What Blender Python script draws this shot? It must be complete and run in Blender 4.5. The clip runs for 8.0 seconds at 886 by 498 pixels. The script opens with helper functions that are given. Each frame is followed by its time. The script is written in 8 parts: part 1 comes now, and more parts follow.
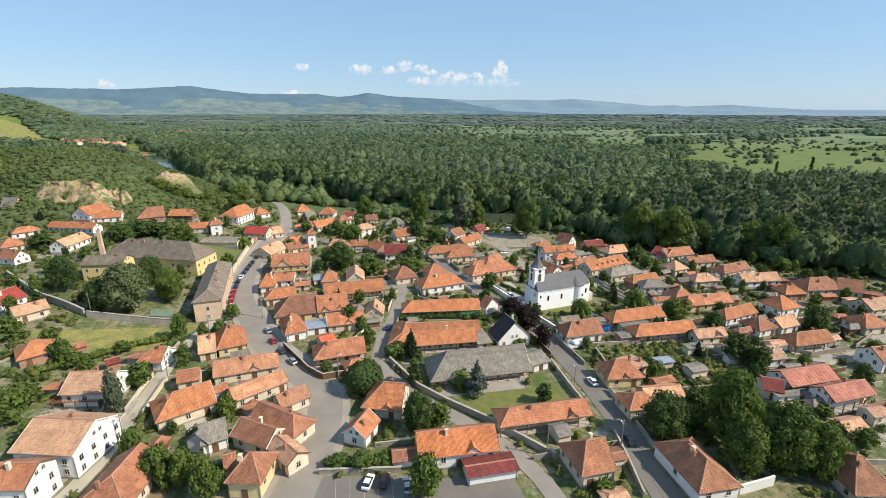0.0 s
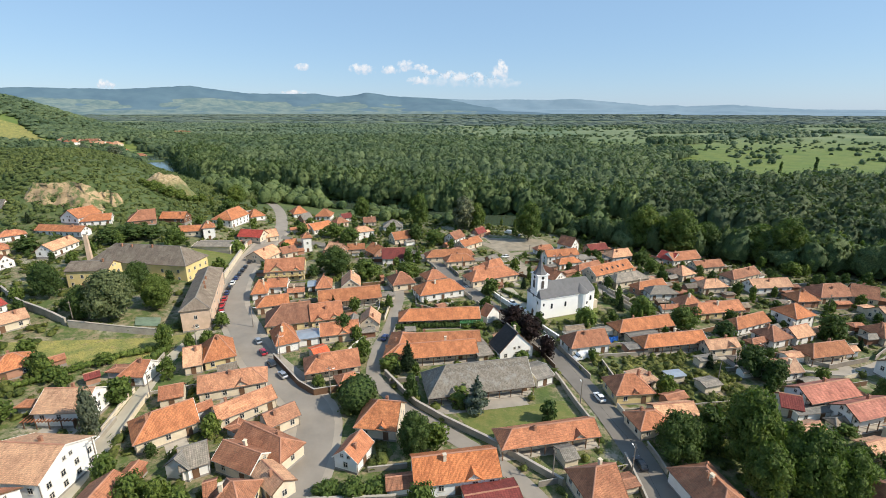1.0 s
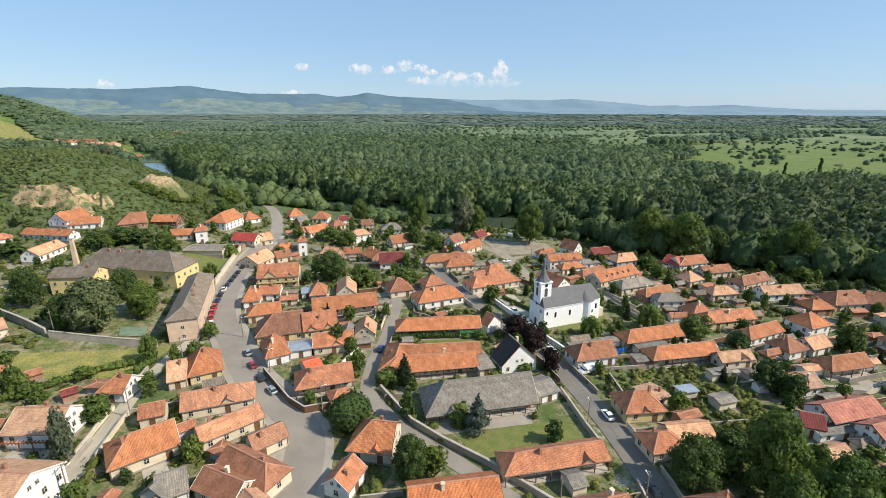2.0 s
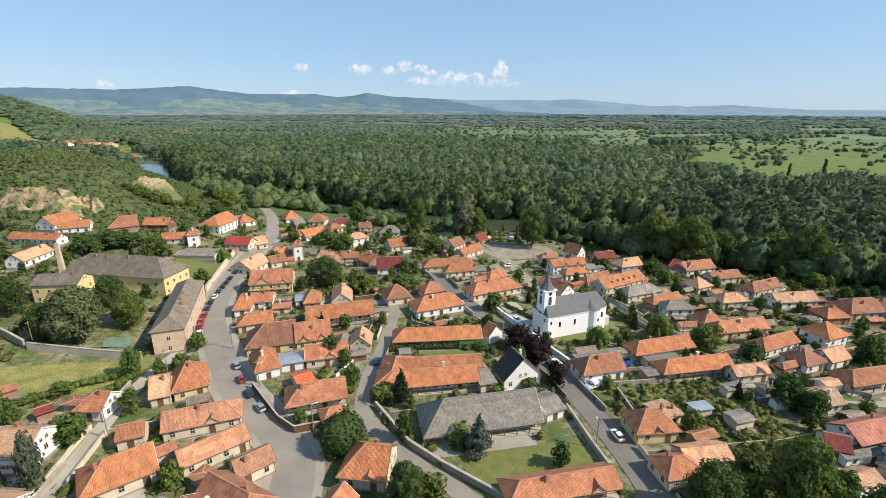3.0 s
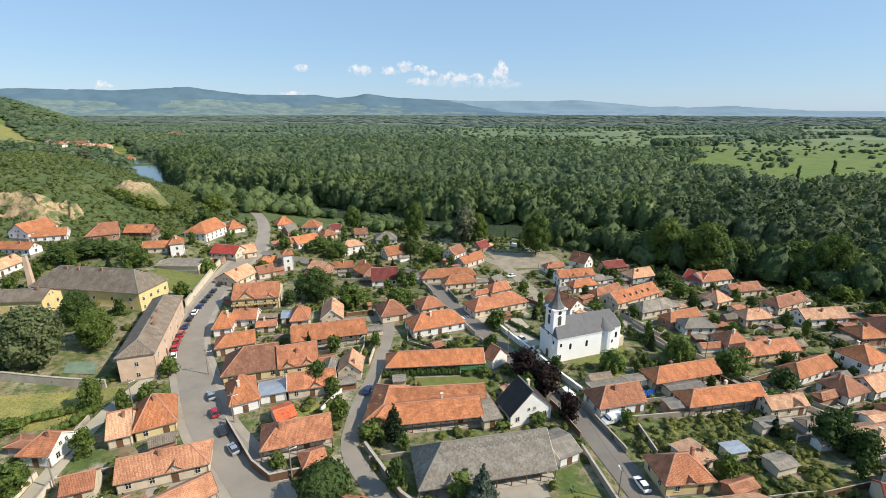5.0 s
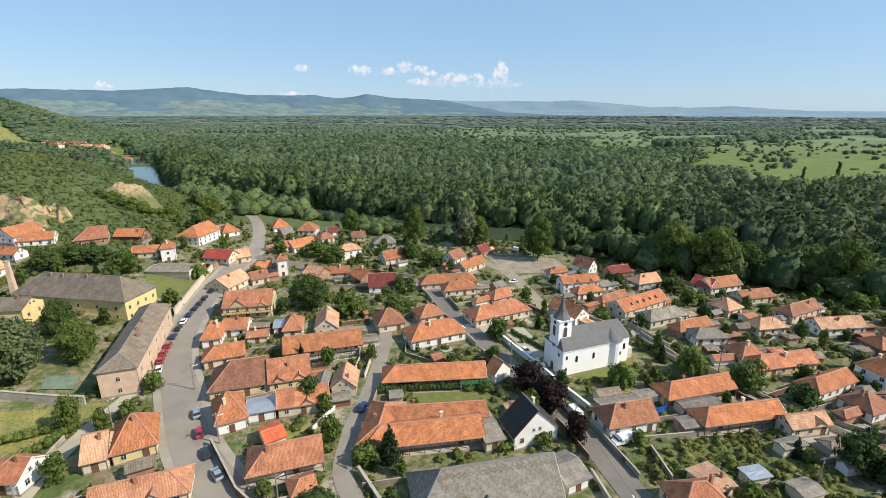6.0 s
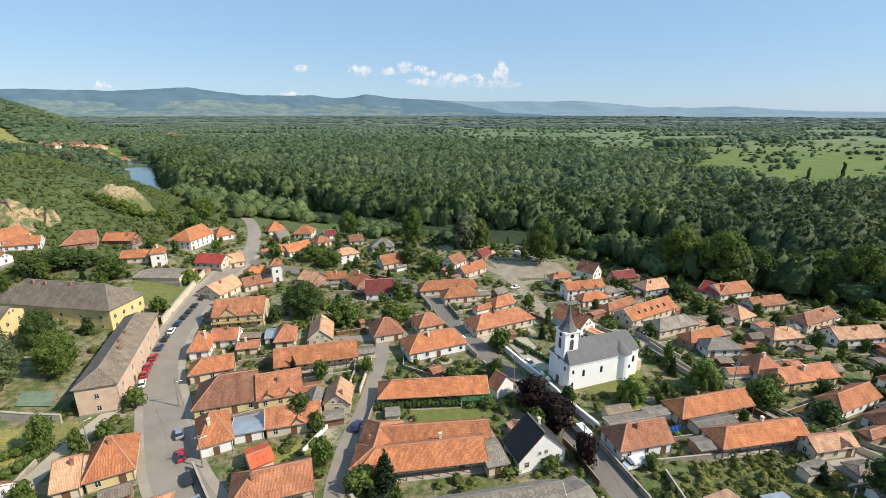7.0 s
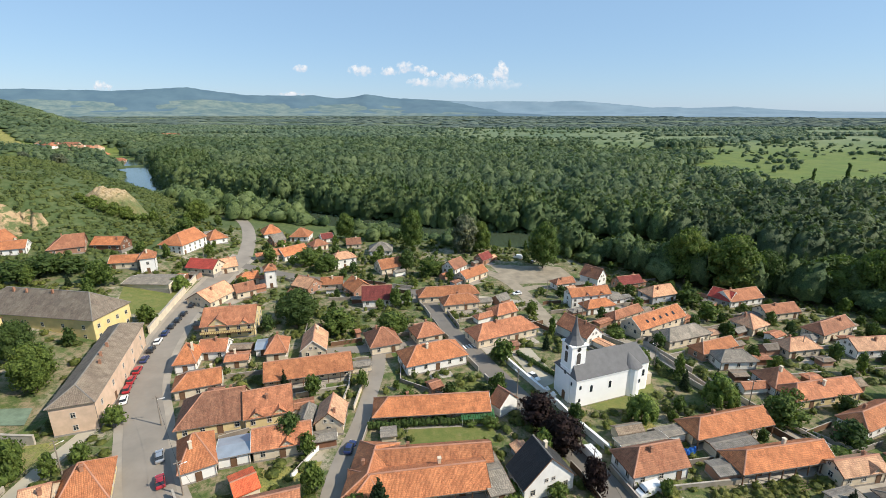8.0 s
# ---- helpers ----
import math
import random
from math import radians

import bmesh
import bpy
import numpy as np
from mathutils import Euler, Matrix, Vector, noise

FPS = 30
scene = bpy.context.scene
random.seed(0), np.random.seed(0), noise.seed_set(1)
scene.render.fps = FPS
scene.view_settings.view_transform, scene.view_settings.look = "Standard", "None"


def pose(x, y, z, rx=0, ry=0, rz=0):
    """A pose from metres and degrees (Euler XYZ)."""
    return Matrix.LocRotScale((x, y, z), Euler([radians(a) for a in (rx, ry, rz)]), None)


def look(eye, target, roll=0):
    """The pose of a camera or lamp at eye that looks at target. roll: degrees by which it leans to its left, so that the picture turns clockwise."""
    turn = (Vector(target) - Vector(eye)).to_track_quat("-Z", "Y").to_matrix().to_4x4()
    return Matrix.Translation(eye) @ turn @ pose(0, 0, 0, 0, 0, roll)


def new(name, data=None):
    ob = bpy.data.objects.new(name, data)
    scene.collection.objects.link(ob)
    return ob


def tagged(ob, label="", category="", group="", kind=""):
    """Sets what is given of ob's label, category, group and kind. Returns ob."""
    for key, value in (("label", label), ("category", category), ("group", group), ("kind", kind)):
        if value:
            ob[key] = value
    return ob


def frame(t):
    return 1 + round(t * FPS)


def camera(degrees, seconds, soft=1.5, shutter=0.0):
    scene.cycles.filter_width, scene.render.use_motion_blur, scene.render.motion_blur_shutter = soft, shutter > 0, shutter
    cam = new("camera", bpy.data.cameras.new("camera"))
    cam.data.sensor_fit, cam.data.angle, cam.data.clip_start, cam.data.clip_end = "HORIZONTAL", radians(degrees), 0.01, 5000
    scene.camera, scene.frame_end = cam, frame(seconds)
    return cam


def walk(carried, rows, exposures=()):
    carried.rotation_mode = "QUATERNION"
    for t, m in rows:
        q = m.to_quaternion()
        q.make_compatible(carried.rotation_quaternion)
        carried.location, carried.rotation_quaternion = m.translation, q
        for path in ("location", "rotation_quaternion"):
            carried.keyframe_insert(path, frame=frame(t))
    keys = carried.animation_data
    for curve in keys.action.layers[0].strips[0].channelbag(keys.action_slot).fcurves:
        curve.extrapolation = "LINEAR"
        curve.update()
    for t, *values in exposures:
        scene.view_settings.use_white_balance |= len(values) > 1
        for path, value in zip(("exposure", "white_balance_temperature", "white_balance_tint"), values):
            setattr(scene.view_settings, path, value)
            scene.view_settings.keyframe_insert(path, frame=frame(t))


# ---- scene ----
cam = camera(87.0, 8.0, soft=0.85)
PATH = [
    (0, pose(0.052, 0.000, 70.979, 73.294, 0, 0.343) @ pose(0, 0, 0, 0, 0, 0.10)),
    (0.5, pose(0.255, 3.687, 70.960, 73.282, 0, 0.346) @ pose(0, 0, 0, 0, 0, 0.10)),
    (1, pose(0.434, 7.351, 70.939, 73.278, 0, 0.348) @ pose(0, 0, 0, 0, 0, 0.10)),
    (1.5, pose(0.591, 10.995, 70.915, 73.282, 0, 0.350) @ pose(0, 0, 0, 0, 0, 0.10)),
    (3, pose(0.947, 21.831, 70.833, 73.326, 0, 0.354) @ pose(0, 0, 0, 0, 0, 0.10)),
    (3.5, pose(1.035, 25.418, 70.804, 73.347, 0, 0.355) @ pose(0, 0, 0, 0, 0, 0.10)),
    (4, pose(1.110, 28.997, 70.775, 73.371, 0, 0.355) @ pose(0, 0, 0, 0, 0, 0.10)),
    (4.5, pose(1.176, 32.570, 70.747, 73.395, 0, 0.356) @ pose(0, 0, 0, 0, 0, 0.10)),
    (6, pose(1.333, 43.277, 70.668, 73.460, 0, 0.355) @ pose(0, 0, 0, 0, 0, 0.10)),
    (6.5, pose(1.378, 46.849, 70.646, 73.476, 0, 0.355) @ pose(0, 0, 0, 0, 0, 0.10)),
    (7, pose(1.424, 50.427, 70.626, 73.487, 0, 0.354) @ pose(0, 0, 0, 0, 0, 0.10)),
    (7.5, pose(1.472, 54.014, 70.609, 73.492, 0, 0.353) @ pose(0, 0, 0, 0, 0, 0.10)),
    (8, pose(1.524, 57.610, 70.596, 73.491, 0, 0.351) @ pose(0, 0, 0, 0, 0, 0.10)),
]
walk(cam, PATH)

# ---- light ----
SUN_ELEVATION, SUN_AZIMUTH = 41.0, 106.0       # azimuth clockwise from +y
world = bpy.data.worlds.new("sky")
scene.world = world
world.use_nodes = True
wn = world.node_tree
sky = wn.nodes.new("ShaderNodeTexSky")
sky.sky_type, sky.sun_disc = 'NISHITA', False
sky.sun_elevation, sky.sun_rotation = radians(SUN_ELEVATION), radians(SUN_AZIMUTH)
sky.altitude, sky.air_density, sky.dust_density, sky.ozone_density = 150, 1.0, 0.25, 3.5
wn.nodes["Background"].inputs["Strength"].default_value = 0.111
veil = wn.nodes.new("ShaderNodeMix")
veil.data_type = 'RGBA'
veil.inputs[0].default_value = 0.62
veil.inputs[7].default_value = (2.72, 4.40, 6.55, 1)
wn.links.new(sky.outputs[0], veil.inputs[6])
wn.links.new(veil.outputs[2], wn.nodes["Background"].inputs["Color"])
sun = new("sun", bpy.data.lights.new("sun", 'SUN'))
sun.data.energy, sun.data.angle, sun.data.color = 5.0, radians(0.53), (1.0, 0.915, 0.77)
az, el = radians(SUN_AZIMUTH), radians(SUN_ELEVATION)
to_sun = Vector((math.sin(az) * math.cos(el), math.cos(az) * math.cos(el), math.sin(el)))
sun.matrix_world = look(to_sun * 300, (0, 0, 0))
scene.view_settings.exposure = 0.26


# ---- materials ----
def nodes_of(m):
    m.use_nodes = True
    t = m.node_tree
    return t, t.nodes["Principled BSDF"]


def node(t, kind, **values):
    n = t.nodes.new(kind)
    for k, v in values.items():
        n.inputs[k].default_value = v
    return n


def maths(t, op, a, b=None):
    n = t.nodes.new("ShaderNodeMath")
    n.operation = op
    for i, v in enumerate((a, b)):
        if v is None:
            continue
        if isinstance(v, (int, float)):
            n.inputs[i].default_value = v
        else:
            t.links.new(v, n.inputs[i])
    return n.outputs[0]


def ramp(t, fac, lo, hi):
    n = t.nodes.new("ShaderNodeMapRange")
    n.inputs["From Min"].default_value, n.inputs["From Max"].default_value = lo, hi
    t.links.new(fac, n.inputs["Value"])
    return n.outputs[0]


def mixed(t, fac, a, b, blend='MIX'):
    n = t.nodes.new("ShaderNodeMix")
    n.data_type, n.blend_type = 'RGBA', blend
    for key, v in ((0, fac), (6, a), (7, b)):
        if isinstance(v, (int, float)):
            n.inputs[key].default_value = v
        elif isinstance(v, tuple):
            n.inputs[key].default_value = (*v, 1)
        else:
            t.links.new(v, n.inputs[key])
    return n.outputs[2]


def place_noise(t, scale, detail=4.0, rough=0.6):
    g = t.nodes.new("ShaderNodeNewGeometry")
    n = node(t, "ShaderNodeTexNoise", Scale=scale, Detail=detail, Roughness=rough)
    t.links.new(g.outputs["Position"], n.inputs["Vector"])
    return n.outputs["Fac"]


def bumped(t, p, height, strength, distance):
    b = node(t, "ShaderNodeBump", Strength=strength, Distance=distance)
    t.links.new(height, b.inputs["Height"])
    t.links.new(b.outputs[0], p.inputs["Normal"])


def plain(name, colour, rough=0.8, vary=0.25, scale=1.5, metal=0.0, grain=14.0):
    """A worn surface: colour that varies at two scales, with fine relief."""
    m = bpy.data.materials.new(name)
    t, p = nodes_of(m)
    dark = tuple(c * (1 - vary) for c in colour)
    light = tuple(min(1, c * (1 + vary * 0.6)) for c in colour)
    c = mixed(t, ramp(t, place_noise(t, scale * 0.3), 0.3, 0.7), dark, light)
    fine = place_noise(t, grain)
    c = mixed(t, ramp(t, fine, 0.25, 0.75), mixed(t, 0.25, c, dark), c)
    t.links.new(c, p.inputs["Base Color"])
    p.inputs["Roughness"].default_value, p.inputs["Metallic"].default_value = rough, metal
    bumped(t, p, fine, 0.3, 0.02)
    return m


def grass(name, green, dry, bare, scale, low=0.48):
    """Uneven grass: green and dry areas with worn bare patches and tufts."""
    m = bpy.data.materials.new(name)
    t, p = nodes_of(m)
    c = mixed(t, ramp(t, place_noise(t, scale, 6, 0.7), 0.38, 0.62), green, dry)
    c = mixed(t, ramp(t, place_noise(t, scale * 1.7, 6, 0.75), 0.54, 0.68), c, bare)
    tufts = place_noise(t, 2.6, 5, 0.75)
    c = mixed(t, ramp(t, tufts, low, low + 0.18), c, tuple(q * 0.5 for q in green))
    t.links.new(c, p.inputs["Base Color"])
    p.inputs["Roughness"].default_value = 0.95
    bumped(t, p, tufts, 0.6, 0.12)
    return m


def tile_roof(name, colour, course=0.34, column=0.24, stain=0.5, lichen=(0.12, 0.10, 0.07)):
    """Clay tiles in courses: each one with its own shade, old stains over them."""
    m = bpy.data.materials.new(name)
    t, p = nodes_of(m)
    uv = t.nodes.new("ShaderNodeUVMap").outputs[0]
    sep = t.nodes.new("ShaderNodeSeparateXYZ")
    t.links.new(uv, sep.inputs[0])
    v = maths(t, 'DIVIDE', sep.outputs[1], course)
    u = maths(t, 'DIVIDE', sep.outputs[0], column)
    cell = t.nodes.new("ShaderNodeCombineXYZ")
    t.links.new(maths(t, 'FLOOR', u), cell.inputs[0])
    t.links.new(maths(t, 'FLOOR', v), cell.inputs[1])
    white = t.nodes.new("ShaderNodeTexWhiteNoise")
    t.links.new(cell.outputs[0], white.inputs["Vector"])
    info = t.nodes.new("ShaderNodeObjectInfo")
    dark = tuple(c * 0.60 for c in colour)
    k = 1.62 if colour[0] > 1.7 * colour[2] else 1.38
    light = (min(1, colour[0] * 1.45), min(1, colour[1] * k), min(1, colour[2] * k))
    shift = maths(t, 'MULTIPLY', info.outputs["Random"], 91.0)

    def laid(su, sv, detail, rough):
        """Noise on the slope, drawn out down the fall of the roof."""
        at = t.nodes.new("ShaderNodeCombineXYZ")
        t.links.new(maths(t, 'MULTIPLY', sep.outputs[0], su), at.inputs[0])
        t.links.new(maths(t, 'MULTIPLY', sep.outputs[1], sv), at.inputs[1])
        t.links.new(shift, at.inputs[2])
        n = node(t, "ShaderNodeTexNoise", Scale=1.0, Detail=detail, Roughness=rough)
        t.links.new(at.outputs[0], n.inputs["Vector"])
        return n.outputs["Fac"]

    c = mixed(t, maths(t, 'POWER', white.outputs[0], 1.4), colour, dark)
    c = mixed(t, maths(t, 'MULTIPLY', ramp(t, laid(0.55, 0.30, 6, 0.72), 0.40, 0.64), 0.66), c, light)
    c = mixed(t, maths(t, 'MULTIPLY', ramp(t, laid(1.5, 0.45, 6, 0.75), 0.50, 0.70), min(0.75, stain + 0.22)), c, tuple(q * 0.48 for q in colour))
    c = mixed(t, maths(t, 'MULTIPLY', ramp(t, place_noise(t, 2.0, 7, 0.8), 0.48, 0.66), stain), c, lichen)
    coarse = t.nodes.new("ShaderNodeCombineXYZ")
    t.links.new(maths(t, 'FLOOR', maths(t, 'DIVIDE', sep.outputs[0], 1.9)), coarse.inputs[0])
    t.links.new(maths(t, 'FLOOR', maths(t, 'DIVIDE', sep.outputs[1], 1.4)), coarse.inputs[1])
    t.links.new(shift, coarse.inputs[2])
    mended = t.nodes.new("ShaderNodeTexWhiteNoise")
    t.links.new(coarse.outputs[0], mended.inputs["Vector"])
    c = mixed(t, maths(t, 'MULTIPLY', maths(t, 'GREATER_THAN', mended.outputs[0], 0.92), stain), c, light)
    c = mixed(t, maths(t, 'MULTIPLY', maths(t, 'LESS_THAN', mended.outputs[0], 0.07), stain), c, dark)
    gap = maths(t, 'MULTIPLY', maths(t, 'LESS_THAN', maths(t, 'FRACT', v), 0.24), 0.38)
    side = maths(t, 'MULTIPLY', maths(t, 'LESS_THAN', maths(t, 'FRACT', u), 0.30), 0.26)
    c = mixed(t, maths(t, 'MAXIMUM', gap, side), c, tuple(q * 0.26 for q in colour))
    c = mixed(t, maths(t, 'MULTIPLY', ramp(t, place_noise(t, 0.28, 5, 0.7), 0.50, 0.66), 0.40), c, tuple(q * 0.55 for q in colour))
    tint = mixed(t, info.outputs["Random"], (0.82, 0.87, 0.90), (1.32, 1.27, 1.16))
    c = mixed(t, 1.0, c, tint, 'MULTIPLY')
    t.links.new(c, p.inputs["Base Color"])
    p.inputs["Roughness"].default_value = 0.85
    h = maths(t, 'ADD', maths(t, 'FRACT', v), maths(t, 'MULTIPLY', maths(t, 'PINGPONG', u, 0.5), 0.9))
    h = maths(t, 'ADD', h, maths(t, 'MULTIPLY', white.outputs[0], 0.3))
    bumped(t, p, h, 0.8, 0.08)
    return m


def shingle_roof(name, colour):
    """Old grey slabs with a row of lighter lozenges near the ridge."""
    m = bpy.data.materials.new(name)
    t, p = nodes_of(m)
    uv = t.nodes.new("ShaderNodeUVMap").outputs[0]
    sep = t.nodes.new("ShaderNodeSeparateXYZ")
    t.links.new(uv, sep.inputs[0])
    a = maths(t, 'DIVIDE', maths(t, 'ADD', sep.outputs[0], sep.outputs[1]), 0.5)
    b = maths(t, 'DIVIDE', maths(t, 'SUBTRACT', sep.outputs[0], sep.outputs[1]), 0.5)
    cell = t.nodes.new("ShaderNodeCombineXYZ")
    t.links.new(maths(t, 'FLOOR', a), cell.inputs[0])
    t.links.new(maths(t, 'FLOOR', b), cell.inputs[1])
    white = t.nodes.new("ShaderNodeTexWhiteNoise")
    t.links.new(cell.outputs[0], white.inputs["Vector"])
    dark = tuple(c * 0.6 for c in colour)
    c = mixed(t, white.outputs[0], colour, dark)
    c = mixed(t, ramp(t, place_noise(t, 0.5, 6, 0.7), 0.5, 0.72), c, (0.30, 0.29, 0.26))
    c = mixed(t, ramp(t, place_noise(t, 1.3, 5, 0.7), 0.6, 0.75), c, (0.10, 0.095, 0.08))
    t.links.new(c, p.inputs["Base Color"])
    p.inputs["Roughness"].default_value = 0.9
    d = maths(t, 'ADD', maths(t, 'ABSOLUTE', maths(t, 'SUBTRACT', maths(t, 'FRACT', maths(t, 'DIVIDE', sep.outputs[0], 1.15)), 0.5)),
              maths(t, 'MULTIPLY', maths(t, 'ABSOLUTE', maths(t, 'SUBTRACT', sep.outputs[1], 3.5)), 0.85))
    ring = maths(t, 'MULTIPLY', maths(t, 'GREATER_THAN', d, 0.24), maths(t, 'LESS_THAN', d, 0.52))
    c = mixed(t, maths(t, 'MULTIPLY', ring, 0.6), c, tuple(q * 0.45 for q in colour))
    t.links.new(c, p.inputs["Base Color"])
    h = maths(t, 'ADD', maths(t, 'FRACT', a), maths(t, 'FRACT', b))
    bumped(t, p, h, 0.5, 0.05)
    return m


def foliage(name, dark, light, pale=None, tree_scale=0.09, fine=1.1):
    m = bpy.data.materials.new(name)
    t, p = nodes_of(m)
    g = t.nodes.new("ShaderNodeNewGeometry")
    c = mixed(t, ramp(t, place_noise(t, tree_scale, 2, 0.5), 0.3, 0.7), dark, light)
    stands = ramp(t, place_noise(t, tree_scale * 0.3, 3, 0.6), 0.40, 0.62)
    c = mixed(t, 1.0, c, mixed(t, stands, (0.70, 0.78, 0.80), (1.22, 1.12, 1.0)), 'MULTIPLY')
    c = mixed(t, g.outputs["Random Per Island"], mixed(t, 0.42, c, tuple(v * 0.6 for v in dark)), mixed(t, 0.32, c, pale or light))
    sprays = place_noise(t, fine, 3, 0.65)
    c = mixed(t, 1.0, c, mixed(t, ramp(t, sprays, 0.36, 0.64), (0.58, 0.62, 0.60), (1.38, 1.34, 1.20)), 'MULTIPLY')
    t.links.new(c, p.inputs["Base Color"])
    bumped(t, p, sprays, 1.0, 0.75 / fine)
    p.inputs["Roughness"].default_value = 0.65
    p.inputs["Specular IOR Level"].default_value = 0.25
    thin = node(t, "ShaderNodeBsdfTranslucent")
    t.links.new(mixed(t, 1.0, c, (1.1, 1.3, 0.6), 'MULTIPLY'), thin.inputs[0])
    add = node(t, "ShaderNodeMixShader", Fac=0.30)
    t.links.new(p.outputs[0], add.inputs[1])
    t.links.new(thin.outputs[0], add.inputs[2])
    t.links.new(add.outputs[0], t.nodes["Material Output"].inputs[0])
    return m


ROOFS = {
    "orange": tile_roof("orange_tiles", (0.475, 0.168, 0.072), stain=0.32),
    "terra": tile_roof("terracotta_tiles", (0.42, 0.160, 0.084), stain=0.38),
    "light": tile_roof("light_orange_tiles", (0.66, 0.345, 0.200), stain=0.12),
    "pale": tile_roof("pale_tiles", (0.56, 0.300, 0.185), stain=0.25),
    "worn": tile_roof("worn_tiles", (0.47, 0.212, 0.122), stain=0.42),
    "brown": tile_roof("brown_tiles", (0.32, 0.132, 0.076), stain=0.42),
    "bright": tile_roof("new_orange_tiles", (0.62, 0.195, 0.070), stain=0.05),
    "pink": tile_roof("pink_sheet_tiles", (0.40, 0.145, 0.105), course=0.35, column=1.1, stain=0.15),
    "maroon": tile_roof("maroon_sheet", (0.19, 0.035, 0.030), course=0.35, column=0.5, stain=0.1),
    "vermilion": tile_roof("vermilion_tiles", (0.58, 0.115, 0.048), stain=0.05),
    "red": tile_roof("red_sheet", (0.36, 0.050, 0.038), course=0.35, column=0.5, stain=0.15),
    "slate": tile_roof("grey_slabs", (0.245, 0.22, 0.19), course=0.4, column=0.4, stain=0.5, lichen=(0.10, 0.10, 0.08)),
    "grey": tile_roof("dark_grey_slabs", (0.14, 0.135, 0.13), course=0.4, column=0.4, stain=0.3),
    "dark": tile_roof("black_tiles", (0.040, 0.038, 0.038), stain=0.15, lichen=(0.08, 0.08, 0.07)),
    "barn": tile_roof("brown_grey_slabs", (0.215, 0.160, 0.122), course=0.4, column=0.4, stain=0.4, lichen=(0.26, 0.205, 0.155)),
    "shingle": shingle_roof("old_slab_roof", (0.255, 0.220, 0.176)),
    "metal": plain("zinc_sheet", (0.42, 0.46, 0.50), rough=0.45, vary=0.15, metal=0.5),
}
WALLS = {
    "white": plain("white_plaster", (0.78, 0.76, 0.72), vary=0.12),
    "cream": plain("cream_plaster", (0.66, 0.56, 0.42), vary=0.2),
    "yellow": plain("yellow_plaster", (0.66, 0.52, 0.27), vary=0.15),
    "ochre": plain("ochre_plaster", (0.70, 0.55, 0.25), vary=0.15),
    "brick": plain("brick_wall", (0.38, 0.20, 0.13), vary=0.3),
    "timber": plain("brown_boards", (0.20, 0.09, 0.05), vary=0.3),
    "grey": plain("grey_render", (0.40, 0.41, 0.43), vary=0.2),
    "peach": plain("peach_plaster", (0.64, 0.46, 0.33), vary=0.2),
}
WORDS = {"orange": "orange clay tile", "terra": "terracotta tile", "pale": "faded pale tile", "light": "light orange tile", "worn": "worn brownish orange tile", "brown": "brown tile",
         "bright": "new bright orange tile", "pink": "pinkish sheet tile", "maroon": "maroon sheet", "vermilion": "vermilion red tile", "red": "red sheet",
         "slate": "grey slab", "grey": "dark grey slab", "dark": "black tile", "barn": "brown grey slab",
         "shingle": "old mottled grey slab", "metal": "pale zinc sheet",
         "white": "white plaster", "cream": "cream plaster", "yellow": "pale yellow plaster", "ochre": "ochre yellow plaster", "brick": "bare brick",
         "timber": "brown timber", "grey_wall": "grey rendered", "peach": "peach plaster"}
STONE = plain("grey_stone", (0.34, 0.30, 0.24), vary=0.3)
PLINTH = plain("plinth_render", (0.30, 0.27, 0.24), vary=0.3)
GREYCAP = plain("grey_ridge_slabs", (0.21, 0.19, 0.165), vary=0.3)
MORTAR = plain("ridge_mortar", (0.44, 0.21, 0.13), vary=0.3)
BRICK = plain("chimney_brick", (0.36, 0.18, 0.11), vary=0.3)
WHITE = plain("white_paint", (0.80, 0.79, 0.76), rough=0.6, vary=0.06)
WOOD = plain("brown_wood", (0.16, 0.085, 0.045), vary=0.3)
GUTTER = plain("gutter_sheet", (0.24, 0.20, 0.17), rough=0.5, vary=0.2)
GREYWOOD = plain("weathered_wood", (0.26, 0.22, 0.18), vary=0.3)
CONCRETE = plain("concrete", (0.41, 0.365, 0.305), vary=0.25)
FRAME = plain("worn_window_paint", (0.55, 0.51, 0.45), rough=0.6, vary=0.15)
WHITEWALL = plain("white_wall", (0.76, 0.73, 0.66), vary=0.12)
ASPHALT = plain("asphalt", (0.258, 0.226, 0.188), vary=0.18, scale=0.5, grain=9)
DARK_ASPHALT = plain("dark_asphalt", (0.175, 0.155, 0.132), vary=0.2, scale=0.5, grain=9)
PAVING = plain("pavement", (0.33, 0.288, 0.235), vary=0.2, scale=0.8)
GRAVEL = plain("pale_gravel", (0.40, 0.36, 0.28), vary=0.2, scale=0.4)
DUST = plain("dusty_earth", (0.31, 0.26, 0.19), vary=0.35, scale=0.7, grain=4)
LAWN = grass("mown_lawn", (0.105, 0.135, 0.028), (0.165, 0.165, 0.045), (0.20, 0.18, 0.07), 0.35, 0.57)
SOIL = plain("garden_soil", (0.20, 0.145, 0.085), vary=0.35, scale=1.2)
DRYGRASS = grass("dry_grass", (0.150, 0.175, 0.045), (0.32, 0.275, 0.075), (0.27, 0.20, 0.10), 0.22)
WEEDS = grass("weedy_ground", (0.080, 0.115, 0.030), (0.170, 0.175, 0.060), (0.25, 0.18, 0.10), 0.5)
GREEN = plain("green_cloth", (0.03, 0.13, 0.04), vary=0.2)
COURT = plain("court_paint", (0.165, 0.225, 0.155), vary=0.35)
BLUE = plain("blue_tarpaulin", (0.03, 0.16, 0.55), rough=0.5, vary=0.2)
BARK = plain("bark", (0.14, 0.10, 0.07), vary=0.35, scale=3)
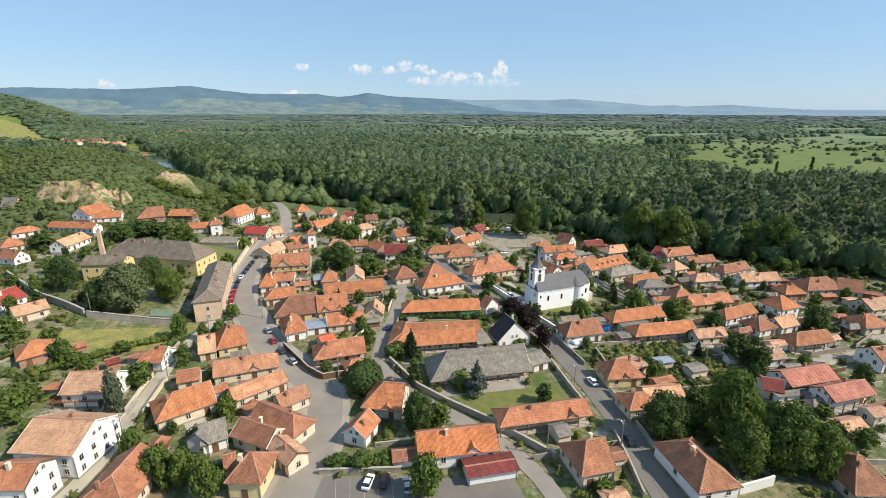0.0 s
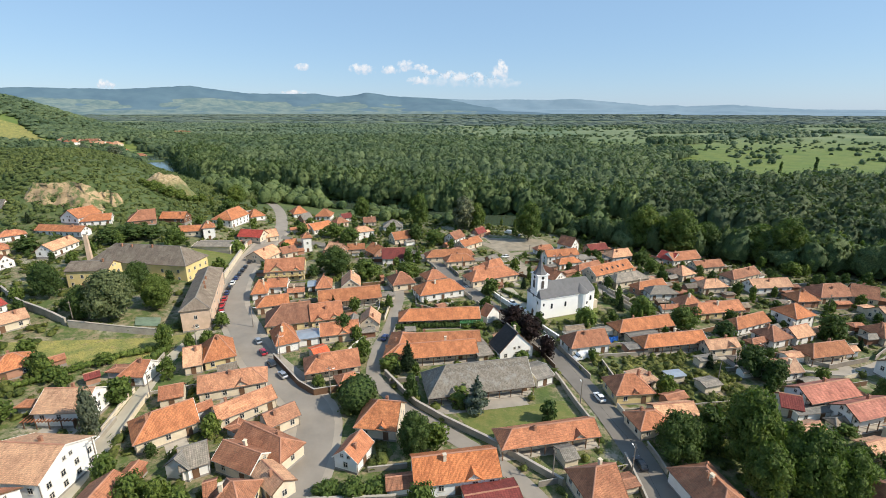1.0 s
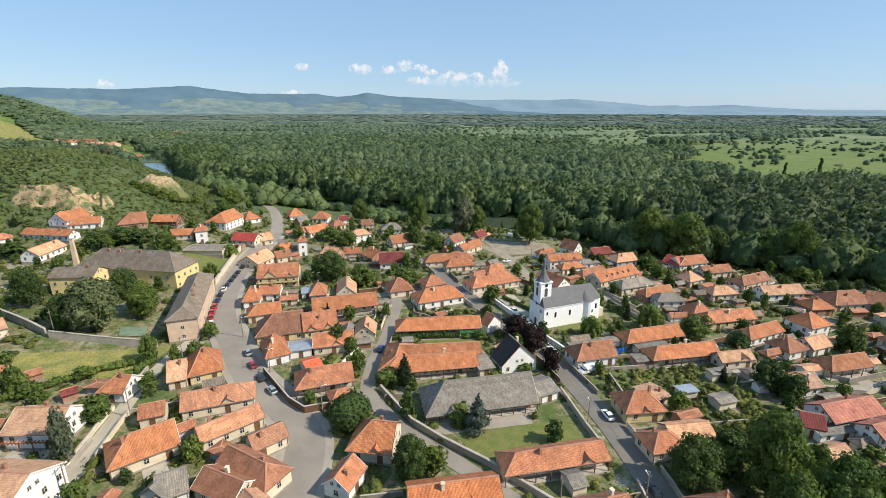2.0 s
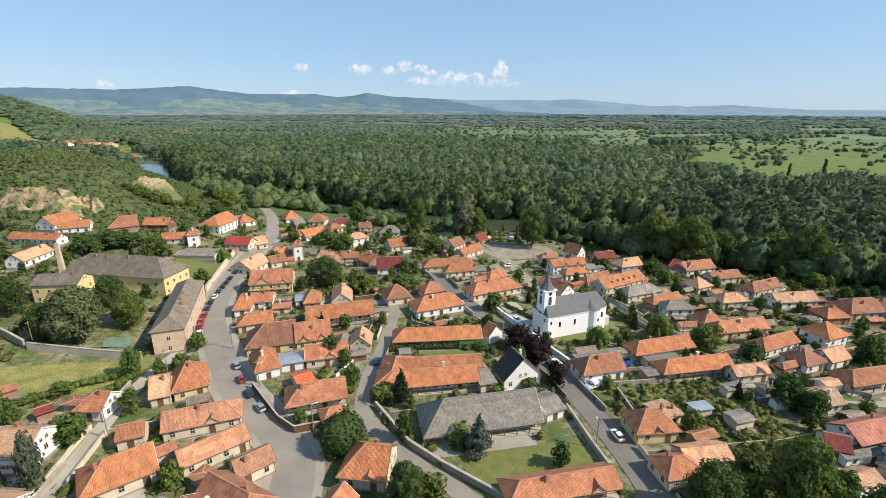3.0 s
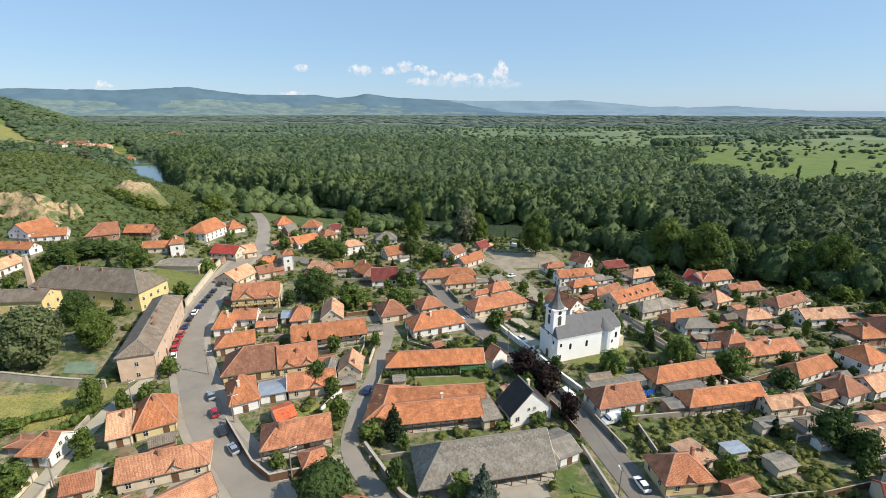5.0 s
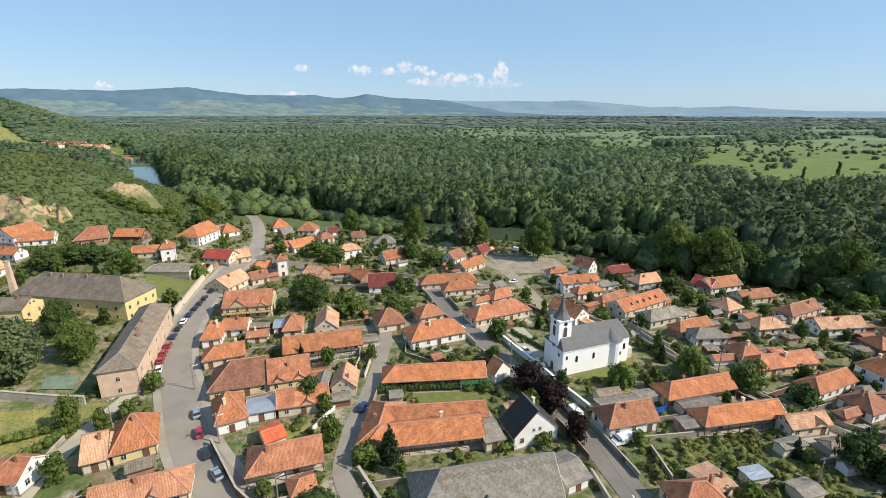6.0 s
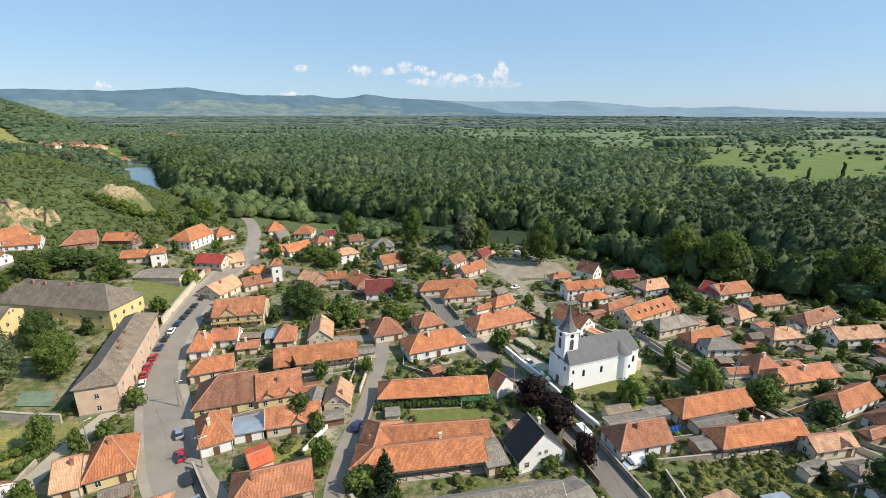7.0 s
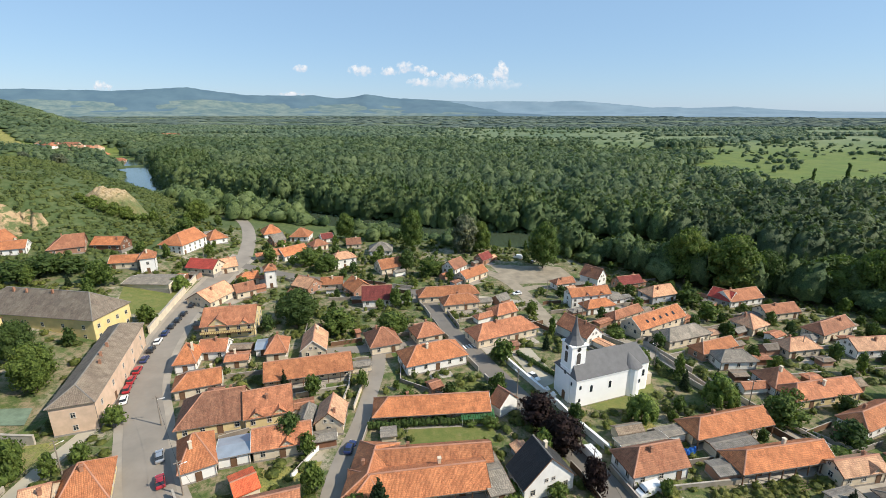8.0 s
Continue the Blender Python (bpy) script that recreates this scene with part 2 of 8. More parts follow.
RUBBER = plain("rubber", (0.02, 0.02, 0.02), vary=0.2)
SAND = plain("sandy_cliff", (0.40, 0.28, 0.155), vary=0.45, scale=0.5, grain=1.2)
_t, _p = nodes_of(SAND)
_link = _p.inputs["Base Color"].links[0].from_socket
_t.links.new(mixed(_t, ramp(_t, place_noise(_t, 0.22, 6, 0.75), 0.47, 0.56), _link, (0.09, 0.115, 0.035)), _p.inputs["Base Color"])
GLASS = bpy.data.materials.new("window_glass")
_t, _p = nodes_of(GLASS)
_p.inputs["Base Color"].default_value = (0.025, 0.03, 0.035, 1)
_p.inputs["Roughness"].default_value = 0.08
WATER = bpy.data.materials.new("river_water")
_t, _p = nodes_of(WATER)
_p.inputs["Base Color"].default_value = (0.055, 0.075, 0.045, 1)
_p.inputs["Roughness"].default_value = 0.12
bumped(_t, _p, place_noise(_t, 0.5, 3), 0.15, 0.15)

LEAF = foliage("leaves", (0.072, 0.122, 0.024), (0.148, 0.200, 0.045), (0.20, 0.25, 0.075), fine=1.8)
LEAF_GREY = foliage("grey_green_leaves", (0.094, 0.130, 0.060), (0.155, 0.192, 0.098), (0.22, 0.25, 0.15), fine=1.8)
LEAF_DARK = foliage("dark_leaves", (0.048, 0.088, 0.024), (0.088, 0.138, 0.037), (0.13, 0.175, 0.06), fine=1.8)
LEAF_BLUE = foliage("blue_needles", (0.07, 0.10, 0.085), (0.13, 0.17, 0.15), (0.2, 0.24, 0.22))
LEAF_FIR = foliage("fir_needles", (0.015, 0.032, 0.014), (0.035, 0.06, 0.025))
LEAF_PLUM = foliage("purple_leaves", (0.016, 0.008, 0.010), (0.034, 0.016, 0.016), (0.055, 0.028, 0.022))
LEAF_WILLOW = foliage("willow_leaves", (0.105, 0.170, 0.032), (0.175, 0.240, 0.055), (0.24, 0.30, 0.10))
LEAF_PALE = foliage("silver_leaves", (0.11, 0.13, 0.085), (0.17, 0.19, 0.13), (0.24, 0.26, 0.2))
FOREST = foliage("woodland_leaves", (0.068, 0.120, 0.047), (0.179, 0.238, 0.095), (0.235, 0.285, 0.145), tree_scale=0.06, fine=1.9)
# Darker, greyer leaf colour for the stands on the right.
FOREST_DEEP = foliage("dark_woodland_leaves", (0.052, 0.088, 0.043), (0.129, 0.176, 0.086), (0.170, 0.21, 0.12), tree_scale=0.06, fine=1.9)
FOREST_MID = foliage("middle_woodland_leaves", (0.074, 0.122, 0.066), (0.153, 0.206, 0.105), (0.207, 0.26, 0.15), tree_scale=0.035, fine=1.2)
# Haze painted into the leaf colour: paler and bluer in these far stands.
FOREST_FAR = foliage("far_hazy_leaves", (0.112, 0.168, 0.118), (0.178, 0.238, 0.158), (0.22, 0.275, 0.19), tree_scale=0.010, fine=0.22)
FOREST_HAZE = foliage("hazy_woodland_leaves", (0.115, 0.160, 0.150), (0.170, 0.220, 0.195), (0.21, 0.26, 0.23), tree_scale=0.006, fine=0.2)
WEED_LEAF = foliage("weed_leaves", (0.100, 0.132, 0.030), (0.215, 0.225, 0.062), (0.30, 0.27, 0.11), tree_scale=0.45)
GARDEN = foliage("garden_leaves", (0.068, 0.102, 0.022), (0.165, 0.190, 0.050), (0.24, 0.23, 0.08), tree_scale=0.35)
SCRUB = foliage("scrub_leaves", (0.094, 0.134, 0.043), (0.148, 0.186, 0.064), (0.17, 0.20, 0.08), tree_scale=0.06)


# ---- building blocks ----
def mesh_of(name, verts, faces, material, smooth=False):
    """A mesh with flat-mapped coordinates in metres: u along the level, v up the slope."""
    me = bpy.data.meshes.new(name)
    me.from_pydata([tuple(v) for v in verts], [], faces)
    me.materials.append(material)
    uv = me.uv_layers.new(name="UVMap").data
    for f in me.polygons:
        n = f.normal
        u = Vector((-n.y, n.x, 0))
        u = u.normalized() if u.length > 1e-4 else Vector((1, 0, 0))
        v = n.cross(u)
        for li in f.loop_indices:
            co = me.vertices[me.loops[li].vertex_index].co
            uv[li].uv = (co.dot(u), co.dot(v))
        f.use_smooth = smooth
    return me


def raw_mesh(name, verts, faces, material, smooth=None):
    """A large mesh from arrays; faces are rows of equal length."""
    me = bpy.data.meshes.new(name)
    verts, faces = np.asarray(verts, np.float32), np.asarray(faces, np.int32)
    k = faces.shape[1]
    me.vertices.add(len(verts))
    me.vertices.foreach_set("co", verts.ravel())
    me.loops.add(faces.size)
    me.loops.foreach_set("vertex_index", faces.ravel())
    me.polygons.add(len(faces))
    me.polygons.foreach_set("loop_start", np.arange(0, faces.size, k, dtype=np.int32))
    me.polygons.foreach_set("loop_total", np.full(len(faces), k, np.int32))
    if smooth is not None:
        me.polygons.foreach_set("use_smooth", smooth)
    me.update(calc_edges=True)
    me.materials.append(material)
    return me


def piece(name, me, parent=None, at=(0, 0, 0), rz=0.0, label=""):
    ob = new(name, me)
    ob.parent = parent
    ob.location, ob.rotation_euler = at, (0, 0, rz)
    return tagged(ob, label)


def holder(name, x, y, z, rot, label, category, group="", kind=""):
    ob = new(name)
    ob.location, ob.rotation_euler = (x, y, z), (0, 0, radians(rot))
    return tagged(ob, label, category, group, kind)


def box(x0, x1, y0, y1, z0, z1, verts, faces, top=1.0):
    b = len(verts)
    cx, cy = (x0 + x1) / 2, (y0 + y1) / 2
    for z, s in ((z0, 1.0), (z1, top)):
        for x, y in ((x0, y0), (x1, y0), (x1, y1), (x0, y1)):
            verts.append((cx + (x - cx) * s, cy + (y - cy) * s, z))
    for f in ((3, 2, 1, 0), (4, 5, 6, 7), (0, 1, 5, 4), (1, 2, 6, 5), (2, 3, 7, 6), (3, 0, 4, 7)):
        faces.append(tuple(b + i for i in f))


def box_mesh(name, material, *boxes):
    v, f = [], []
    for b in boxes:
        box(*b, v, f)
    return mesh_of(name, v, f, material)


def smooth_step(a, b, v):
    v = np.clip((v - a) / (b - a), 0, 1)
    return v * v * (3 - 2 * v)


# ---- the ground ----
WAYS = []


RIVER = [(-640, 960), (-495, 800), (-402, 680), (-330, 565), (-266, 486), (-156, 428), (-100, 404), (-66, 383), (-13, 359), (34, 345),
         (76, 335), (120, 303), (170, 265), (220, 228), (300, 180), (420, 110), (700, -60)]


def river_distance(x, y):
    x, y = np.asarray(x, float), np.asarray(y, float)
    d = np.full(np.broadcast(x, y).shape, 1e9)
    for (ax, ay), (bx, by) in zip(RIVER, RIVER[1:]):
        dx, dy = bx - ax, by - ay
        s = np.clip(((x - ax) * dx + (y - ay) * dy) / (dx * dx + dy * dy), 0, 1)
        d = np.minimum(d, np.hypot(x - ax - s * dx, y - ay - s * dy))
    return d


def land(x, y):
    """The land's height without the river's bed."""
    s = smooth_step
    z = 0.3 - 0.012 * np.clip(x, -100, 100)
    z = z - 5.5 * s(185, 265, y) * s(-150, -20, x)
    z = z - 5.5 * s(300, 420, y) * (1 - s(-150, -20, x))
    z = z + 4.5 * s(-85, -135, x) * (1 - s(420, 520, y))
    u = x + 0.22 * (y - 230)
    z = z + 38 * s(-105, -235, u) * s(205, 300, y) * (1 - s(335, 450, y))
    z = z + (14 * s(-690, -760, x) + 95 * s(-745, -1130, x)) * s(700, 1000, y) * (1 - s(1150, 1480, y))
    z = z + 9 * s(-560, -680, x) * s(760, 850, y) * (1 - s(-690, -760, x)) * (1 - s(1150, 1480, y))
    far = np.hypot(x, y)
    return z + 40 * np.clip((far - 1400) / 3400, 0, 1.2) ** 1.4


def ground_z(x, y):
    return land(x, y) - (6.0 + np.maximum(0, land(x, y) + 5)) * (1 - smooth_step(15, 24, river_distance(x, y)))


def gz(x, y):
    return float(ground_z(np.array(float(x)), np.array(float(y))))


def steps(*spans):
    out = []
    for a, b, d in spans:
        out += list(np.arange(a, b, d))
    return np.array(out + [spans[-1][1]])


xs = steps((-4900, -1500, 200), (-1500, -420, 40), (-420, 280, 4), (280, 900, 30), (900, 4900, 200))
ys = steps((-300, 40, 20), (40, 460, 4), (460, 1000, 20), (1000, 2000, 50), (2000, 4900, 150))
gx, gy = np.meshgrid(xs, ys)
gzz = ground_z(gx, gy)
nx, ny = len(xs), len(ys)
idx = np.arange(nx * ny).reshape(ny, nx)
quads = np.stack([idx[:-1, :-1], idx[:-1, 1:], idx[1:, 1:], idx[1:, :-1]], -1).reshape(-1, 4)
GROUND = bpy.data.materials.new("ground_cover")
_t, _p = nodes_of(GROUND)
yard = mixed(_t, ramp(_t, place_noise(_t, 0.13, 6, 0.7), 0.40, 0.54), (0.085, 0.122, 0.027), (0.255, 0.200, 0.122))
yard = mixed(_t, ramp(_t, place_noise(_t, 0.07, 4, 0.6), 0.54, 0.64), yard, (0.36, 0.31, 0.235))
yard = mixed(_t, ramp(_t, place_noise(_t, 0.5, 6, 0.75), 0.44, 0.60), yard, (0.060, 0.092, 0.020))
wild = mixed(_t, ramp(_t, place_noise(_t, 0.16, 6, 0.7), 0.40, 0.60), (0.046, 0.078, 0.020), (0.105, 0.128, 0.045))
wild = mixed(_t, ramp(_t, place_noise(_t, 0.55, 6, 0.75), 0.47, 0.60), wild, (0.050, 0.080, 0.020))
wild = mixed(_t, ramp(_t, place_noise(_t, 0.06, 5, 0.7), 0.60, 0.72), wild, (0.16, 0.15, 0.075))
slope = _t.nodes.new("ShaderNodeAttribute")
slope.attribute_name = "wild_land"
yard = mixed(_t, slope.outputs["Fac"], yard, wild)
field = mixed(_t, ramp(_t, place_noise(_t, 0.02, 6, 0.6), 0.35, 0.7), (0.094, 0.146, 0.020), (0.152, 0.178, 0.034))
field = mixed(_t, ramp(_t, place_noise(_t, 0.045, 7, 0.75), 0.46, 0.68), field, (0.068, 0.112, 0.018))
# Distance haze mixed into the field colour, bluer the farther out.
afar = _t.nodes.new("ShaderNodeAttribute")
afar.attribute_name = "far_haze"
hazy_field = mixed(_t, ramp(_t, place_noise(_t, 0.004, 5, 0.6), 0.42, 0.60), (0.090, 0.138, 0.062), (0.165, 0.198, 0.090))
field = mixed(_t, afar.outputs["Fac"], field, hazy_field)
where = _t.nodes.new("ShaderNodeAttribute")
where.attribute_name = "open_land"
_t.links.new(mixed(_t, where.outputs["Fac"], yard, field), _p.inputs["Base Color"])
_p.inputs["Roughness"].default_value = 0.95
bumped(_t, _p, place_noise(_t, 1.2, 6, 0.7), 0.6, 0.25)
me = raw_mesh("ground", np.stack([gx, gy, gzz], -1).reshape(-1, 3), quads, GROUND)
me.polygons.foreach_set("use_smooth", np.ones(len(me.polygons), bool))
open_land = smooth_step(330, 420, gy + 0.5 * np.clip(gx - 80, 0, 400)) * smooth_step(-180, -120, gx)
wild_land = smooth_step(-118, -140, gx) * smooth_step(205, 255, gy) + smooth_step(300, 340, gy)
att = me.attributes.new("wild_land", 'FLOAT', 'POINT')
att.data.foreach_set("value", np.clip(wild_land, 0, 1).ravel().astype(np.float32))
# Strength of the painted haze, rising with distance.
att = me.attributes.new("far_haze", 'FLOAT', 'POINT')
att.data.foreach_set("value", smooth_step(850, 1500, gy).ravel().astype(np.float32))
att = me.attributes.new("open_land", 'FLOAT', 'POINT')
att.data.foreach_set("value", np.maximum(open_land, smooth_step(700, 900, gy)).ravel().astype(np.float32))
tagged(new("ground", me), "grassy ground with bare earth yards and green meadows", "ground", kind="structure")
me = mesh_of("river", [(-900, -100, -7), (900, -100, -7), (900, 1100, -7), (-900, 1100, -7)], [(0, 1, 2, 3)], WATER)
tagged(new("river", me), "calm dark green river between wooded banks", "water", kind="structure")


def ribbon(name, points, width, material, lift, label, category="road", thick=0.0):
    """A way laid over the ground along a line, with round bends."""
    WAYS.append((points, width))
    pts = [Vector((*p, 0)) for p in points]
    line = []
    for i in range(len(pts) - 1):
        p0, p1, p2, p3 = pts[max(i - 1, 0)], pts[i], pts[i + 1], pts[min(i + 2, len(pts) - 1)]
        n = max(2, int((p2 - p1).length / 3))
        for k in range(n):
            s = k / n
            line.append(0.5 * ((2 * p1) + (p2 - p0) * s + (2 * p0 - 5 * p1 + 4 * p2 - p3) * s * s + (3 * p1 - p0 - 3 * p2 + p3) * s ** 3))
    line.append(pts[-1])
    v, f = [], []
    across = 4
    for i, p in enumerate(line):
        d = (line[min(i + 1, len(line) - 1)] - line[max(i - 1, 0)]).normalized()
        side = Vector((-d.y, d.x, 0))
        for k in range(across + 1):
            q = p + side * width * (k / across - 0.5)
            v.append((q.x, q.y, gz(q.x, q.y) + lift))
    for i in range(len(line) - 1):
        for k in range(across):
            a = i * (across + 1) + k
            f.append((a + 1, a, a + across + 1, a + across + 2))
    if thick:
        n0 = len(v)
        v += [(x, y, z - thick - 0.2) for x, y, z in v]
        for i in range(len(line) - 1):
            for k in (0, across):
                a = i * (across + 1) + k
                b = a + across + 1
                f.append((a, b, n0 + b, n0 + a) if k else (b, a, n0 + a, n0 + b))
    ob = new(name, mesh_of(name, v, f, material))
    return tagged(ob, label, category, kind="structure")


def patch(name, corners, material, lift, label, category="ground"):
    """A plot of ground of four corners, laid over the land."""
    a, b, c, d = [Vector((*p, 0)) for p in corners]
    n = 10 if name != "yard_paving" else 3
    v, f = [], []
    for j in range(n + 1):
        for i in range(n + 1):
            q = a.lerp(b, i / n).lerp(d.lerp(c, i / n), j / n)
            v.append((q.x, q.y, gz(q.x, q.y) + lift))
    for j in range(n):
        for i in range(n):
            k = j * (n + 1) + i
            f.append((k, k + 1, k + n + 2, k + n + 1))
    me = mesh_of(name, v, f, material)
    if me.polygons[0].normal.z < 0:
        me.flip_normals()
    return tagged(new(name, me), label, category, kind="structure")


MAIN = [(-140, 362), (-121, 335), (-108, 308), (-99, 280), (-97.5, 252), (-91, 208), (-80, 170), (-66.5, 147), (-52.5, 126.5), (-38.5, 112.5), (-30.5, 102), (-28.2, 90), (-28.4, 78), (-29.5, 66), (-34, 45), (-40, 10)]
ribbon("pavement", MAIN[3:], 12.0, PAVING, 0.10, "pale worn pavement along the main street", "pavement")
ribbon("road", MAIN[3:], 8.4, ASPHALT, 0.14, "grey asphalt main street in a long bend")
ribbon("road", MAIN[:4], 7.0, ASPHALT, 0.13, "grey asphalt road leaving the town towards the river")
CROSS = [(-96, 268), (-70, 260), (-42, 254), (-12, 245), (-3, 222), (3, 200), (12, 180), (24.6, 152.5), (32, 136), (36.5, 121), (40, 105), (41.8, 90), (42.5, 74), (44, 50)]
ribbon("road", CROSS, 6.2, DARK_ASPHALT, 0.12, "grey asphalt street past the church")
ribbon("road", [(-3, 193), (-14, 187), (-22, 186), (-42, 182)], 4.5, ASPHALT, 0.11, "narrow grey side street")
ribbon("road", [(-19, 187), (-17.6, 175), (-17.9, 160.5), (-18.4, 148.6), (-19.7, 139.6), (-20.1, 130.3), (-19.4, 120.5), (-15.7, 113.8), (-9.5, 106.2), (-2.5, 99.8), (5.6, 92.8), (13.4, 85.4), (19.5, 76), (23, 66)], 4.0, ASPHALT, 0.10, "narrow grey lane between walled gardens")
ribbon("road", [(-78, 152), (-79.5, 129), (-76, 105), (-72.2, 86), (-71, 74), (-72, 60)], 3.6, GRAVEL, 0.10, "pale dusty lane down the slope")
ribbon("road", [(41, 200), (53, 199), (63.1, 187.8), (71, 169.3), (77.1, 154.9), (84, 142), (95, 128), (110, 124), (130, 130), (160, 150)], 4.2, PAVING, 0.10, "pale back street between houses")
ribbon("road", [(12, 281), (24, 272), (32, 258), (35.5, 240), (37.5, 216), (41.5, 199)], 6.0, DUST, 0.11, "pale gravel way to the landing")
ribbon("road", [(-12, 245), (10, 240), (34, 232)], 4.5, GRAVEL, 0.09, "pale gravel street")
patch("lawn", [(3, 104), (30.5, 110), (33, 97.8), (9.5, 92.5)], LAWN, 0.06, "mown green lawn with a few shrubs", "lawn")
patch("car_park", [(-25.5, 76.3), (14, 76), (20, 56), (-26, 54)], DARK_ASPHALT, 0.12, "asphalt car park with pale marks", "car park")
patch("field", [(-128, 128), (-82, 143), (-83, 126), (-117, 118)], DRYGRASS, 0.06, "rough dry grass field behind a wall", "field")
patch("lawn", [(-7, 148.5), (12.5, 150.5), (13.5, 144.5), (-7, 143.5)], LAWN, 0.06, "green garden lawn", "lawn")
patch("lawn", [(5, 171), (15, 166.5), (10, 158.5), (1, 161)], LAWN, 0.06, "green garden lawn", "lawn")
patch("lawn", [(-38, 134.5), (-24, 138), (-24.5, 128.5), (-35, 126)], DRYGRASS, 0.06, "yellowish garden grass", "lawn")
patch("lawn", [(-124, 228), (-98, 236), (-95, 210), (-112, 203)], LAWN, 0.06, "green yard grass behind the street wall", "lawn")
patch("garden_plot", [(45, 130), (75, 134), (79, 122), (50, 119)], WEEDS, 0.06, "overgrown vegetable garden", "garden")
patch("churchyard", [(24, 172), (40, 156), (56, 160), (58, 172)], LAWN, 0.05, "grass of the churchyard", "lawn")
patch("lawn", [(42, 150.5), (50, 153), (52, 148.5), (44, 146.5)], DRYGRASS, 0.09, "dry worn grass below the church", "lawn")
patch("paving", [(20.5, 186), (27.5, 189), (33, 170), (27, 166)], GRAVEL, 0.09, "pale paved forecourt of the church", "pavement")
for k in range(6):
    x = -21.5 + 2.75 * k
    ribbon("parking_line", [(x, 75.4), (x + 0.9, 70.6)], 0.10, CONCRETE, 0.15, "white painted bay line on the car park", "marking")
patch("landing", [(24, 286), (60, 284), (64, 262), (31, 258)], DUST, 0.08, "bare dusty ground by the river landing", "ground")
patch("sports_court", [(-104.4, 151.3), (-96.9, 153.0), (-93.8, 147.0), (-101.3, 145.8)], COURT, 0.30, "faded green sports court behind the school", "court")
patch("vineyard", [(-745, 915), (-860, 890), (-932, 985), (-880, 1000)], DRYGRASS, 0.5, "pale dry vineyard slope below the woods", "vineyard")
for k in range(5):
    ribbon("crossing_stripe", [(7.0 + k * 0.95, 186.2 + k * 0.42), (6.0 + k * 0.95, 188.4 + k * 0.42)], 0.5, WHITE, 0.16, "white painted crossing stripe on the street", "marking")
ribbon("road", [(31, 260), (38, 266), (48, 268), (62, 266)], 6.5, DUST, 0.10, "dusty track along the river landing")
ribbon("road", [(34, 249), (42, 254), (52, 254)], 5.0, DUST, 0.09, "dusty yard way by the landing")



FOOT = [(42.6, 166.0, 21, 32, 14)]


# ---- houses ----
def sheet_grid(a, b, c, d, n, m, sag, rnd, verts, faces):
    """A slope between eave a-b and ridge d-c, slightly uneven like old roofs."""
    base = len(verts)
    for j in range(m + 1):
        for i in range(n + 1):
            p = Vector(a).lerp(Vector(b), i / n).lerp(Vector(d).lerp(Vector(c), i / n), j / m)
            edge = i in (0, n) or j in (0, m)
            verts.append((p.x, p.y, p.z + (0 if edge else rnd.uniform(-sag, sag * 0.4))))
    for j in range(m):
        for i in range(n):
            k = base + j * (n + 1) + i
            faces.append((k, k + 1, k + n + 2, k + n + 1))


def strip(p, q, half, high, verts, faces):
    """A low capping from p to q."""
    p, q = Vector(p), Vector(q)
    d = (q - p).normalized()
    s = Vector((-d.y, d.x, 0)).normalized() * half
    b = len(verts)
    for o in (p, q):
        verts.extend([tuple(o - s - Vector((0, 0, 0.05))), tuple(o - s * 0.5 + Vector((0, 0, high))), tuple(o + s * 0.5 + Vector((0, 0, high))), tuple(o + s - Vector((0, 0, 0.05)))])
    for i in range(3):
        faces.append((b + i, b + i + 1, b + i + 5, b + i + 4))
    faces.extend([(b + 3, b + 2, b + 1, b), (b + 4, b + 5, b + 6, b + 7)])


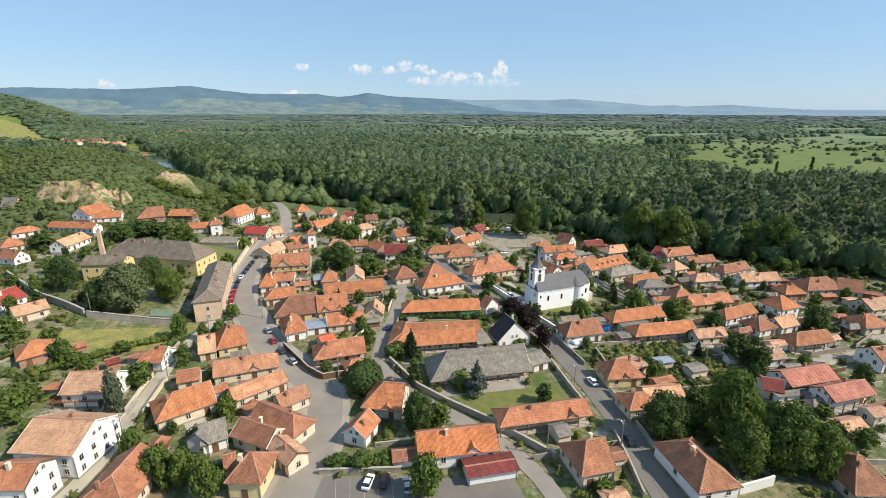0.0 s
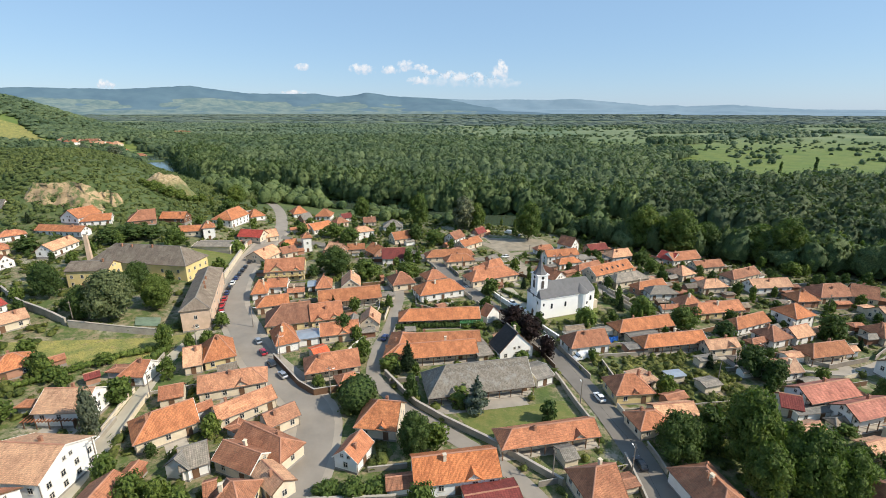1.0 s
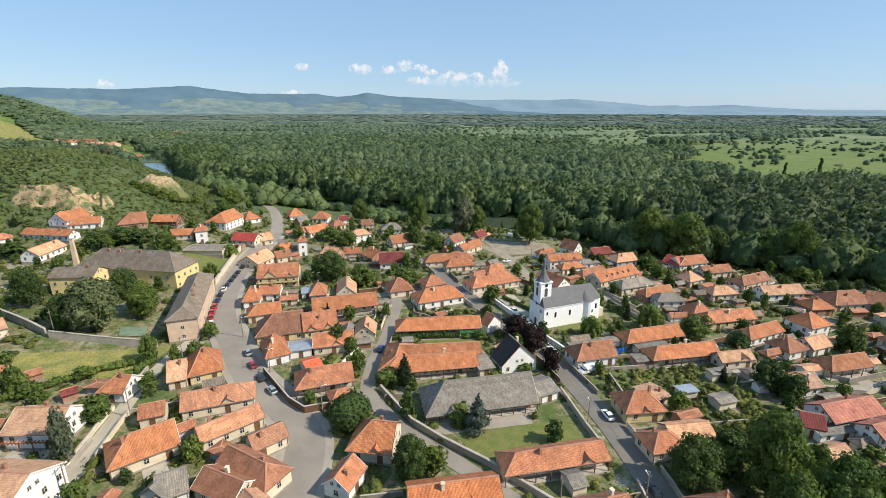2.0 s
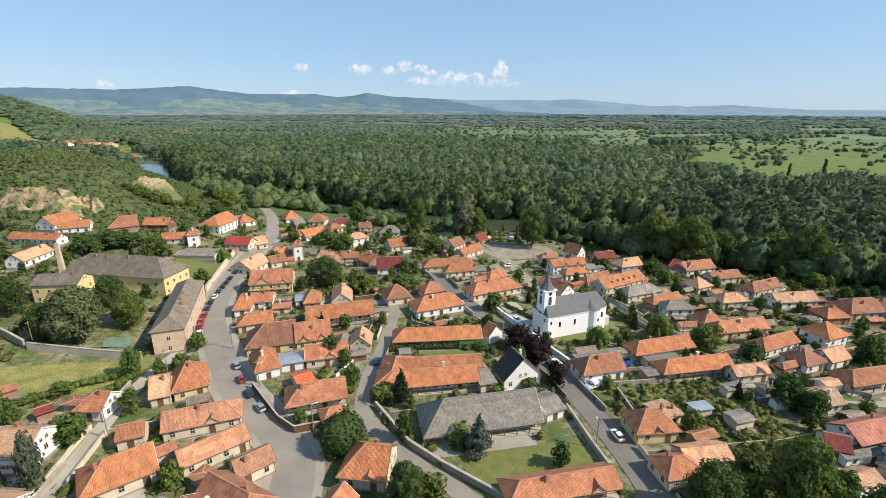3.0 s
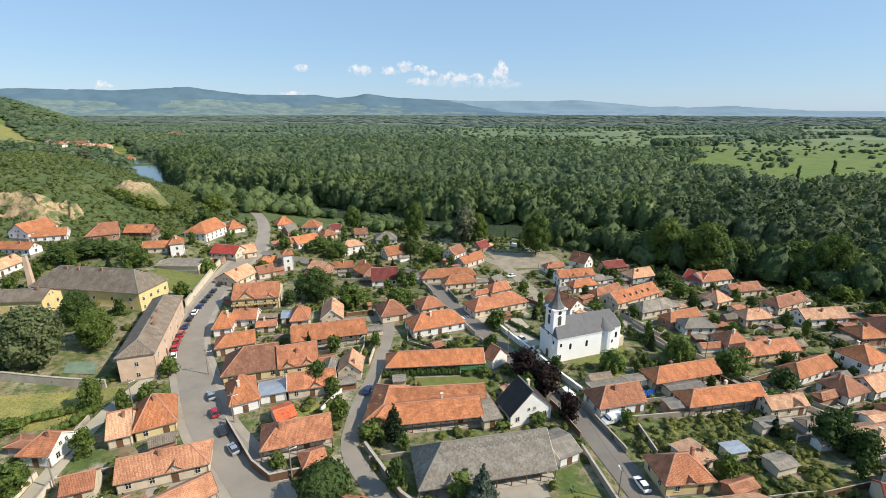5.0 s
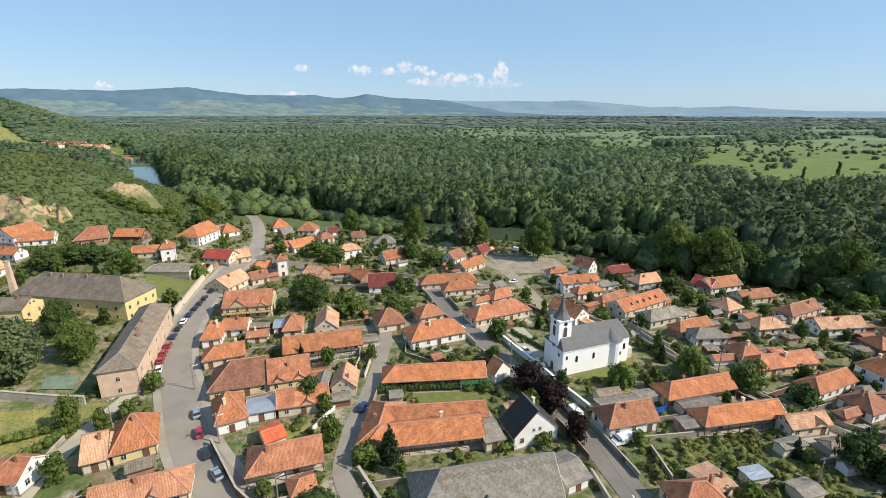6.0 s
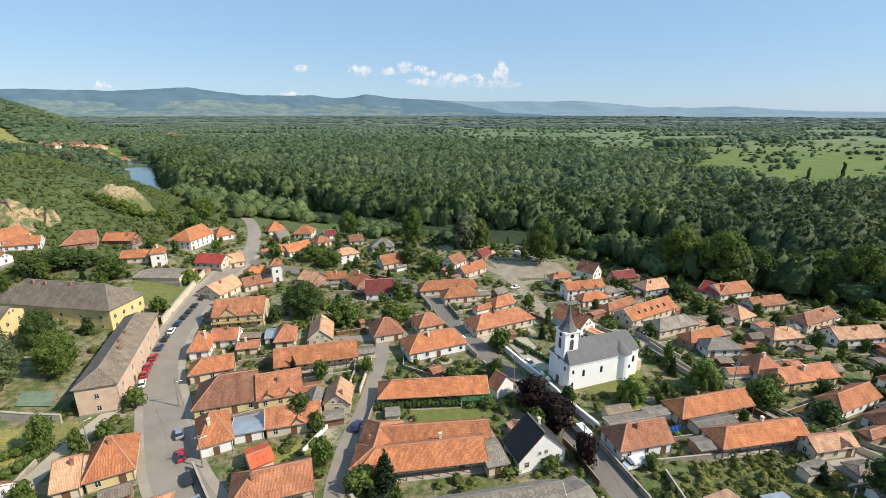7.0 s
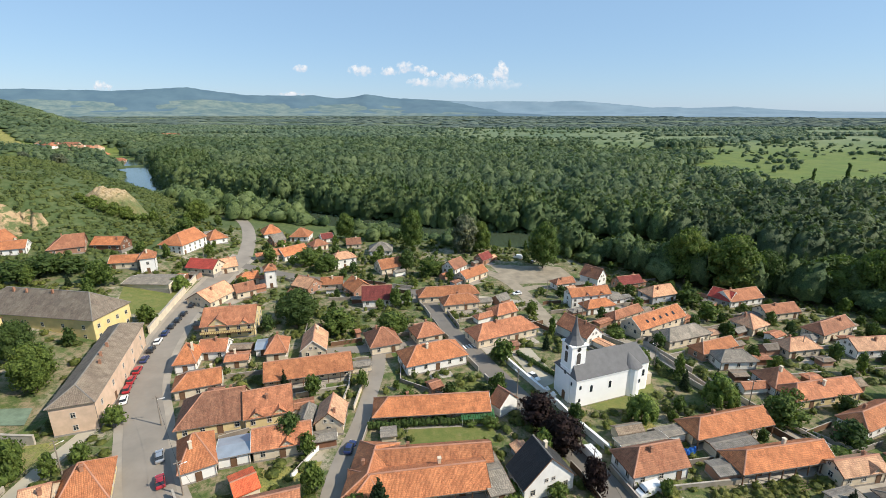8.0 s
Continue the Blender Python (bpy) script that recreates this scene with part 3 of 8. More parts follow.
def roof_parts(parent, l, w, e, pit, hips, material, rnd, thick=0.2, cap=True, cap_material=None):
    """Slopes with thickness and the capping on ridge and hips."""
    hx, hy, top = l / 2, w / 2, e + pit * w / 2
    inset = min(hy * 0.95, hx * 0.92)
    r0 = (-hx + (inset if hips[0] == "h" else 0), 0, top)
    r1 = (hx - (inset if hips[1] == "h" else 0), 0, top)
    c = [(-hx, -hy, e), (hx, -hy, e), (hx, hy, e), (-hx, hy, e)]
    v, f = [], []
    n = max(4, int(l / 1.6))
    sheet_grid(c[0], c[1], r1, r0, n, 4, 0.05, rnd, v, f)
    sheet_grid(c[2], c[3], r0, r1, n, 4, 0.05, rnd, v, f)
    if hips[0] == "h":
        sheet_grid(c[3], c[0], r0, r0, 4, 4, 0.04, rnd, v, f)
    if hips[1] == "h":
        sheet_grid(c[1], c[2], r1, r1, 4, 4, 0.04, rnd, v, f)
    low = Vector((0, 0, -thick))
    rim = [c[0], c[1]] + ([r1] if hips[1] == "g" else []) + [c[2], c[3]] + ([r0] if hips[0] == "g" else [])
    b = len(v)
    for p in rim:
        v += [tuple(p), tuple(Vector(p) + low)]
    k = len(rim)
    for i in range(k):
        j = (i + 1) % k
        f.append((b + 2 * i + 1, b + 2 * j + 1, b + 2 * j, b + 2 * i))
    b = len(v)
    v += [tuple(Vector(p) + low) for p in (*c, r0, r1)]
    f += [(b + 4, b + 5, b + 1, b), (b + 5, b + 4, b + 3, b + 2)]
    if hips[0] == "h":
        f.append((b + 3, b + 4, b))
    if hips[1] == "h":
        f.append((b + 1, b + 5, b + 2))
    bm = bmesh.new()
    pts = [bm.verts.new(p) for p in v]
    for q in f:
        bm.faces.new([pts[i] for i in q])
    bmesh.ops.remove_doubles(bm, verts=bm.verts, dist=0.002)
    bm.verts.index_update()
    v, f = [tuple(p.co) for p in bm.verts], [tuple(p.index for p in q.verts) for q in bm.faces]
    bm.free()
    roof = piece("roof", mesh_of("roof", v, f, material), parent)
    if cap:
        v, f = [], []
        strip(r0, r1, 0.20, 0.09, v, f)
        ends = ([(c[0], r0), (c[3], r0)] if hips[0] == "h" else []) + ([(c[1], r1), (c[2], r1)] if hips[1] == "h" else [])
        for p, q in ends:
            strip(p, q, 0.17, 0.09, v, f)
        piece("ridge_cap", mesh_of("ridge_cap", v, f, cap_material or MORTAR), roof)
    return roof, r0, r1


def window_meshes(w, h):
    fr = box_mesh("window", FRAME, (-w / 2 - 0.1, -w / 2, -0.06, 0.02, -h / 2 - 0.1, h / 2 + 0.1), (w / 2, w / 2 + 0.1, -0.06, 0.02, -h / 2 - 0.1, h / 2 + 0.1),
                  (-w / 2, w / 2, -0.06, 0.02, h / 2, h / 2 + 0.1), (-w / 2 - 0.15, w / 2 + 0.15, -0.13, 0.02, -h / 2 - 0.14, -h / 2),
                  (-0.035, 0.035, -0.055, 0.02, -h / 2, h / 2), (-w / 2, -0.035, -0.055, 0.02, h * 0.12, h * 0.12 + 0.05), (0.035, w / 2, -0.055, 0.02, h * 0.12, h * 0.12 + 0.05))
    pane = box_mesh("pane", GLASS, (-w / 2, w / 2, -0.03, 0.01, -h / 2, h / 2))
    return fr, pane


WINDOW = window_meshes(0.85, 1.15)
WINDOW_SMALL = window_meshes(0.6, 0.7)
DOOR = box_mesh("door", WOOD, (-0.5, 0.5, -0.05, 0.03, 0, 2.05), (-0.6, -0.5, -0.08, 0.03, 0, 2.15), (0.5, 0.6, -0.08, 0.03, 0, 2.15), (-0.5, 0.5, -0.08, 0.03, 2.05, 2.15))
CHIMNEY = box_mesh("chimney", BRICK, (-0.28, 0.28, -0.28, 0.28, -1.2, 0.95), (-0.36, 0.36, -0.36, 0.36, 0.95, 1.06), (-0.17, 0.17, -0.17, 0.17, 1.06, 1.22))
CHIMNEY_PALE = box_mesh("chimney", WALLS["cream"], (-0.3, 0.3, -0.3, 0.3, -1.4, 1.25), (-0.38, 0.38, -0.38, 0.38, 1.25, 1.38))


def windows_on(parent, x0, y0, x1, y1, z, rnd, spacing=2.7, meshes=None, door=False):
    """Windows along one outer wall from one corner to the other (outside on the right)."""
    length = math.hypot(x1 - x0, y1 - y0)
    n = int((length - 0.8) / spacing)
    if n < 1:
        return
    ang = math.atan2(y1 - y0, x1 - x0)
    dpos = rnd.randrange(n) if door else -1
    for i in range(n):
        s = (i + 0.5) / n
        at = (x0 + (x1 - x0) * s, y0 + (y1 - y0) * s, z)
        if i == dpos:
            piece("door", DOOR, parent, (at[0], at[1], 0.15), ang)
            continue
        fr, pane = meshes or WINDOW
        win = piece("window", fr, parent, at, ang)
        piece("pane", pane, win)


def house(x, y, z, rot, l, w, e, pit, hips, roof, wall, porch=0.0, chimneys=1, category="house", skylights=0, windows=3.0, gablets=(), balcony=False):
    rnd = random.Random(int(x * 31 + y * 17))
    FOOT.append((x, y, rot, l, w))
    low = "low " if e < 4.5 else "two-storey "
    shape = "hipped" if "h" in hips else "gabled"
    text = f"{low}{WORDS['grey_wall' if wall == 'grey' else wall]} {category} with a {shape} {WORDS[roof]} roof"
    small = l * w < 34
    h = holder("shed" if small else "house", x, y, z, rot, text.replace("house", "shed") if small else text, "shed" if small else category, "houses of the town" if not small else "sheds of the town")
    ov = 0.45
    a, b = l / 2 - (ov if hips[0] == "h" else 0.25), l / 2 - (ov if hips[1] == "h" else 0.25)
    yf, yb = -w / 2 + ov + porch, w / 2 - ov
    base = -1.5
    top = e + pit * ov - 0.12
    v, f = [], []
    box(-a, b, yf, yb, base, e - 0.12, v, f)
    slope_f, apex = e - 0.12 + pit * (yf + w / 2), e + pit * w / 2 - 0.24
    k = len(v)
    v += [(-a, yf, e - 0.12), (b, yf, e - 0.12), (b, yb, e - 0.12), (-a, yb, e - 0.12)]
    if hips[0] == "g":
        n0 = len(v)
        v += [(-a, yf, slope_f), (-a, 0, apex), (-a, yb, top)]
        f.append((k, n0, n0 + 1, n0 + 2, k + 3))
    if hips[1] == "g":
        n0 = len(v)
        v += [(b, yf, slope_f), (b, 0, apex), (b, yb, top)]
        f.append((k + 2, n0 + 2, n0 + 1, n0, k + 1))
    body = piece("wall", mesh_of("wall", v, f, WALLS[wall]), h)
    piece("plinth", box_mesh("plinth", PLINTH, (-a - 0.04, b + 0.04, yf - 0.04, yb + 0.04, base - 0.02, 0.45)), h)
    roof_parts(h, l, w, e, pit, hips, ROOFS[roof], rnd, cap=roof not in ("metal",), cap_material=GREYCAP if roof in ("slate", "grey", "dark", "barn", "shingle") else None)
    if not small:
        run0, run1 = -l / 2 + (0.05 if hips[0] == "h" else 0.0), l / 2 - (0.05 if hips[1] == "h" else 0.0)
        for sy in (-1, 1):
            piece("gutter", box_mesh("gutter", GUTTER, (run0, run1, sy * w / 2 - 0.07, sy * w / 2 + 0.07, e - 0.17, e - 0.06)), h)
        for gx, gy in ((-a + 0.15, yf - 0.07), (b - 0.15, yf - 0.07)):
            piece("downpipe", box_mesh("downpipe", GUTTER, (gx - 0.05, gx + 0.05, gy - 0.05, gy + 0.05, 0.1, e - 0.15)), h)
        if "g" in hips:
            for end, ex in ((hips[0] == "g", -l / 2 - 0.03), (hips[1] == "g", l / 2 + 0.03)):
                if end:
                    v, f = [], []
                    for sy in (-1, 1):
                        k = len(v)
                        v += [(ex + dx, yy, zz) for dx in (-0.03, 0.03) for yy, zz in ((sy * w / 2, e - 0.24), (0, e + pit * w / 2 - 0.24), (0, e + pit * w / 2 + 0.05), (sy * w / 2, e + 0.05))]
                        f += [(k, k + 1, k + 2, k + 3), (k + 7, k + 6, k + 5, k + 4), (k + 3, k + 2, k + 6, k + 7), (k + 4, k + 5, k + 1, k)]
                    piece("bargeboard", mesh_of("bargeboard", v, f, WOOD if (int(x) + int(y)) % 3 else WHITEWALL), h)
    floors = 2 if e >= 4.6 else 1
    for k in range(floors):
        zz = (e - 1.25 if floors == 1 else (1.6 + k * (e - 1.2) / 2 + 0.1))
        if e < 2.55:
            continue
        windows_on(h, -a, yf, b, yf, zz, rnd, spacing=windows, door=(k == 0))
        windows_on(h, b, yb, -a, yb, zz, rnd, spacing=max(6.5, windows))
        if small:
            continue
        windows_on(h, -a, yb, -a, yf, zz, rnd, spacing=max(2.7, windows * 0.9))
        windows_on(h, b, yf, b, yb, zz, rnd, spacing=max(2.7, windows * 0.9))
    apex_z = e + pit * w / 2
    for end, ex, ang in (("g" == hips[0], -a, -math.pi / 2), ("g" == hips[1], b, math.pi / 2)):
        if end and pit * w / 2 > 1.9 and not small:
            for dy in (-0.75, 0.75):
                win = piece("window", WINDOW_SMALL[0], h, (ex, dy, e + 0.75), ang)
                piece("pane", WINDOW_SMALL[1], win)
    if porch:
        n = max(2, int(l / 3.0))
        for i in range(n + 1):
            px = -l / 2 + 0.3 + (l - 0.6) * i / n
            piece("post", POST, h, (px, -w / 2 + 0.22, 0))
        piece("beam", box_mesh("beam", WOOD, (-l / 2 + 0.2, l / 2 - 0.2, -w / 2 + 0.12, -w / 2 + 0.32, e - 0.42, e - 0.2)), h)
        piece("porch_floor", box_mesh("porch_floor", CONCRETE, (-l / 2 + 0.1, l / 2 - 0.1, -w / 2 + 0.05, yf - 0.05, -1.2, 0.22)), h)
    for k in range(0 if small else chimneys):
        cx = rnd.uniform(-0.3, 0.3) * l
        cy = rnd.choice((-1, 1)) * rnd.uniform(0.05, 0.2) * w
        piece("chimney", rnd.choice((CHIMNEY, CHIMNEY, CHIMNEY, CHIMNEY, CHIMNEY_PALE)), h, (cx, cy, apex_z - abs(cy) * pit), rnd.uniform(0, 0.2))
    for gx, gw in gablets:
        gh = gw * 0.42
        gy0, gy1 = -w / 2 + 0.25, -w / 2 + gh / pit
        cx = gx * l
        v = [(cx - gw / 2, gy0, e - 0.1), (cx + gw / 2, gy0, e - 0.1), (cx, gy0, e + gh)]
        gw0 = piece("gable", mesh_of("gable", v + [(p[0], gy0 + 0.6, p[2]) for p in v], [(0, 1, 2), (5, 4, 3), (0, 3, 4, 1)], WALLS[wall]), h)
        win = piece("window", WINDOW_SMALL[0], gw0, (cx, gy0, e + gh * 0.32))
        o = 0.28
        v = [(cx - gw / 2 - o, gy0 - o, e - o * 0.84), (cx, gy0 - o, e + gh + 0.06), (cx + gw / 2 + o, gy0 - o, e - o * 0.84), (cx - gw / 2 - o, -w / 2 + 0.0, e - o * 0.84), (cx, gy1, e + gh + 0.06), (cx + gw / 2 + o, -w / 2 + 0.0, e - o * 0.84)]
        v += [(x0, y0, z0 - 0.14) for x0, y0, z0 in v]
        piece("gable_roof", mesh_of("gable_roof", v, [(0, 1, 4, 3), (1, 2, 5, 4), (6, 9, 10, 7), (7, 10, 11, 8), (0, 6, 7, 1), (1, 7, 8, 2), (3, 9, 6, 0), (2, 8, 11, 5)], ROOFS[roof]), h)
    if balcony:
        bal = piece("balcony", box_mesh("balcony", WOOD, (-a, b, yf - 1.3, yf - 0.02, 2.45, 2.62), (-a, b, yf - 1.3, yf - 1.22, 3.4, 3.5)), h)
        for i in range(int((a + b) / 0.5) + 1):
            piece("baluster", BALUSTER, bal, (-a + 0.05 + i * 0.5, yf - 1.26, 2.6))
    for k in range(skylights):
        sx = (-0.35 + 0.7 * (k + 0.5) / skylights) * l
        sy = -w * 0.27
        ob = piece("skylight", SKYLIGHT, h, (sx, sy, e + pit * (sy + w / 2) + 0.03))
        ob.rotation_euler = (math.atan(pit), 0, 0)
    return h


BALUSTER = box_mesh("baluster", WALLS["ochre"], (-0.16, 0.16, -0.03, 0.03, 0, 0.8))
POST = box_mesh("post", WOOD, (-0.09, 0.09, -0.09, 0.09, 0.2, 2.75))
SKYLIGHT = box_mesh("skylight", GLASS, (-0.45, 0.45, -0.6, 0.6, 0, 0.07))

house(-234.9, 247.8, 17.2, -165.0, 6.9, 9.3, 3.5, 0.90, "gg", "grey", "white", chimneys=0)
house(-189.8, 244.6, 14.5, 79.5, 14.5, 11.5, 3.0, 0.70, "gg", "orange", "white")
house(-180.9, 243.3, 12.6, 23.6, 13.8, 8.1, 3.0, 0.70, "hg", "orange", "white")
house(-190.1, 231.5, 10.0, -7.0, 25.9, 6.9, 3.0, 0.70, "gg", "orange", "white")
house(-210.2, 225.0, 9.1, 45.0, 11.1, 6.7, 3.0, 0.70, "hh", "terra", "white")
house(-205.5, 211.0, 6.2, 47.7, 8.9, 9.7, 3.0, 0.70, "hh", "terra", "cream")
house(-188.5, 192.9, 6.0, 166.1, 10.1, 7.3, 3.0, 0.90, "gg", "terra", "white")
house(-179.0, 213.3, 6.7, 91.7, 16.8, 8.5, 3.2, 0.70, "gg", "pale", "white")
house(-163.4, 252.3, 11.2, 31.2, 13.4, 13.1, 3.0, 0.70, "hg", "terra", "brick")
house(-149.4, 259.4, 10.3, 0.7, 13.7, 8.5, 3.0, 0.70, "gg", "orange", "timber")
house(-133.4, 244.3, 6.8, 12.3, 11.1, 7.2, 3.0, 0.70, "gg", "orange", "cream")
house(-114.3, 231.2, 3.8, -1.2, 18.8, 11.9, 2.5, 0.15, "gg", "slate", "cream", chimneys=0)
house(-127.0, 277.0, 4.6, 81.3, 18.7, 13.0, 5.0, 0.70, "hg", "orange", "white")
house(-119.9, 294.6, 3.6, 43.6, 9.8, 11.0, 3.0, 0.70, "hh", "orange", "white")
house(-104.8, 252.9, 1.8, -9.6, 13.6, 9.1, 3.0, 0.70, "gg", "red", "cream")
house(-99.3, 257.9, 0.2, 35.2, 11.0, 9.3, 3.0, 0.70, "gg", "pale", "cream")
house(-100.2, 320.5, 0.0, 29.8, 10.5, 12.2, 3.0, 0.70, "hh", "orange", "white")
house(-82.6, 320.2, -1.7, 0.7, 10.9, 11.9, 3.0, 0.70, "hh", "orange", "white")
house(-91.6, 305.4, -1.0, 60.2, 8.6, 5.6, 3.0, 1.28, "gg", "slate", "brick", chimneys=0)
house(-77.5, 287.1, -2.3, 48.5, 14.5, 9.6, 3.0, 0.70, "gg", "orange", "white")
house(-85.3, 281.7, -1.6, 32.4, 9.0, 7.4, 3.0, 0.70, "hg", "terra", "cream")
house(-68.8, 303.9, -2.8, 44.4, 9.6, 8.2, 3.0, 0.70, "hh", "terra", "cream")
house(-68.2, 320.4, -2.9, 31.3, 7.3, 7.3, 2.6, 0.70, "gg", "maroon", "white")
house(-50.9, 312.3, -3.9, 16.5, 8.4, 8.1, 2.6, 0.70, "gg", "brown", "cream")
house(-49.9, 278.5, -4.0, 30.3, 12.9, 8.7, 5.0, 0.60, "hh", "pale", "white")
house(-34.0, 302.9, -4.6, 5.4, 12.9, 11.8, 3.0, 0.60, "hh", "slate", "white", chimneys=0)
house(-25.9, 274.2, -4.9, 32.1, 12.9, 9.1, 3.0, 0.80, "gg", "orange", "cream")
house(-83.5, 246.0, -1.1, 28.2, 8.9, 6.8, 3.0, 0.70, "hg", "orange", "cream")
house(-56.7, 241.4, -2.1, -27.9, 9.4, 9.1, 2.8, 0.70, "gg", "pale", "brick")
house(-47.4, 246.4, -3.1, 8.9, 9.4, 6.7, 2.8, 0.70, "gg", "orange", "cream")
house(-35.1, 240.5, -3.0, -52.4, 10.4, 10.0, 3.0, 0.70, "gg", "orange", "brick")
house(-25.3, 227.6, -1.9, 8.7, 11.7, 10.3, 3.2, 0.80, "gg", "maroon", "white")
house(6.7, 223.5, -2.0, 15.6, 14.4, 7.6, 3.0, 0.70, "hh", "orange", "cream")
house(2.3, 234.3, -3.0, 11.4, 25.2, 8.0, 3.0, 0.70, "hh", "orange", "cream")
house(-17.9, 187.5, 0.5, 20.9, 9.8, 10.5, 3.0, 0.70, "hh", "terra", "cream")
house(-4.7, 193.1, 0.3, 24.6, 9.4, 8.4, 3.0, 0.70, "hh", "terra", "cream")
house(-37.9, 184.5, 0.7, 101.1, 11.4, 7.7, 3.0, 0.84, "gg", "pale", "cream")
house(-48.1, 181.7, 0.9, 12.1, 6.5, 9.8, 3.0, 0.70, "hh", "terra", "cream")
house(-68.6, 198.0, 1.0, 12.0, 16.3, 14.3, 4.8, 0.50, "gg", "terra", "yellow", balcony=True, gablets=((-0.18, 6.0), (0.3, 3.2)))
house(-87.9, 223.4, -0.0, 73.1, 14.1, 11.4, 3.0, 0.60, "gg", "pale", "cream")
house(-79.1, 231.5, -0.6, 37.9, 7.9, 8.2, 3.0, 0.60, "gg", "terra", "cream")
house(5.7, 269.4, -5.3, 52.6, 10.6, 8.3, 5.0, 0.80, "gg", "brown", "white")
house(13.5, 263.9, -5.3, 46.3, 16.2, 7.9, 3.0, 0.70, "gg", "orange", "cream")
house(21.9, 213.0, -1.3, 30.8, 9.6, 7.1, 3.0, 0.70, "hg", "terra", "cream")
house(19.7, 195.2, -0.1, 25.4, 23.0, 9.2, 3.2, 0.70, "hh", "terra", "cream")
house(20.9, 288.7, -5.5, 49.3, 8.9, 6.5, 3.0, 0.90, "gg", "maroon", "brick")
house(53.7, 253.4, -5.4, 20.6, 10.2, 5.7, 3.0, 0.70, "hg", "terra", "white")
house(57.7, 230.6, -3.4, 14.1, 17.4, 7.0, 5.0, 0.70, "gg", "orange", "white", gablets=((-0.1, 2.4), (0.25, 2.4)))
house(59.0, 221.6, -2.5, 19.3, 13.0, 6.2, 3.0, 0.70, "hh", "orange", "white")
house(69.4, 260.6, -5.8, 131.3, 9.6, 8.0, 4.0, 1.06, "gg", "brown", "white")
house(83.4, 255.8, -5.8, 17.8, 12.0, 7.6, 3.0, 0.70, "gg", "maroon", "brick")
house(88.9, 237.8, -4.4, 19.6, 12.9, 8.7, 3.5, 0.70, "hg", "pale", "grey")
house(65.6, 212.3, -1.8, 32.2, 15.5, 5.4, 3.0, 0.70, "hg", "terra", "cream")
house(72.6, 204.1, -1.2, 30.3, 23.9, 8.7, 4.0, 0.70, "gg", "orange", "cream", skylights=5)
house(44.8, 195.4, -0.3, 123.9, 12.7, 8.1, 3.5, 0.80, "gg", "terra", "white")
house(114.0, 234.3, -4.3, -52.4, 8.6, 8.9, 3.0, 0.70, "gg", "red", "grey")
house(120.3, 234.6, -4.2, 17.1, 17.1, 9.0, 3.0, 0.70, "gg", "terra", "white")
house(123.4, 217.2, -2.5, 13.6, 15.3, 7.0, 3.0, 0.70, "gg", "terra", "cream")
house(105.2, 204.1, -1.4, 25.6, 9.2, 8.8, 3.0, 0.70, "hh", "pale", "cream")
house(128.6, 199.9, -1.3, 25.3, 18.1, 7.3, 3.5, 0.70, "hg", "brown", "cream")
house(109.0, 187.2, -0.9, 10.3, 11.9, 7.2, 3.0, 0.70, "hh", "pale", "cream")
house(132.5, 187.7, -0.9, 7.2, 17.6, 7.6, 3.0, 0.70, "gg", "pale", "white")
house(136.3, 173.9, -0.9, 7.4, 9.7, 8.1, 3.0, 0.70, "hh", "orange", "brick")
house(120.2, 156.0, -0.9, 20.4, 10.0, 9.4, 5.0, 0.70, "hh", "orange", "white")
house(90.3, 167.9, -0.8, 7.4, 9.1, 8.8, 3.0, 0.80, "hh", "terra", "white")
house(97.0, 163.1, -0.8, 12.3, 20.5, 7.4, 3.0, 0.70, "hg", "terra", "yellow")
house(102.1, 152.5, -0.9, 23.3, 16.7, 6.8, 3.0, 0.70, "hg", "orange", "white")
house(104.8, 143.2, -0.9, 19.3, 8.9, 8.3, 3.0, 0.70, "hh", "terra", "white")
house(113.6, 144.7, -0.9, 20.0, 8.8, 7.0, 3.0, 0.70, "gg", "pale", "white")
house(113.2, 133.1, -0.9, 11.9, 14.7, 7.3, 3.0, 0.70, "hg", "orange", "cream", porch=1.4)
house(151.9, 179.7, -0.9, 6.6, 17.4, 10.3, 3.0, 0.70, "hh", "brown", "cream")
house(163.0, 177.5, -0.9, -33.0, 8.6, 10.4, 3.0, 0.70, "gg", "brown", "cream")
house(83.9, 135.9, -0.7, 10.5, 11.0, 5.5, 3.0, 0.70, "gg", "pale", "cream", gablets=((0.2, 3.4),))
house(69.9, 138.3, -0.5, 10.8, 21.9, 7.1, 3.0, 0.70, "hg", "orange", "cream", porch=1.4)
house(65.3, 149.1, -0.5, 15.2, 21.1, 7.4, 3.0, 0.70, "hg", "orange", "cream", porch=1.4)
house(43.1, 136.8, -0.2, 14.0, 13.2, 8.2, 3.2, 0.80, "hg", "terra", "white")
house(93.7, 123.6, -0.8, 10.2, 9.3, 7.9, 3.0, 0.60, "gg", "pale", "white")
house(95.2, 110.1, -0.8, 13.8, 15.8, 7.9, 4.0, 0.60, "gg", "pink", "white", porch=1.4)
house(100.3, 103.3, -0.9, 15.1, 13.9, 7.1, 4.0, 0.60, "gg", "pink", "white", porch=1.4)
house(84.8, 106.9, -0.7, -20.2, 4.9, 6.7, 3.0, 0.60, "gg", "maroon", "cream")
house(93.1, 92.2, -0.8, 14.6, 6.4, 4.8, 2.5, 0.50, "gg", "pale", "cream")
house(104.6, 97.2, -0.9, 14.3, 8.9, 4.6, 2.8, 0.50, "gg", "pale", "cream")
house(80.8, 76.2, -0.7, -1.3, 8.7, 11.9, 3.0, 0.70, "hh", "brown", "cream")
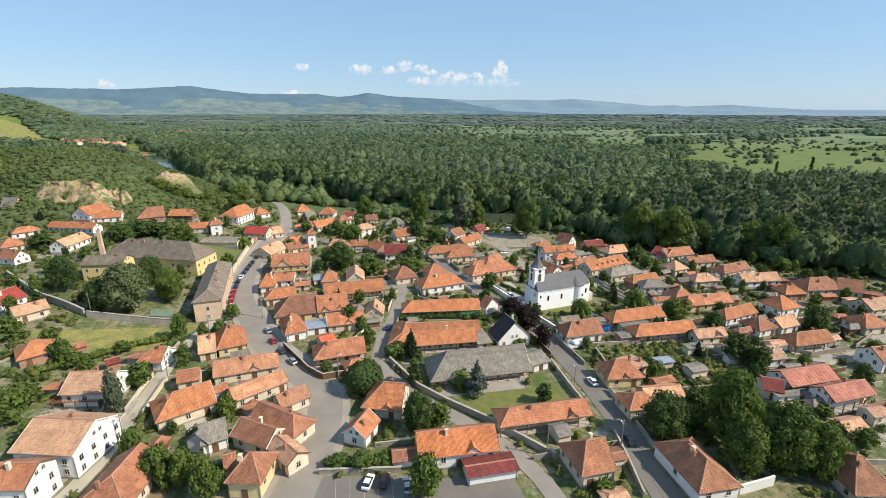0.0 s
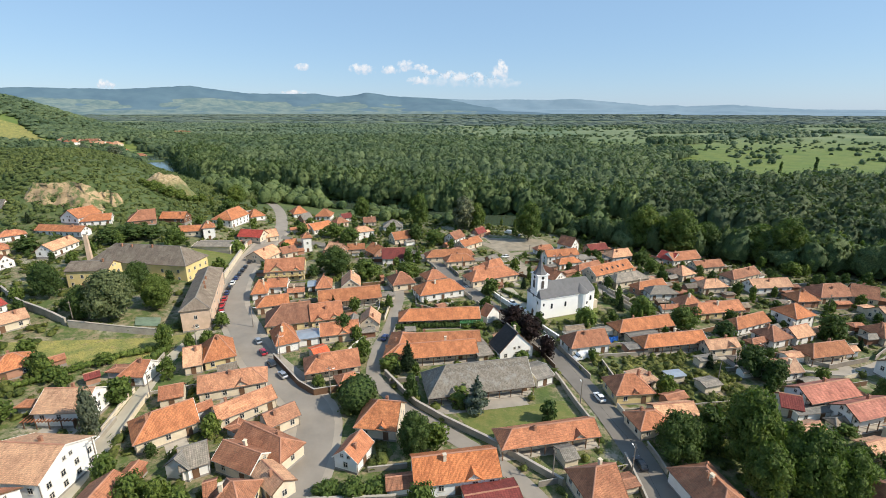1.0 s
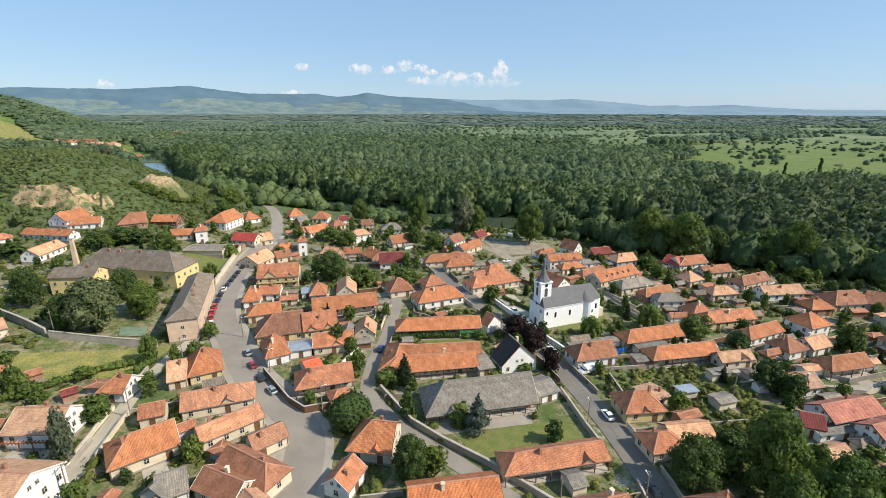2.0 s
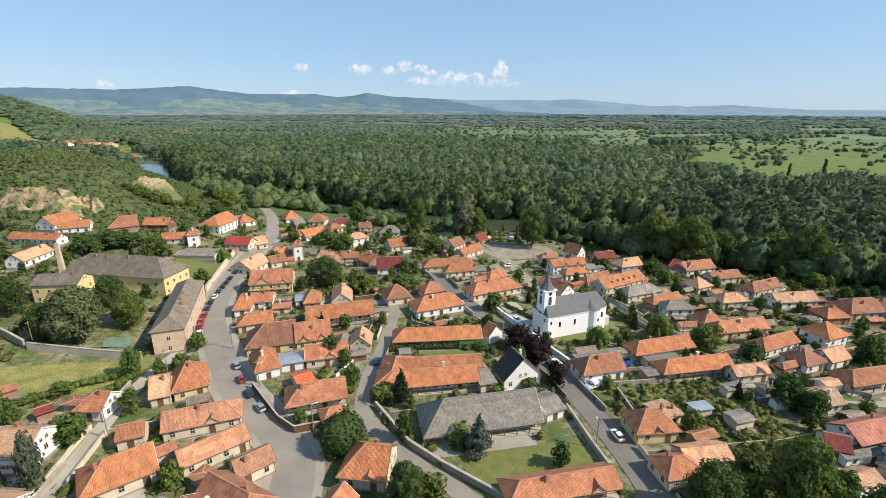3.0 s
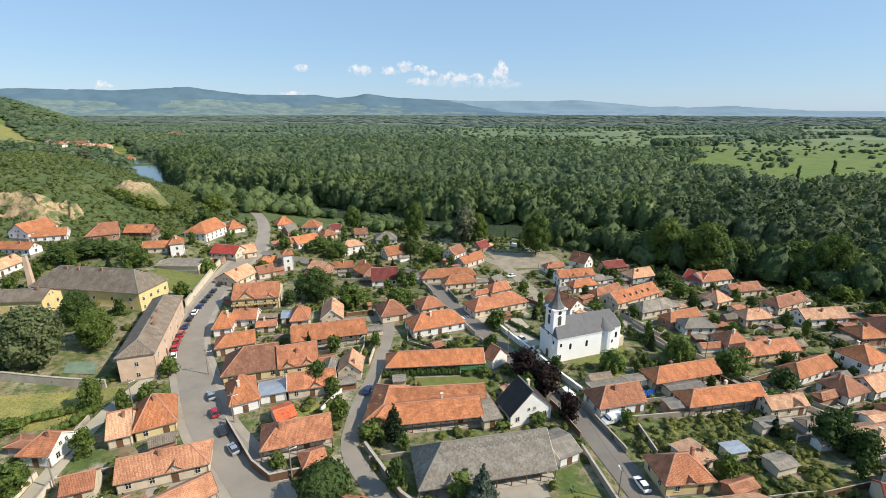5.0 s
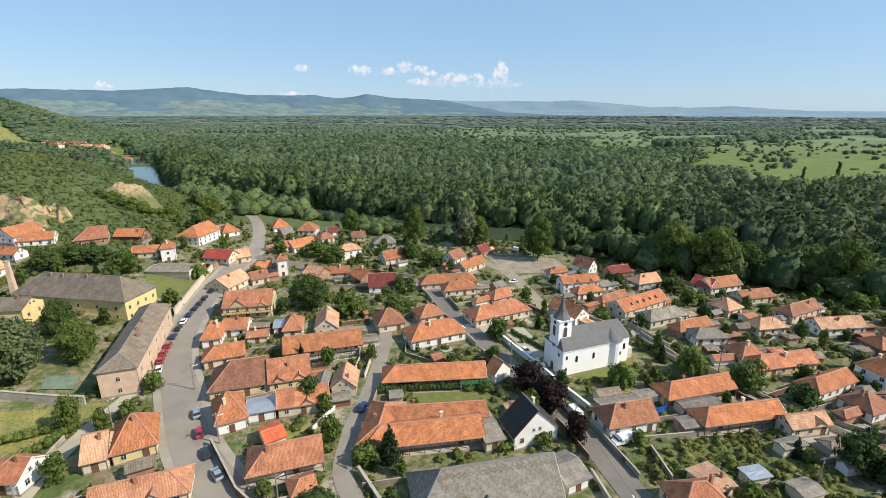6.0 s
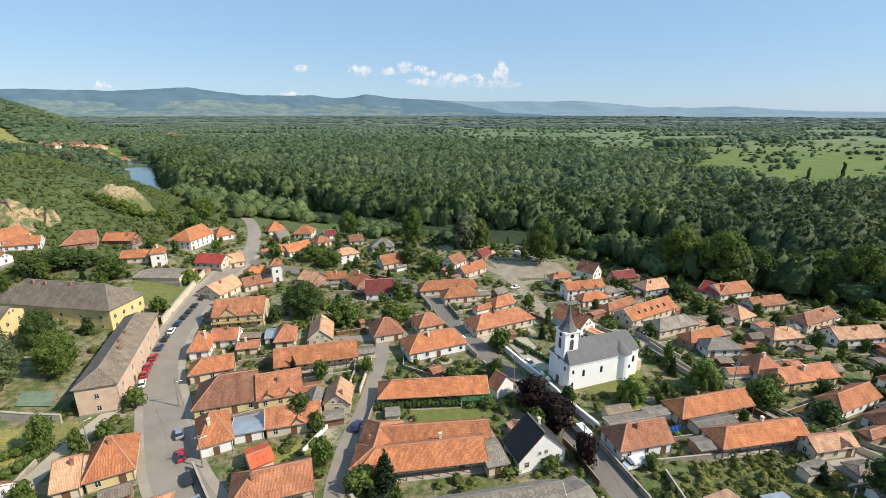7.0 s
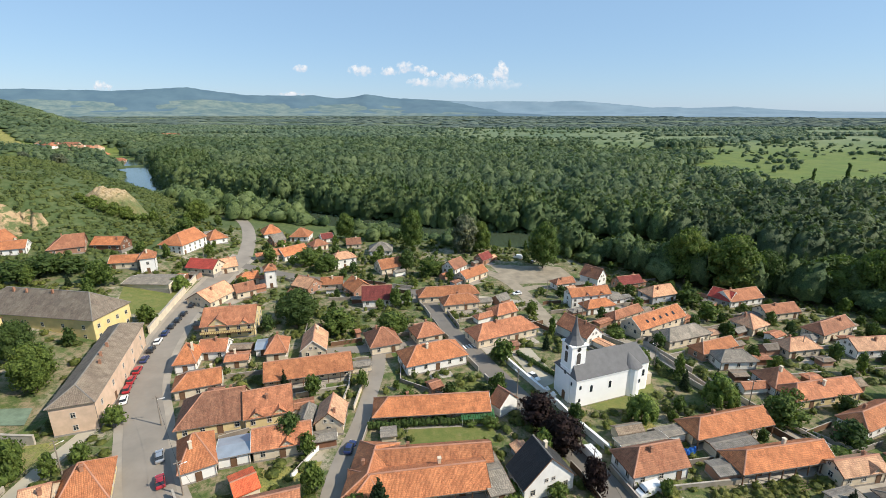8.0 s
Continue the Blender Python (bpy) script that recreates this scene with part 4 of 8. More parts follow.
house(128.0, 122.0, -0.9, 8.1, 11.5, 8.8, 4.0, 0.60, "gg", "brown", "white")
house(157.8, 160.4, -0.9, 12.8, 11.7, 9.0, 3.0, 0.60, "gg", "pale", "cream")
house(142.6, 145.4, -0.9, 9.7, 10.4, 8.8, 3.0, 0.70, "hh", "terra", "cream")
house(47.5, 112.7, -0.3, 6.4, 10.6, 8.5, 3.2, 0.80, "hh", "terra", "yellow", gablets=((0.0, 2.4),))
house(47.3, 99.3, -0.3, 11.9, 9.0, 7.2, 3.0, 0.60, "hh", "terra", "cream")
house(54.6, 103.4, -0.4, 8.5, 10.6, 6.2, 2.8, 0.55, "gg", "pale", "cream", chimneys=0, windows=5.0)
house(50.1, 77.4, -0.3, 101.0, 14.2, 9.4, 3.5, 0.70, "hh", "brown", "white", chimneys=3)
house(52.0, 65.5, -0.3, 101.0, 6.5, 5.8, 2.7, 0.80, "hh", "barn", "white", chimneys=0)
house(28.8, 79.0, -0.1, 14.7, 7.7, 9.9, 3.5, 0.80, "hg", "terra", "cream")
house(22.6, 94.0, 0.0, 11.8, 22.6, 7.1, 3.0, 0.60, "hg", "terra", "cream", porch=1.4, gablets=((0.28, 3.2),))
house(25.8, 88.8, -0.0, 18.6, 3.6, 5.2, 2.3, 0.40, "gg", "slate", "cream", chimneys=0)
house(2.3, 83.1, 0.3, 9.8, 16.9, 9.1, 3.5, 0.65, "gg", "bright", "white", gablets=((0.17, 3.6),))
house(9.1, 77.4, 0.2, 12.3, 10.6, 5.6, 2.5, 0.15, "gg", "maroon", "white", chimneys=0, windows=30.0)
house(8.6, 115.2, 0.2, 11.9, 27.8, 12.1, 2.6, 0.85, "hg", "shingle", "cream", porch=1.4, gablets=((-0.27, 3.4),), chimneys=0)
house(25.4, 119.9, -0.0, 25.3, 5.8, 8.5, 2.8, 0.30, "gg", "slate", "white", chimneys=0)
house(20.1, 132.5, 0.1, 110.7, 7.0, 11.6, 3.5, 0.97, "gg", "dark", "white")
house(-0.9, 136.9, 0.3, 6.3, 23.9, 6.9, 3.2, 0.60, "gg", "orange", "cream")
house(-3.7, 130.7, 0.3, 9.7, 26.6, 9.4, 2.8, 0.50, "hg", "orange", "cream", porch=1.4)
house(-12.8, 133.2, 0.3, 86.5, 15.8, 8.6, 2.8, 0.55, "hh", "orange", "cream", chimneys=1)
house(-1.8, 154.3, 0.3, 5.7, 27.8, 7.9, 2.8, 0.70, "hg", "orange", "cream", porch=1.4)
house(-2.3, 178.4, 0.3, 22.8, 18.9, 9.9, 3.2, 0.70, "hh", "orange", "white")
house(-71.0, 175.1, 1.1, 14.4, 6.2, 10.1, 3.0, 0.80, "hh", "orange", "white")
house(-66.0, 180.6, 1.1, 7.6, 8.0, 7.0, 3.0, 0.70, "gg", "terra", "white")
house(-62.1, 162.9, 1.0, 22.0, 11.5, 7.6, 3.0, 0.70, "hg", "orange", "cream")
house(-52.3, 150.8, 0.9, 18.0, 14.8, 12.1, 3.0, 0.80, "hg", "brown", "yellow")
house(-40.3, 153.3, 0.8, 19.2, 10.9, 10.5, 3.2, 0.80, "gg", "terra", "yellow", gablets=((-0.25, 3.6), (0.22, 3.6)))
house(-35.5, 169.8, 0.7, 16.4, 22.9, 9.3, 3.0, 0.70, "gg", "orange", "cream", porch=1.4)
house(-24.7, 149.9, 0.6, 94.2, 8.1, 6.8, 3.0, 0.87, "gg", "pale", "cream")
house(-49.0, 136.6, 0.8, 29.0, 7.2, 11.2, 3.2, 0.80, "hh", "orange", "white")
house(-42.3, 138.7, 0.8, 19.0, 6.6, 6.6, 3.0, 0.14, "gg", "metal", "white", chimneys=0)
house(-33.2, 141.9, 0.7, 15.7, 12.2, 7.3, 3.0, 0.80, "gg", "terra", "cream", gablets=((0.08, 3.4),))
house(-36.6, 129.6, 0.7, 35.5, 4.8, 6.6, 2.5, 0.30, "gg", "vermilion", "cream")
house(-31.1, 122.0, 0.7, 18.5, 14.9, 9.0, 3.0, 0.70, "hg", "terra", "cream", porch=1.4)
house(-25.7, 114.8, 0.6, 28.7, 5.2, 5.6, 2.5, 0.50, "hg", "terra", "brick")
house(-14.4, 99.2, 0.5, -7.1, 9.8, 10.7, 3.0, 0.75, "hg", "orange", "cream", gablets=((0.15, 3.0),))
house(-18.5, 87.8, 0.5, 70.2, 6.9, 6.0, 3.0, 0.81, "gg", "terra", "white")
house(-65.2, 127.9, 1.0, 28.5, 8.7, 12.1, 3.0, 0.80, "hh", "orange", "yellow")
house(-70.2, 123.7, 1.1, 24.3, 4.8, 10.1, 2.8, 0.70, "gg", "pale", "cream")
house(-66.7, 106.8, 1.1, 22.4, 5.5, 5.9, 3.0, 0.70, "gg", "terra", "cream")
house(-54.1, 112.7, 0.9, 20.6, 16.4, 7.8, 3.0, 0.70, "gh", "worn", "cream", gablets=((0.12, 3.4),))
house(-47.4, 102.9, 0.9, 41.5, 13.6, 6.8, 3.0, 0.60, "gg", "worn", "cream")
house(-37.5, 98.6, 0.7, 41.0, 7.6, 6.3, 3.0, 0.60, "gg", "worn", "cream")
house(-62.3, 95.5, 1.0, 38.5, 12.9, 9.9, 3.0, 0.70, "hg", "orange", "cream")
house(-36.5, 89.2, 0.8, -27.9, 14.2, 7.1, 3.3, 0.70, "gh", "brown", "cream")
house(-40.1, 85.0, 0.8, -22.7, 10.1, 6.9, 3.2, 0.70, "gg", "brown", "cream")
house(-37.1, 74.0, 0.7, -2.8, 7.1, 8.6, 4.0, 0.80, "hh", "terra", "yellow")
house(-51.6, 83.3, 0.9, 81.4, 3.7, 5.8, 3.0, 0.81, "gg", "slate", "white", chimneys=0)
house(-50.2, 85.3, 0.9, 29.4, 5.4, 7.7, 3.0, 0.70, "gg", "slate", "white", chimneys=0)
house(-60.6, 71.0, 1.0, 90.2, 13.5, 10.3, 3.0, 0.61, "hg", "terra", "cream")
house(-77.6, 80.8, 1.2, -3.5, 13.2, 13.2, 5.9, 0.49, "gg", "light", "white")
house(-76.8, 68.7, 1.2, 2.3, 7.8, 8.0, 6.5, 0.60, "gg", "terra", "white")
house(-86.8, 101.5, 1.5, 2.8, 11.5, 10.7, 4.0, 0.60, "gg", "light", "white")
house(-113.2, 115.3, 3.8, 45.3, 9.5, 8.4, 3.0, 0.70, "hh", "orange", "brick")
house(-81.1, 117.0, 1.3, -1.9, 7.1, 8.2, 3.0, 0.70, "hg", "terra", "white")
house(-92.1, 114.3, 1.6, 41.4, 3.6, 3.4, 2.3, 0.60, "gg", "maroon", "brick")
house(-87.3, 164.8, 1.3, 109.3, 42.4, 9.4, 7.5, 0.57, "hh", "barn", "peach", chimneys=3, windows=8.0)
house(-150.2, 146.2, 6.0, 75.1, 8.6, 10.1, 3.0, 0.60, "gg", "red", "white")
house(-133.9, 137.5, 5.9, 53.5, 9.1, 7.6, 3.0, 0.60, "gg", "pale", "cream")
house(-125.3, 195.6, 2.4, 171.7, 44.2, 14.8, 7.5, 0.81, "hh", "barn", "ochre", chimneys=4)
house(-134.4, 175.7, 5.8, 5.7, 15.5, 9.8, 7.0, 0.50, "gg", "barn", "ochre")
house(-124.3, 244.7, 5.2, 28.5, 6.6, 8.6, 6.5, 0.70, "hh", "orange", "white")
house(-73.2, 244.7, -1.7, 24.4, 5.4, 6.8, 8.0, 0.60, "hh", "orange", "white")
house(77.3, 194.2, -0.7, 21.4, 18.2, 8.0, 3.2, 0.60, "hh", "slate", "cream", chimneys=0)
house(85.1, 179.7, -0.7, 3.6, 11.7, 7.1, 3.0, 0.60, "hh", "slate", "white", chimneys=0)
house(44.2, 142.4, -0.2, 13.3, 11.5, 5.4, 2.6, 0.12, "gg", "slate", "cream", chimneys=0)
house(57.7, 135.6, -0.4, 10.9, 5.7, 4.6, 2.4, 0.15, "gg", "slate", "brick", chimneys=0)
house(63.4, 143.2, -0.5, 14.3, 10.9, 4.3, 2.6, 0.15, "gg", "grey", "cream", chimneys=0)
house(76.0, 128.6, -0.5, 15.0, 6.5, 3.4, 2.5, 0.20, "gg", "slate", "cream", chimneys=0)
house(-1.3, 164.4, 0.3, 29.8, 3.7, 4.3, 2.0, 0.30, "gg", "brown", "brick")
house(-11.0, 145.3, 0.4, 9.1, 3.7, 3.7, 2.0, 0.10, "gg", "slate", "cream", chimneys=0)
house(15.7, 156.1, 0.1, 129.0, 4.0, 6.7, 3.2, 0.90, "gg", "terra", "white")
house(-42.9, 77.0, 0.8, 24.9, 2.5, 5.5, 2.8, 0.60, "gg", "terra", "cream")
house(-32.2, 79.7, 0.7, -41.4, 8.1, 5.4, 3.2, 0.60, "gg", "pale", "cream")
house(-52.9, 183.3, 0.9, 13.9, 4.4, 7.0, 2.6, 0.20, "gg", "metal", "white", chimneys=0)
house(69.0, 233.8, -3.8, 21.7, 6.4, 8.4, 2.8, 0.20, "gg", "slate", "white", chimneys=0)
house(23.5, 230.3, -3.1, 39.4, 6.4, 5.3, 2.2, 0.70, "gg", "slate", "brick", chimneys=0)
house(62.8, 119.8, -0.4, 12.3, 5.2, 3.6, 2.5, 0.10, "gg", "metal", "cream", chimneys=0)
house(70.0, 116.0, -0.5, 16.0, 5.6, 4.6, 2.5, 0.20, "gg", "slate", "cream", chimneys=0)
house(53.2, 118.2, -0.4, 20.9, 5.9, 7.1, 2.6, 0.10, "gg", "pale", "cream")
house(57.8, 109.4, -0.4, 19.1, 6.4, 3.8, 2.5, 0.40, "gg", "brown", "brick")
house(10.6, 132.8, 0.2, 16.0, 4.9, 11.8, 2.9, 0.05, "gg", "slate", "cream", chimneys=0)
house(88.5, 104.9, -0.8, 9.1, 9.8, 4.0, 2.6, 0.10, "gg", "slate", "white", chimneys=0)
house(82.3, 96.9, -0.7, 16.5, 6.1, 5.0, 3.0, 0.50, "gg", "pale", "white")
house(-57.5, 175.8, 1.0, 13.9, 6.6, 5.7, 2.6, 0.20, "gg", "terra", "cream")
house(-26.7, 193.5, 0.5, 25.9, 1.8, 3.0, 2.4, 0.30, "gg", "brown", "brick")
house(10.6, 225.0, -2.4, 35.7, 6.6, 5.6, 2.6, 0.50, "gg", "terra", "cream")
house(82.8, 185.8, -0.7, 22.2, 14.8, 6.0, 3.0, 0.70, "hg", "orange", "brick")
# the next village down the river
house(-743, 930, gz(-743, 930), -5, 14, 13, 4.0, 0.75, "hh", "pale", "white", windows=5.0)
house(-719, 915, gz(-719, 915), -15, 16, 11, 4.0, 0.75, "hh", "terra", "white", windows=5.0)
house(-696, 905, gz(-696, 905), -6, 15, 13, 5.5, 0.75, "gg", "terra", "cream", windows=5.0)
house(-683, 905, gz(-683, 905), -7, 26, 11, 5.5, 0.75, "hh", "brown", "white", windows=5.0)
house(-673, 915, gz(-673, 915), -1, 28, 13, 5.5, 0.75, "gg", "terra", "peach", windows=5.0)
house(-646, 895, gz(-646, 895), 4, 20, 12, 4.0, 0.75, "gg", "pale", "cream", windows=5.0)
house(-633, 900, gz(-633, 900), -15, 22, 13, 4.0, 0.75, "hh", "terra", "peach", windows=5.0)
house(-622, 905, gz(-622, 905), -8, 18, 14, 5.5, 0.75, "hh", "pale", "cream", windows=5.0)
house(-607, 900, gz(-607, 900), -10, 15, 12, 5.5, 0.75, "hh", "terra", "white", windows=5.0)
house(-692, 890, gz(-692, 890), -18, 14, 14, 5.5, 0.75, "hh", "terra", "white", windows=5.0)
house(-660, 885, gz(-660, 885), 23, 16, 12, 4.0, 0.75, "hh", "brown", "peach", windows=5.0)
house(-627, 1000, gz(-627, 1000), 20, 22, 14, 5.5, 0.75, "gg", "terra", "cream", windows=5.0)
house(-622, 1010, gz(-622, 1010), 17, 14, 13, 4.0, 0.75, "hh", "terra", "white", windows=5.0)
house(-737, 1330, gz(-737, 1330), 25, 34, 12, 5.5, 0.75, "gg", "terra", "cream", windows=5.0)
house(-705, 1310, gz(-705, 1310), -9, 40, 13, 5.5, 0.75, "gg", "terra", "cream", windows=5.0)
house(-513, 800, gz(-513, 800), 24, 18, 11, 5.5, 0.75, "hh", "terra", "cream", windows=5.0)



def free_place(x, y, l, w, rot, own):
    """True where a small building of this size meets no other house and no way."""
    r = max(l, w) / 2
    if math.hypot(x - 34.7, y - 166) < 20 or (-26 < x < 37 and 88 < y < 128) or (-22 < x < 18 and 120 < y < 152) or (-26 < x < 16 and y < 80) or (40 < x < 60 and 112 < y < 136):
        return False
    for i, (hx, hy, hr, hl, hw) in enumerate(FOOT):
        if i == own or abs(hx - x) + abs(hy - y) > 60:
            continue
        c, s = math.cos(radians(hr)), math.sin(radians(hr))
        dx, dy = x - hx, y - hy
        if abs(dx * c + dy * s) < hl / 2 + r * 0.8 and abs(-dx * s + dy * c) < hw / 2 + r * 0.8:
            return False
    for pts, width in WAYS:
        for (ax, ay), (bx, by) in zip(pts, pts[1:]):
            ex, ey = bx - ax, by - ay
            s = min(1, max(0, ((x - ax) * ex + (y - ay) * ey) / (ex * ex + ey * ey)))
            if math.hypot(x - ax - s * ex, y - ay - s * ey) < width / 2 + r * 0.8:
                return False
    return True


# outbuildings against the houses, and paved yards
_rnd = random.Random(77)
for own, (hx, hy, hr, hl, hw) in enumerate(list(FOOT)):
    if own == 0 or hl * hw < 45 or hy > 300 or hx < -120:
        continue
    c, s = math.cos(radians(hr)), math.sin(radians(hr))
    built = 0
    for side in _rnd.sample(range(4), 4):
        l, w = _rnd.uniform(4.2, 7.4), _rnd.uniform(3.2, 4.4)
        lx, ly = ((hl / 2 + l / 2 - 0.3, _rnd.uniform(-0.2, 0.2) * hw), (-hl / 2 - l / 2 + 0.3, _rnd.uniform(-0.2, 0.2) * hw),
                  (_rnd.uniform(-0.3, 0.3) * hl, hw / 2 + w / 2 + 0.6), (_rnd.uniform(-0.3, 0.3) * hl, -hw / 2 - w / 2 - 2.2))[side]
        x, y = hx + lx * c - ly * s, hy + lx * s + ly * c
        if _rnd.random() < 0.85 and built < 1 + (hx > 20) and not (57.5 < x < 66 and 98 < y < 107) and not (14 < x < 30 and 80 < y < 92) and free_place(x, y, l, w, hr, own):
            built += 1
            house(x, y, gz(x, y), hr, l, w, _rnd.uniform(2.0, 2.5), _rnd.choice((0.12, 0.3, 0.55)), _rnd.choice(("gg", "gg", "hg")),
                  _rnd.choice(("terra", "brown", "slate", "slate", "pale", "terra", "barn")), _rnd.choice(("cream", "brick", "grey", "timber", "white")), chimneys=0)
    if _rnd.random() < 0.55:
        d0, d1 = hw / 2 - 0.5, hw / 2 + _rnd.uniform(2.0, 4.5)
        a0, a1 = sorted((_rnd.uniform(-0.5, 0.0) * hl, _rnd.uniform(0.1, 0.55) * hl))
        quad = [(hx + p * c + q * s, hy + p * s - q * c) for p, q in ((a0, d0), (a1, d0), (a1, d1), (a0, d1))]
        patch("yard_paving", quad, _rnd.choice((CONCRETE, PAVING, SOIL)), 0.05, "worn pale yard in front of a house", "yard")

stack = holder("chimney_stack", -152.7, 197.8, gz(-152.7, 197.8), 12, "tall tapered pale brick chimney stack behind the school", "chimney")
v, f = [], []
box(-0.95, 0.95, -0.95, 0.95, -0.5, 13.5, v, f, top=0.62)
piece("shaft", mesh_of("shaft", v, f, WALLS["peach"]), stack)
piece("cap", box_mesh("cap", CONCRETE, (-0.72, 0.72, -0.72, 0.72, 13.5, 13.8)), stack)

# ---- the church ----
church = holder("church", 33.6, 157.6, -0.35, 21.0, "white plastered village church with a grey roof, tower and pointed spire", "church")
CH_ROOF = plain("church_slates", (0.130, 0.128, 0.130), vary=0.18, scale=2.0, grain=5)
CH_WALL = plain("church_plaster", (0.86, 0.85, 0.83), vary=0.05)


def church_parts():
    """Local x runs from the tower front to the choir, y across; the origin lies at the south-west corner."""
    e, w, l = 8.0, 9.2, 15.5
    v, f = [], []
    box(0, l, 0, w, -1.5, e, v, f)
    nave = piece("nave", mesh_of("nave", v, f, CH_WALL), church)
    v, f = [], []
    box(l, l + 7.4, 1.0, w - 1.0, -1.5, e, v, f)
    k = len(v)
    for z in (-1.5, e):
        for i in range(9):
            t = -math.pi / 2 + math.pi * i / 8
            v.append((l + 7.4 + math.cos(t) * 1.6, w / 2 + math.sin(t) * (w / 2 - 1.0), z))
    for i in range(8):
        f.append((k + i, k + i + 1, k + 10 + i, k + 9 + i))
    piece("choir", mesh_of("choir", v, f, CH_WALL), church)
    v, f = [], []
    k = len(v)
    for z in (-1.5, e):
        for i in range(9):
            t = math.pi + math.pi * i / 8
            v.append((l + 2.4 + math.cos(t) * 2.3, 1.2 + math.sin(t) * 2.2, z))
    for i in range(8):
        f.append((k + i, k + i + 1, k + 10 + i, k + 9 + i))
    f.append(tuple(k + 9 + i for i in range(9)))
    piece("side_chapel", mesh_of("side_chapel", v, f, CH_WALL), church)
    # roofs
    rise, ov = 4.6, 0.35
    v = [(-ov, -ov, e), (l, -ov, e), (l, w + ov, e), (-ov, w + ov, e), (1.2, w / 2, e + rise), (l, w / 2, e + rise)]
    f = [(0, 1, 5, 4), (2, 3, 4, 5), (3, 0, 4), (1, 2, 5), (3, 2, 1, 0)]
    roof = piece("roof", mesh_of("roof", v, f, CH_ROOF), church)
    x2 = l + 7.4
    v = [(l - 0.6, 1.0 - ov, e), (x2, 1.0 - ov, e), (x2 + 1.8, w / 2 - 1.6, e), (x2 + 1.8, w / 2 + 1.6, e), (x2, w - 1 + ov, e), (l - 0.6, w - 1 + ov, e), (l - 0.6, w / 2, e + rise - 0.15), (x2 - 1.5, w / 2, e + rise - 0.15)]
    f = [(0, 1, 7, 6), (1, 2, 7), (2, 3, 7), (3, 4, 7), (4, 5, 6, 7), (5, 4, 3, 2, 1, 0)]
    piece("choir_roof", mesh_of("choir_roof", v, f, CH_ROOF), church)
    v, f = [], []
    for i in range(9):
        t = math.pi + math.pi * i / 8
        v.append((l + 2.4 + math.cos(t) * 2.55, 1.2 + math.sin(t) * 2.45, e + 0.02))
    v.append((l + 2.4, 3.4, e + 3.0))
    f = [(i, i + 1, 9) for i in range(8)]
    piece("chapel_roof", mesh_of("chapel_roof", v, f, CH_ROOF), church)
    # cornice under the eaves
    piece("cornice", box_mesh("cornice", CH_WALL, (-0.2, l, -0.2, 0.0, e - 0.45, e - 0.02), (-0.2, 0.0, 0.0, w, e - 0.45, e - 0.02)), church)
    piece("plinth", box_mesh("plinth", STONE, (-0.08, l - 0.1, -0.08, w + 0.08, -1.5, 0.35)), church)
    # tower
    tx0, tx1, ty0, ty1, th = -0.25, 3.9, w / 2 - 2.1, w / 2 + 2.1, 15.6
    tower = piece("tower", box_mesh("tower", CH_WALL, (tx0, tx1, ty0, ty1, -1.5, th)), church)
    piece("band", box_mesh("band", CH_WALL, (tx0 - 0.15, tx1 + 0.15, ty0 - 0.15, ty1 + 0.15, 9.1, 9.35)), tower)
    piece("band", box_mesh("band", CH_WALL, (tx0 - 0.3, tx1 + 0.3, ty0 - 0.3, ty1 + 0.3, th, th + 0.35)), tower)
    cx, cy = (tx0 + tx1) / 2, w / 2
    v, f = [], []
    rings = ((2.55, th + 0.35), (1.75, th + 1.3), (1.15, th + 2.4), (0.55, th + 4.6), (0.06, th + 7.6))
    for r, z in rings:
        for i in range(8):
            t = math.pi / 8 + i * math.pi / 4
            sq = 1.0 / max(abs(math.cos(t)), abs(math.sin(t))) if r > 2 else 1.0
            v.append((cx + math.cos(t) * r * (0.92 * sq if r > 2 else 1), cy + math.sin(t) * r * (0.92 * sq if r > 2 else 1), z))
    for j in range(len(rings) - 1):
        for i in range(8):
            f.append((j * 8 + i, j * 8 + (i + 1) % 8, j * 8 + 8 + (i + 1) % 8, j * 8 + 8 + i))
    spire = piece("spire", mesh_of("spire", v, f, CH_ROOF), tower)
    v, f = [], []
    box(cx - 0.05, cx + 0.05, cy - 0.05, cy + 0.05, th + 7.4, th + 9.0, v, f)
    box(cx - 0.05, cx + 0.05, cy - 0.35, cy + 0.35, th + 8.4, th + 8.5, v, f)
    piece("cross", mesh_of("cross", v, f, RUBBER), tower)
    # sound openings, clock rings, door, windows: dark recessed panels with round heads
    def arched(name, wd, h, material):
        v, f = [], []
        pts = [(-wd / 2, 0), (wd / 2, 0), (wd / 2, h - wd / 2)] + [(math.cos(t) * wd / 2, h - wd / 2 + math.sin(t) * wd / 2) for t in (0.6, 1.2, 1.9, 2.5)] + [(-wd / 2, h - wd / 2)]
        for y in (-0.05, 0.03):
            v += [(x, y, z) for x, z in pts]
        n = len(pts)
        f.append(tuple(range(n)))
        for i in range(n):
            f.append(((i + 1) % n, i, n + i, n + (i + 1) % n))
        return mesh_of(name, v, f, material)
    louvre = arched("louvre", 1.15, 3.0, plain("louvre_wood", (0.09, 0.075, 0.065)))
    rim = arched("louvre_rim", 1.6, 3.5, CH_WALL)
    for x, y, a in ((cx, ty0, 0), (tx0, cy, -math.pi / 2), (tx1, cy, math.pi / 2), (cx, ty1, math.pi)):
        r = piece("louvre_rim", rim, tower, (x, y, 10.6), a)
        piece("louvre", louvre, r, (0, -0.04, 0.25))
    face = bpy.data.meshes.new("clock_face")
    bm = bmesh.new()
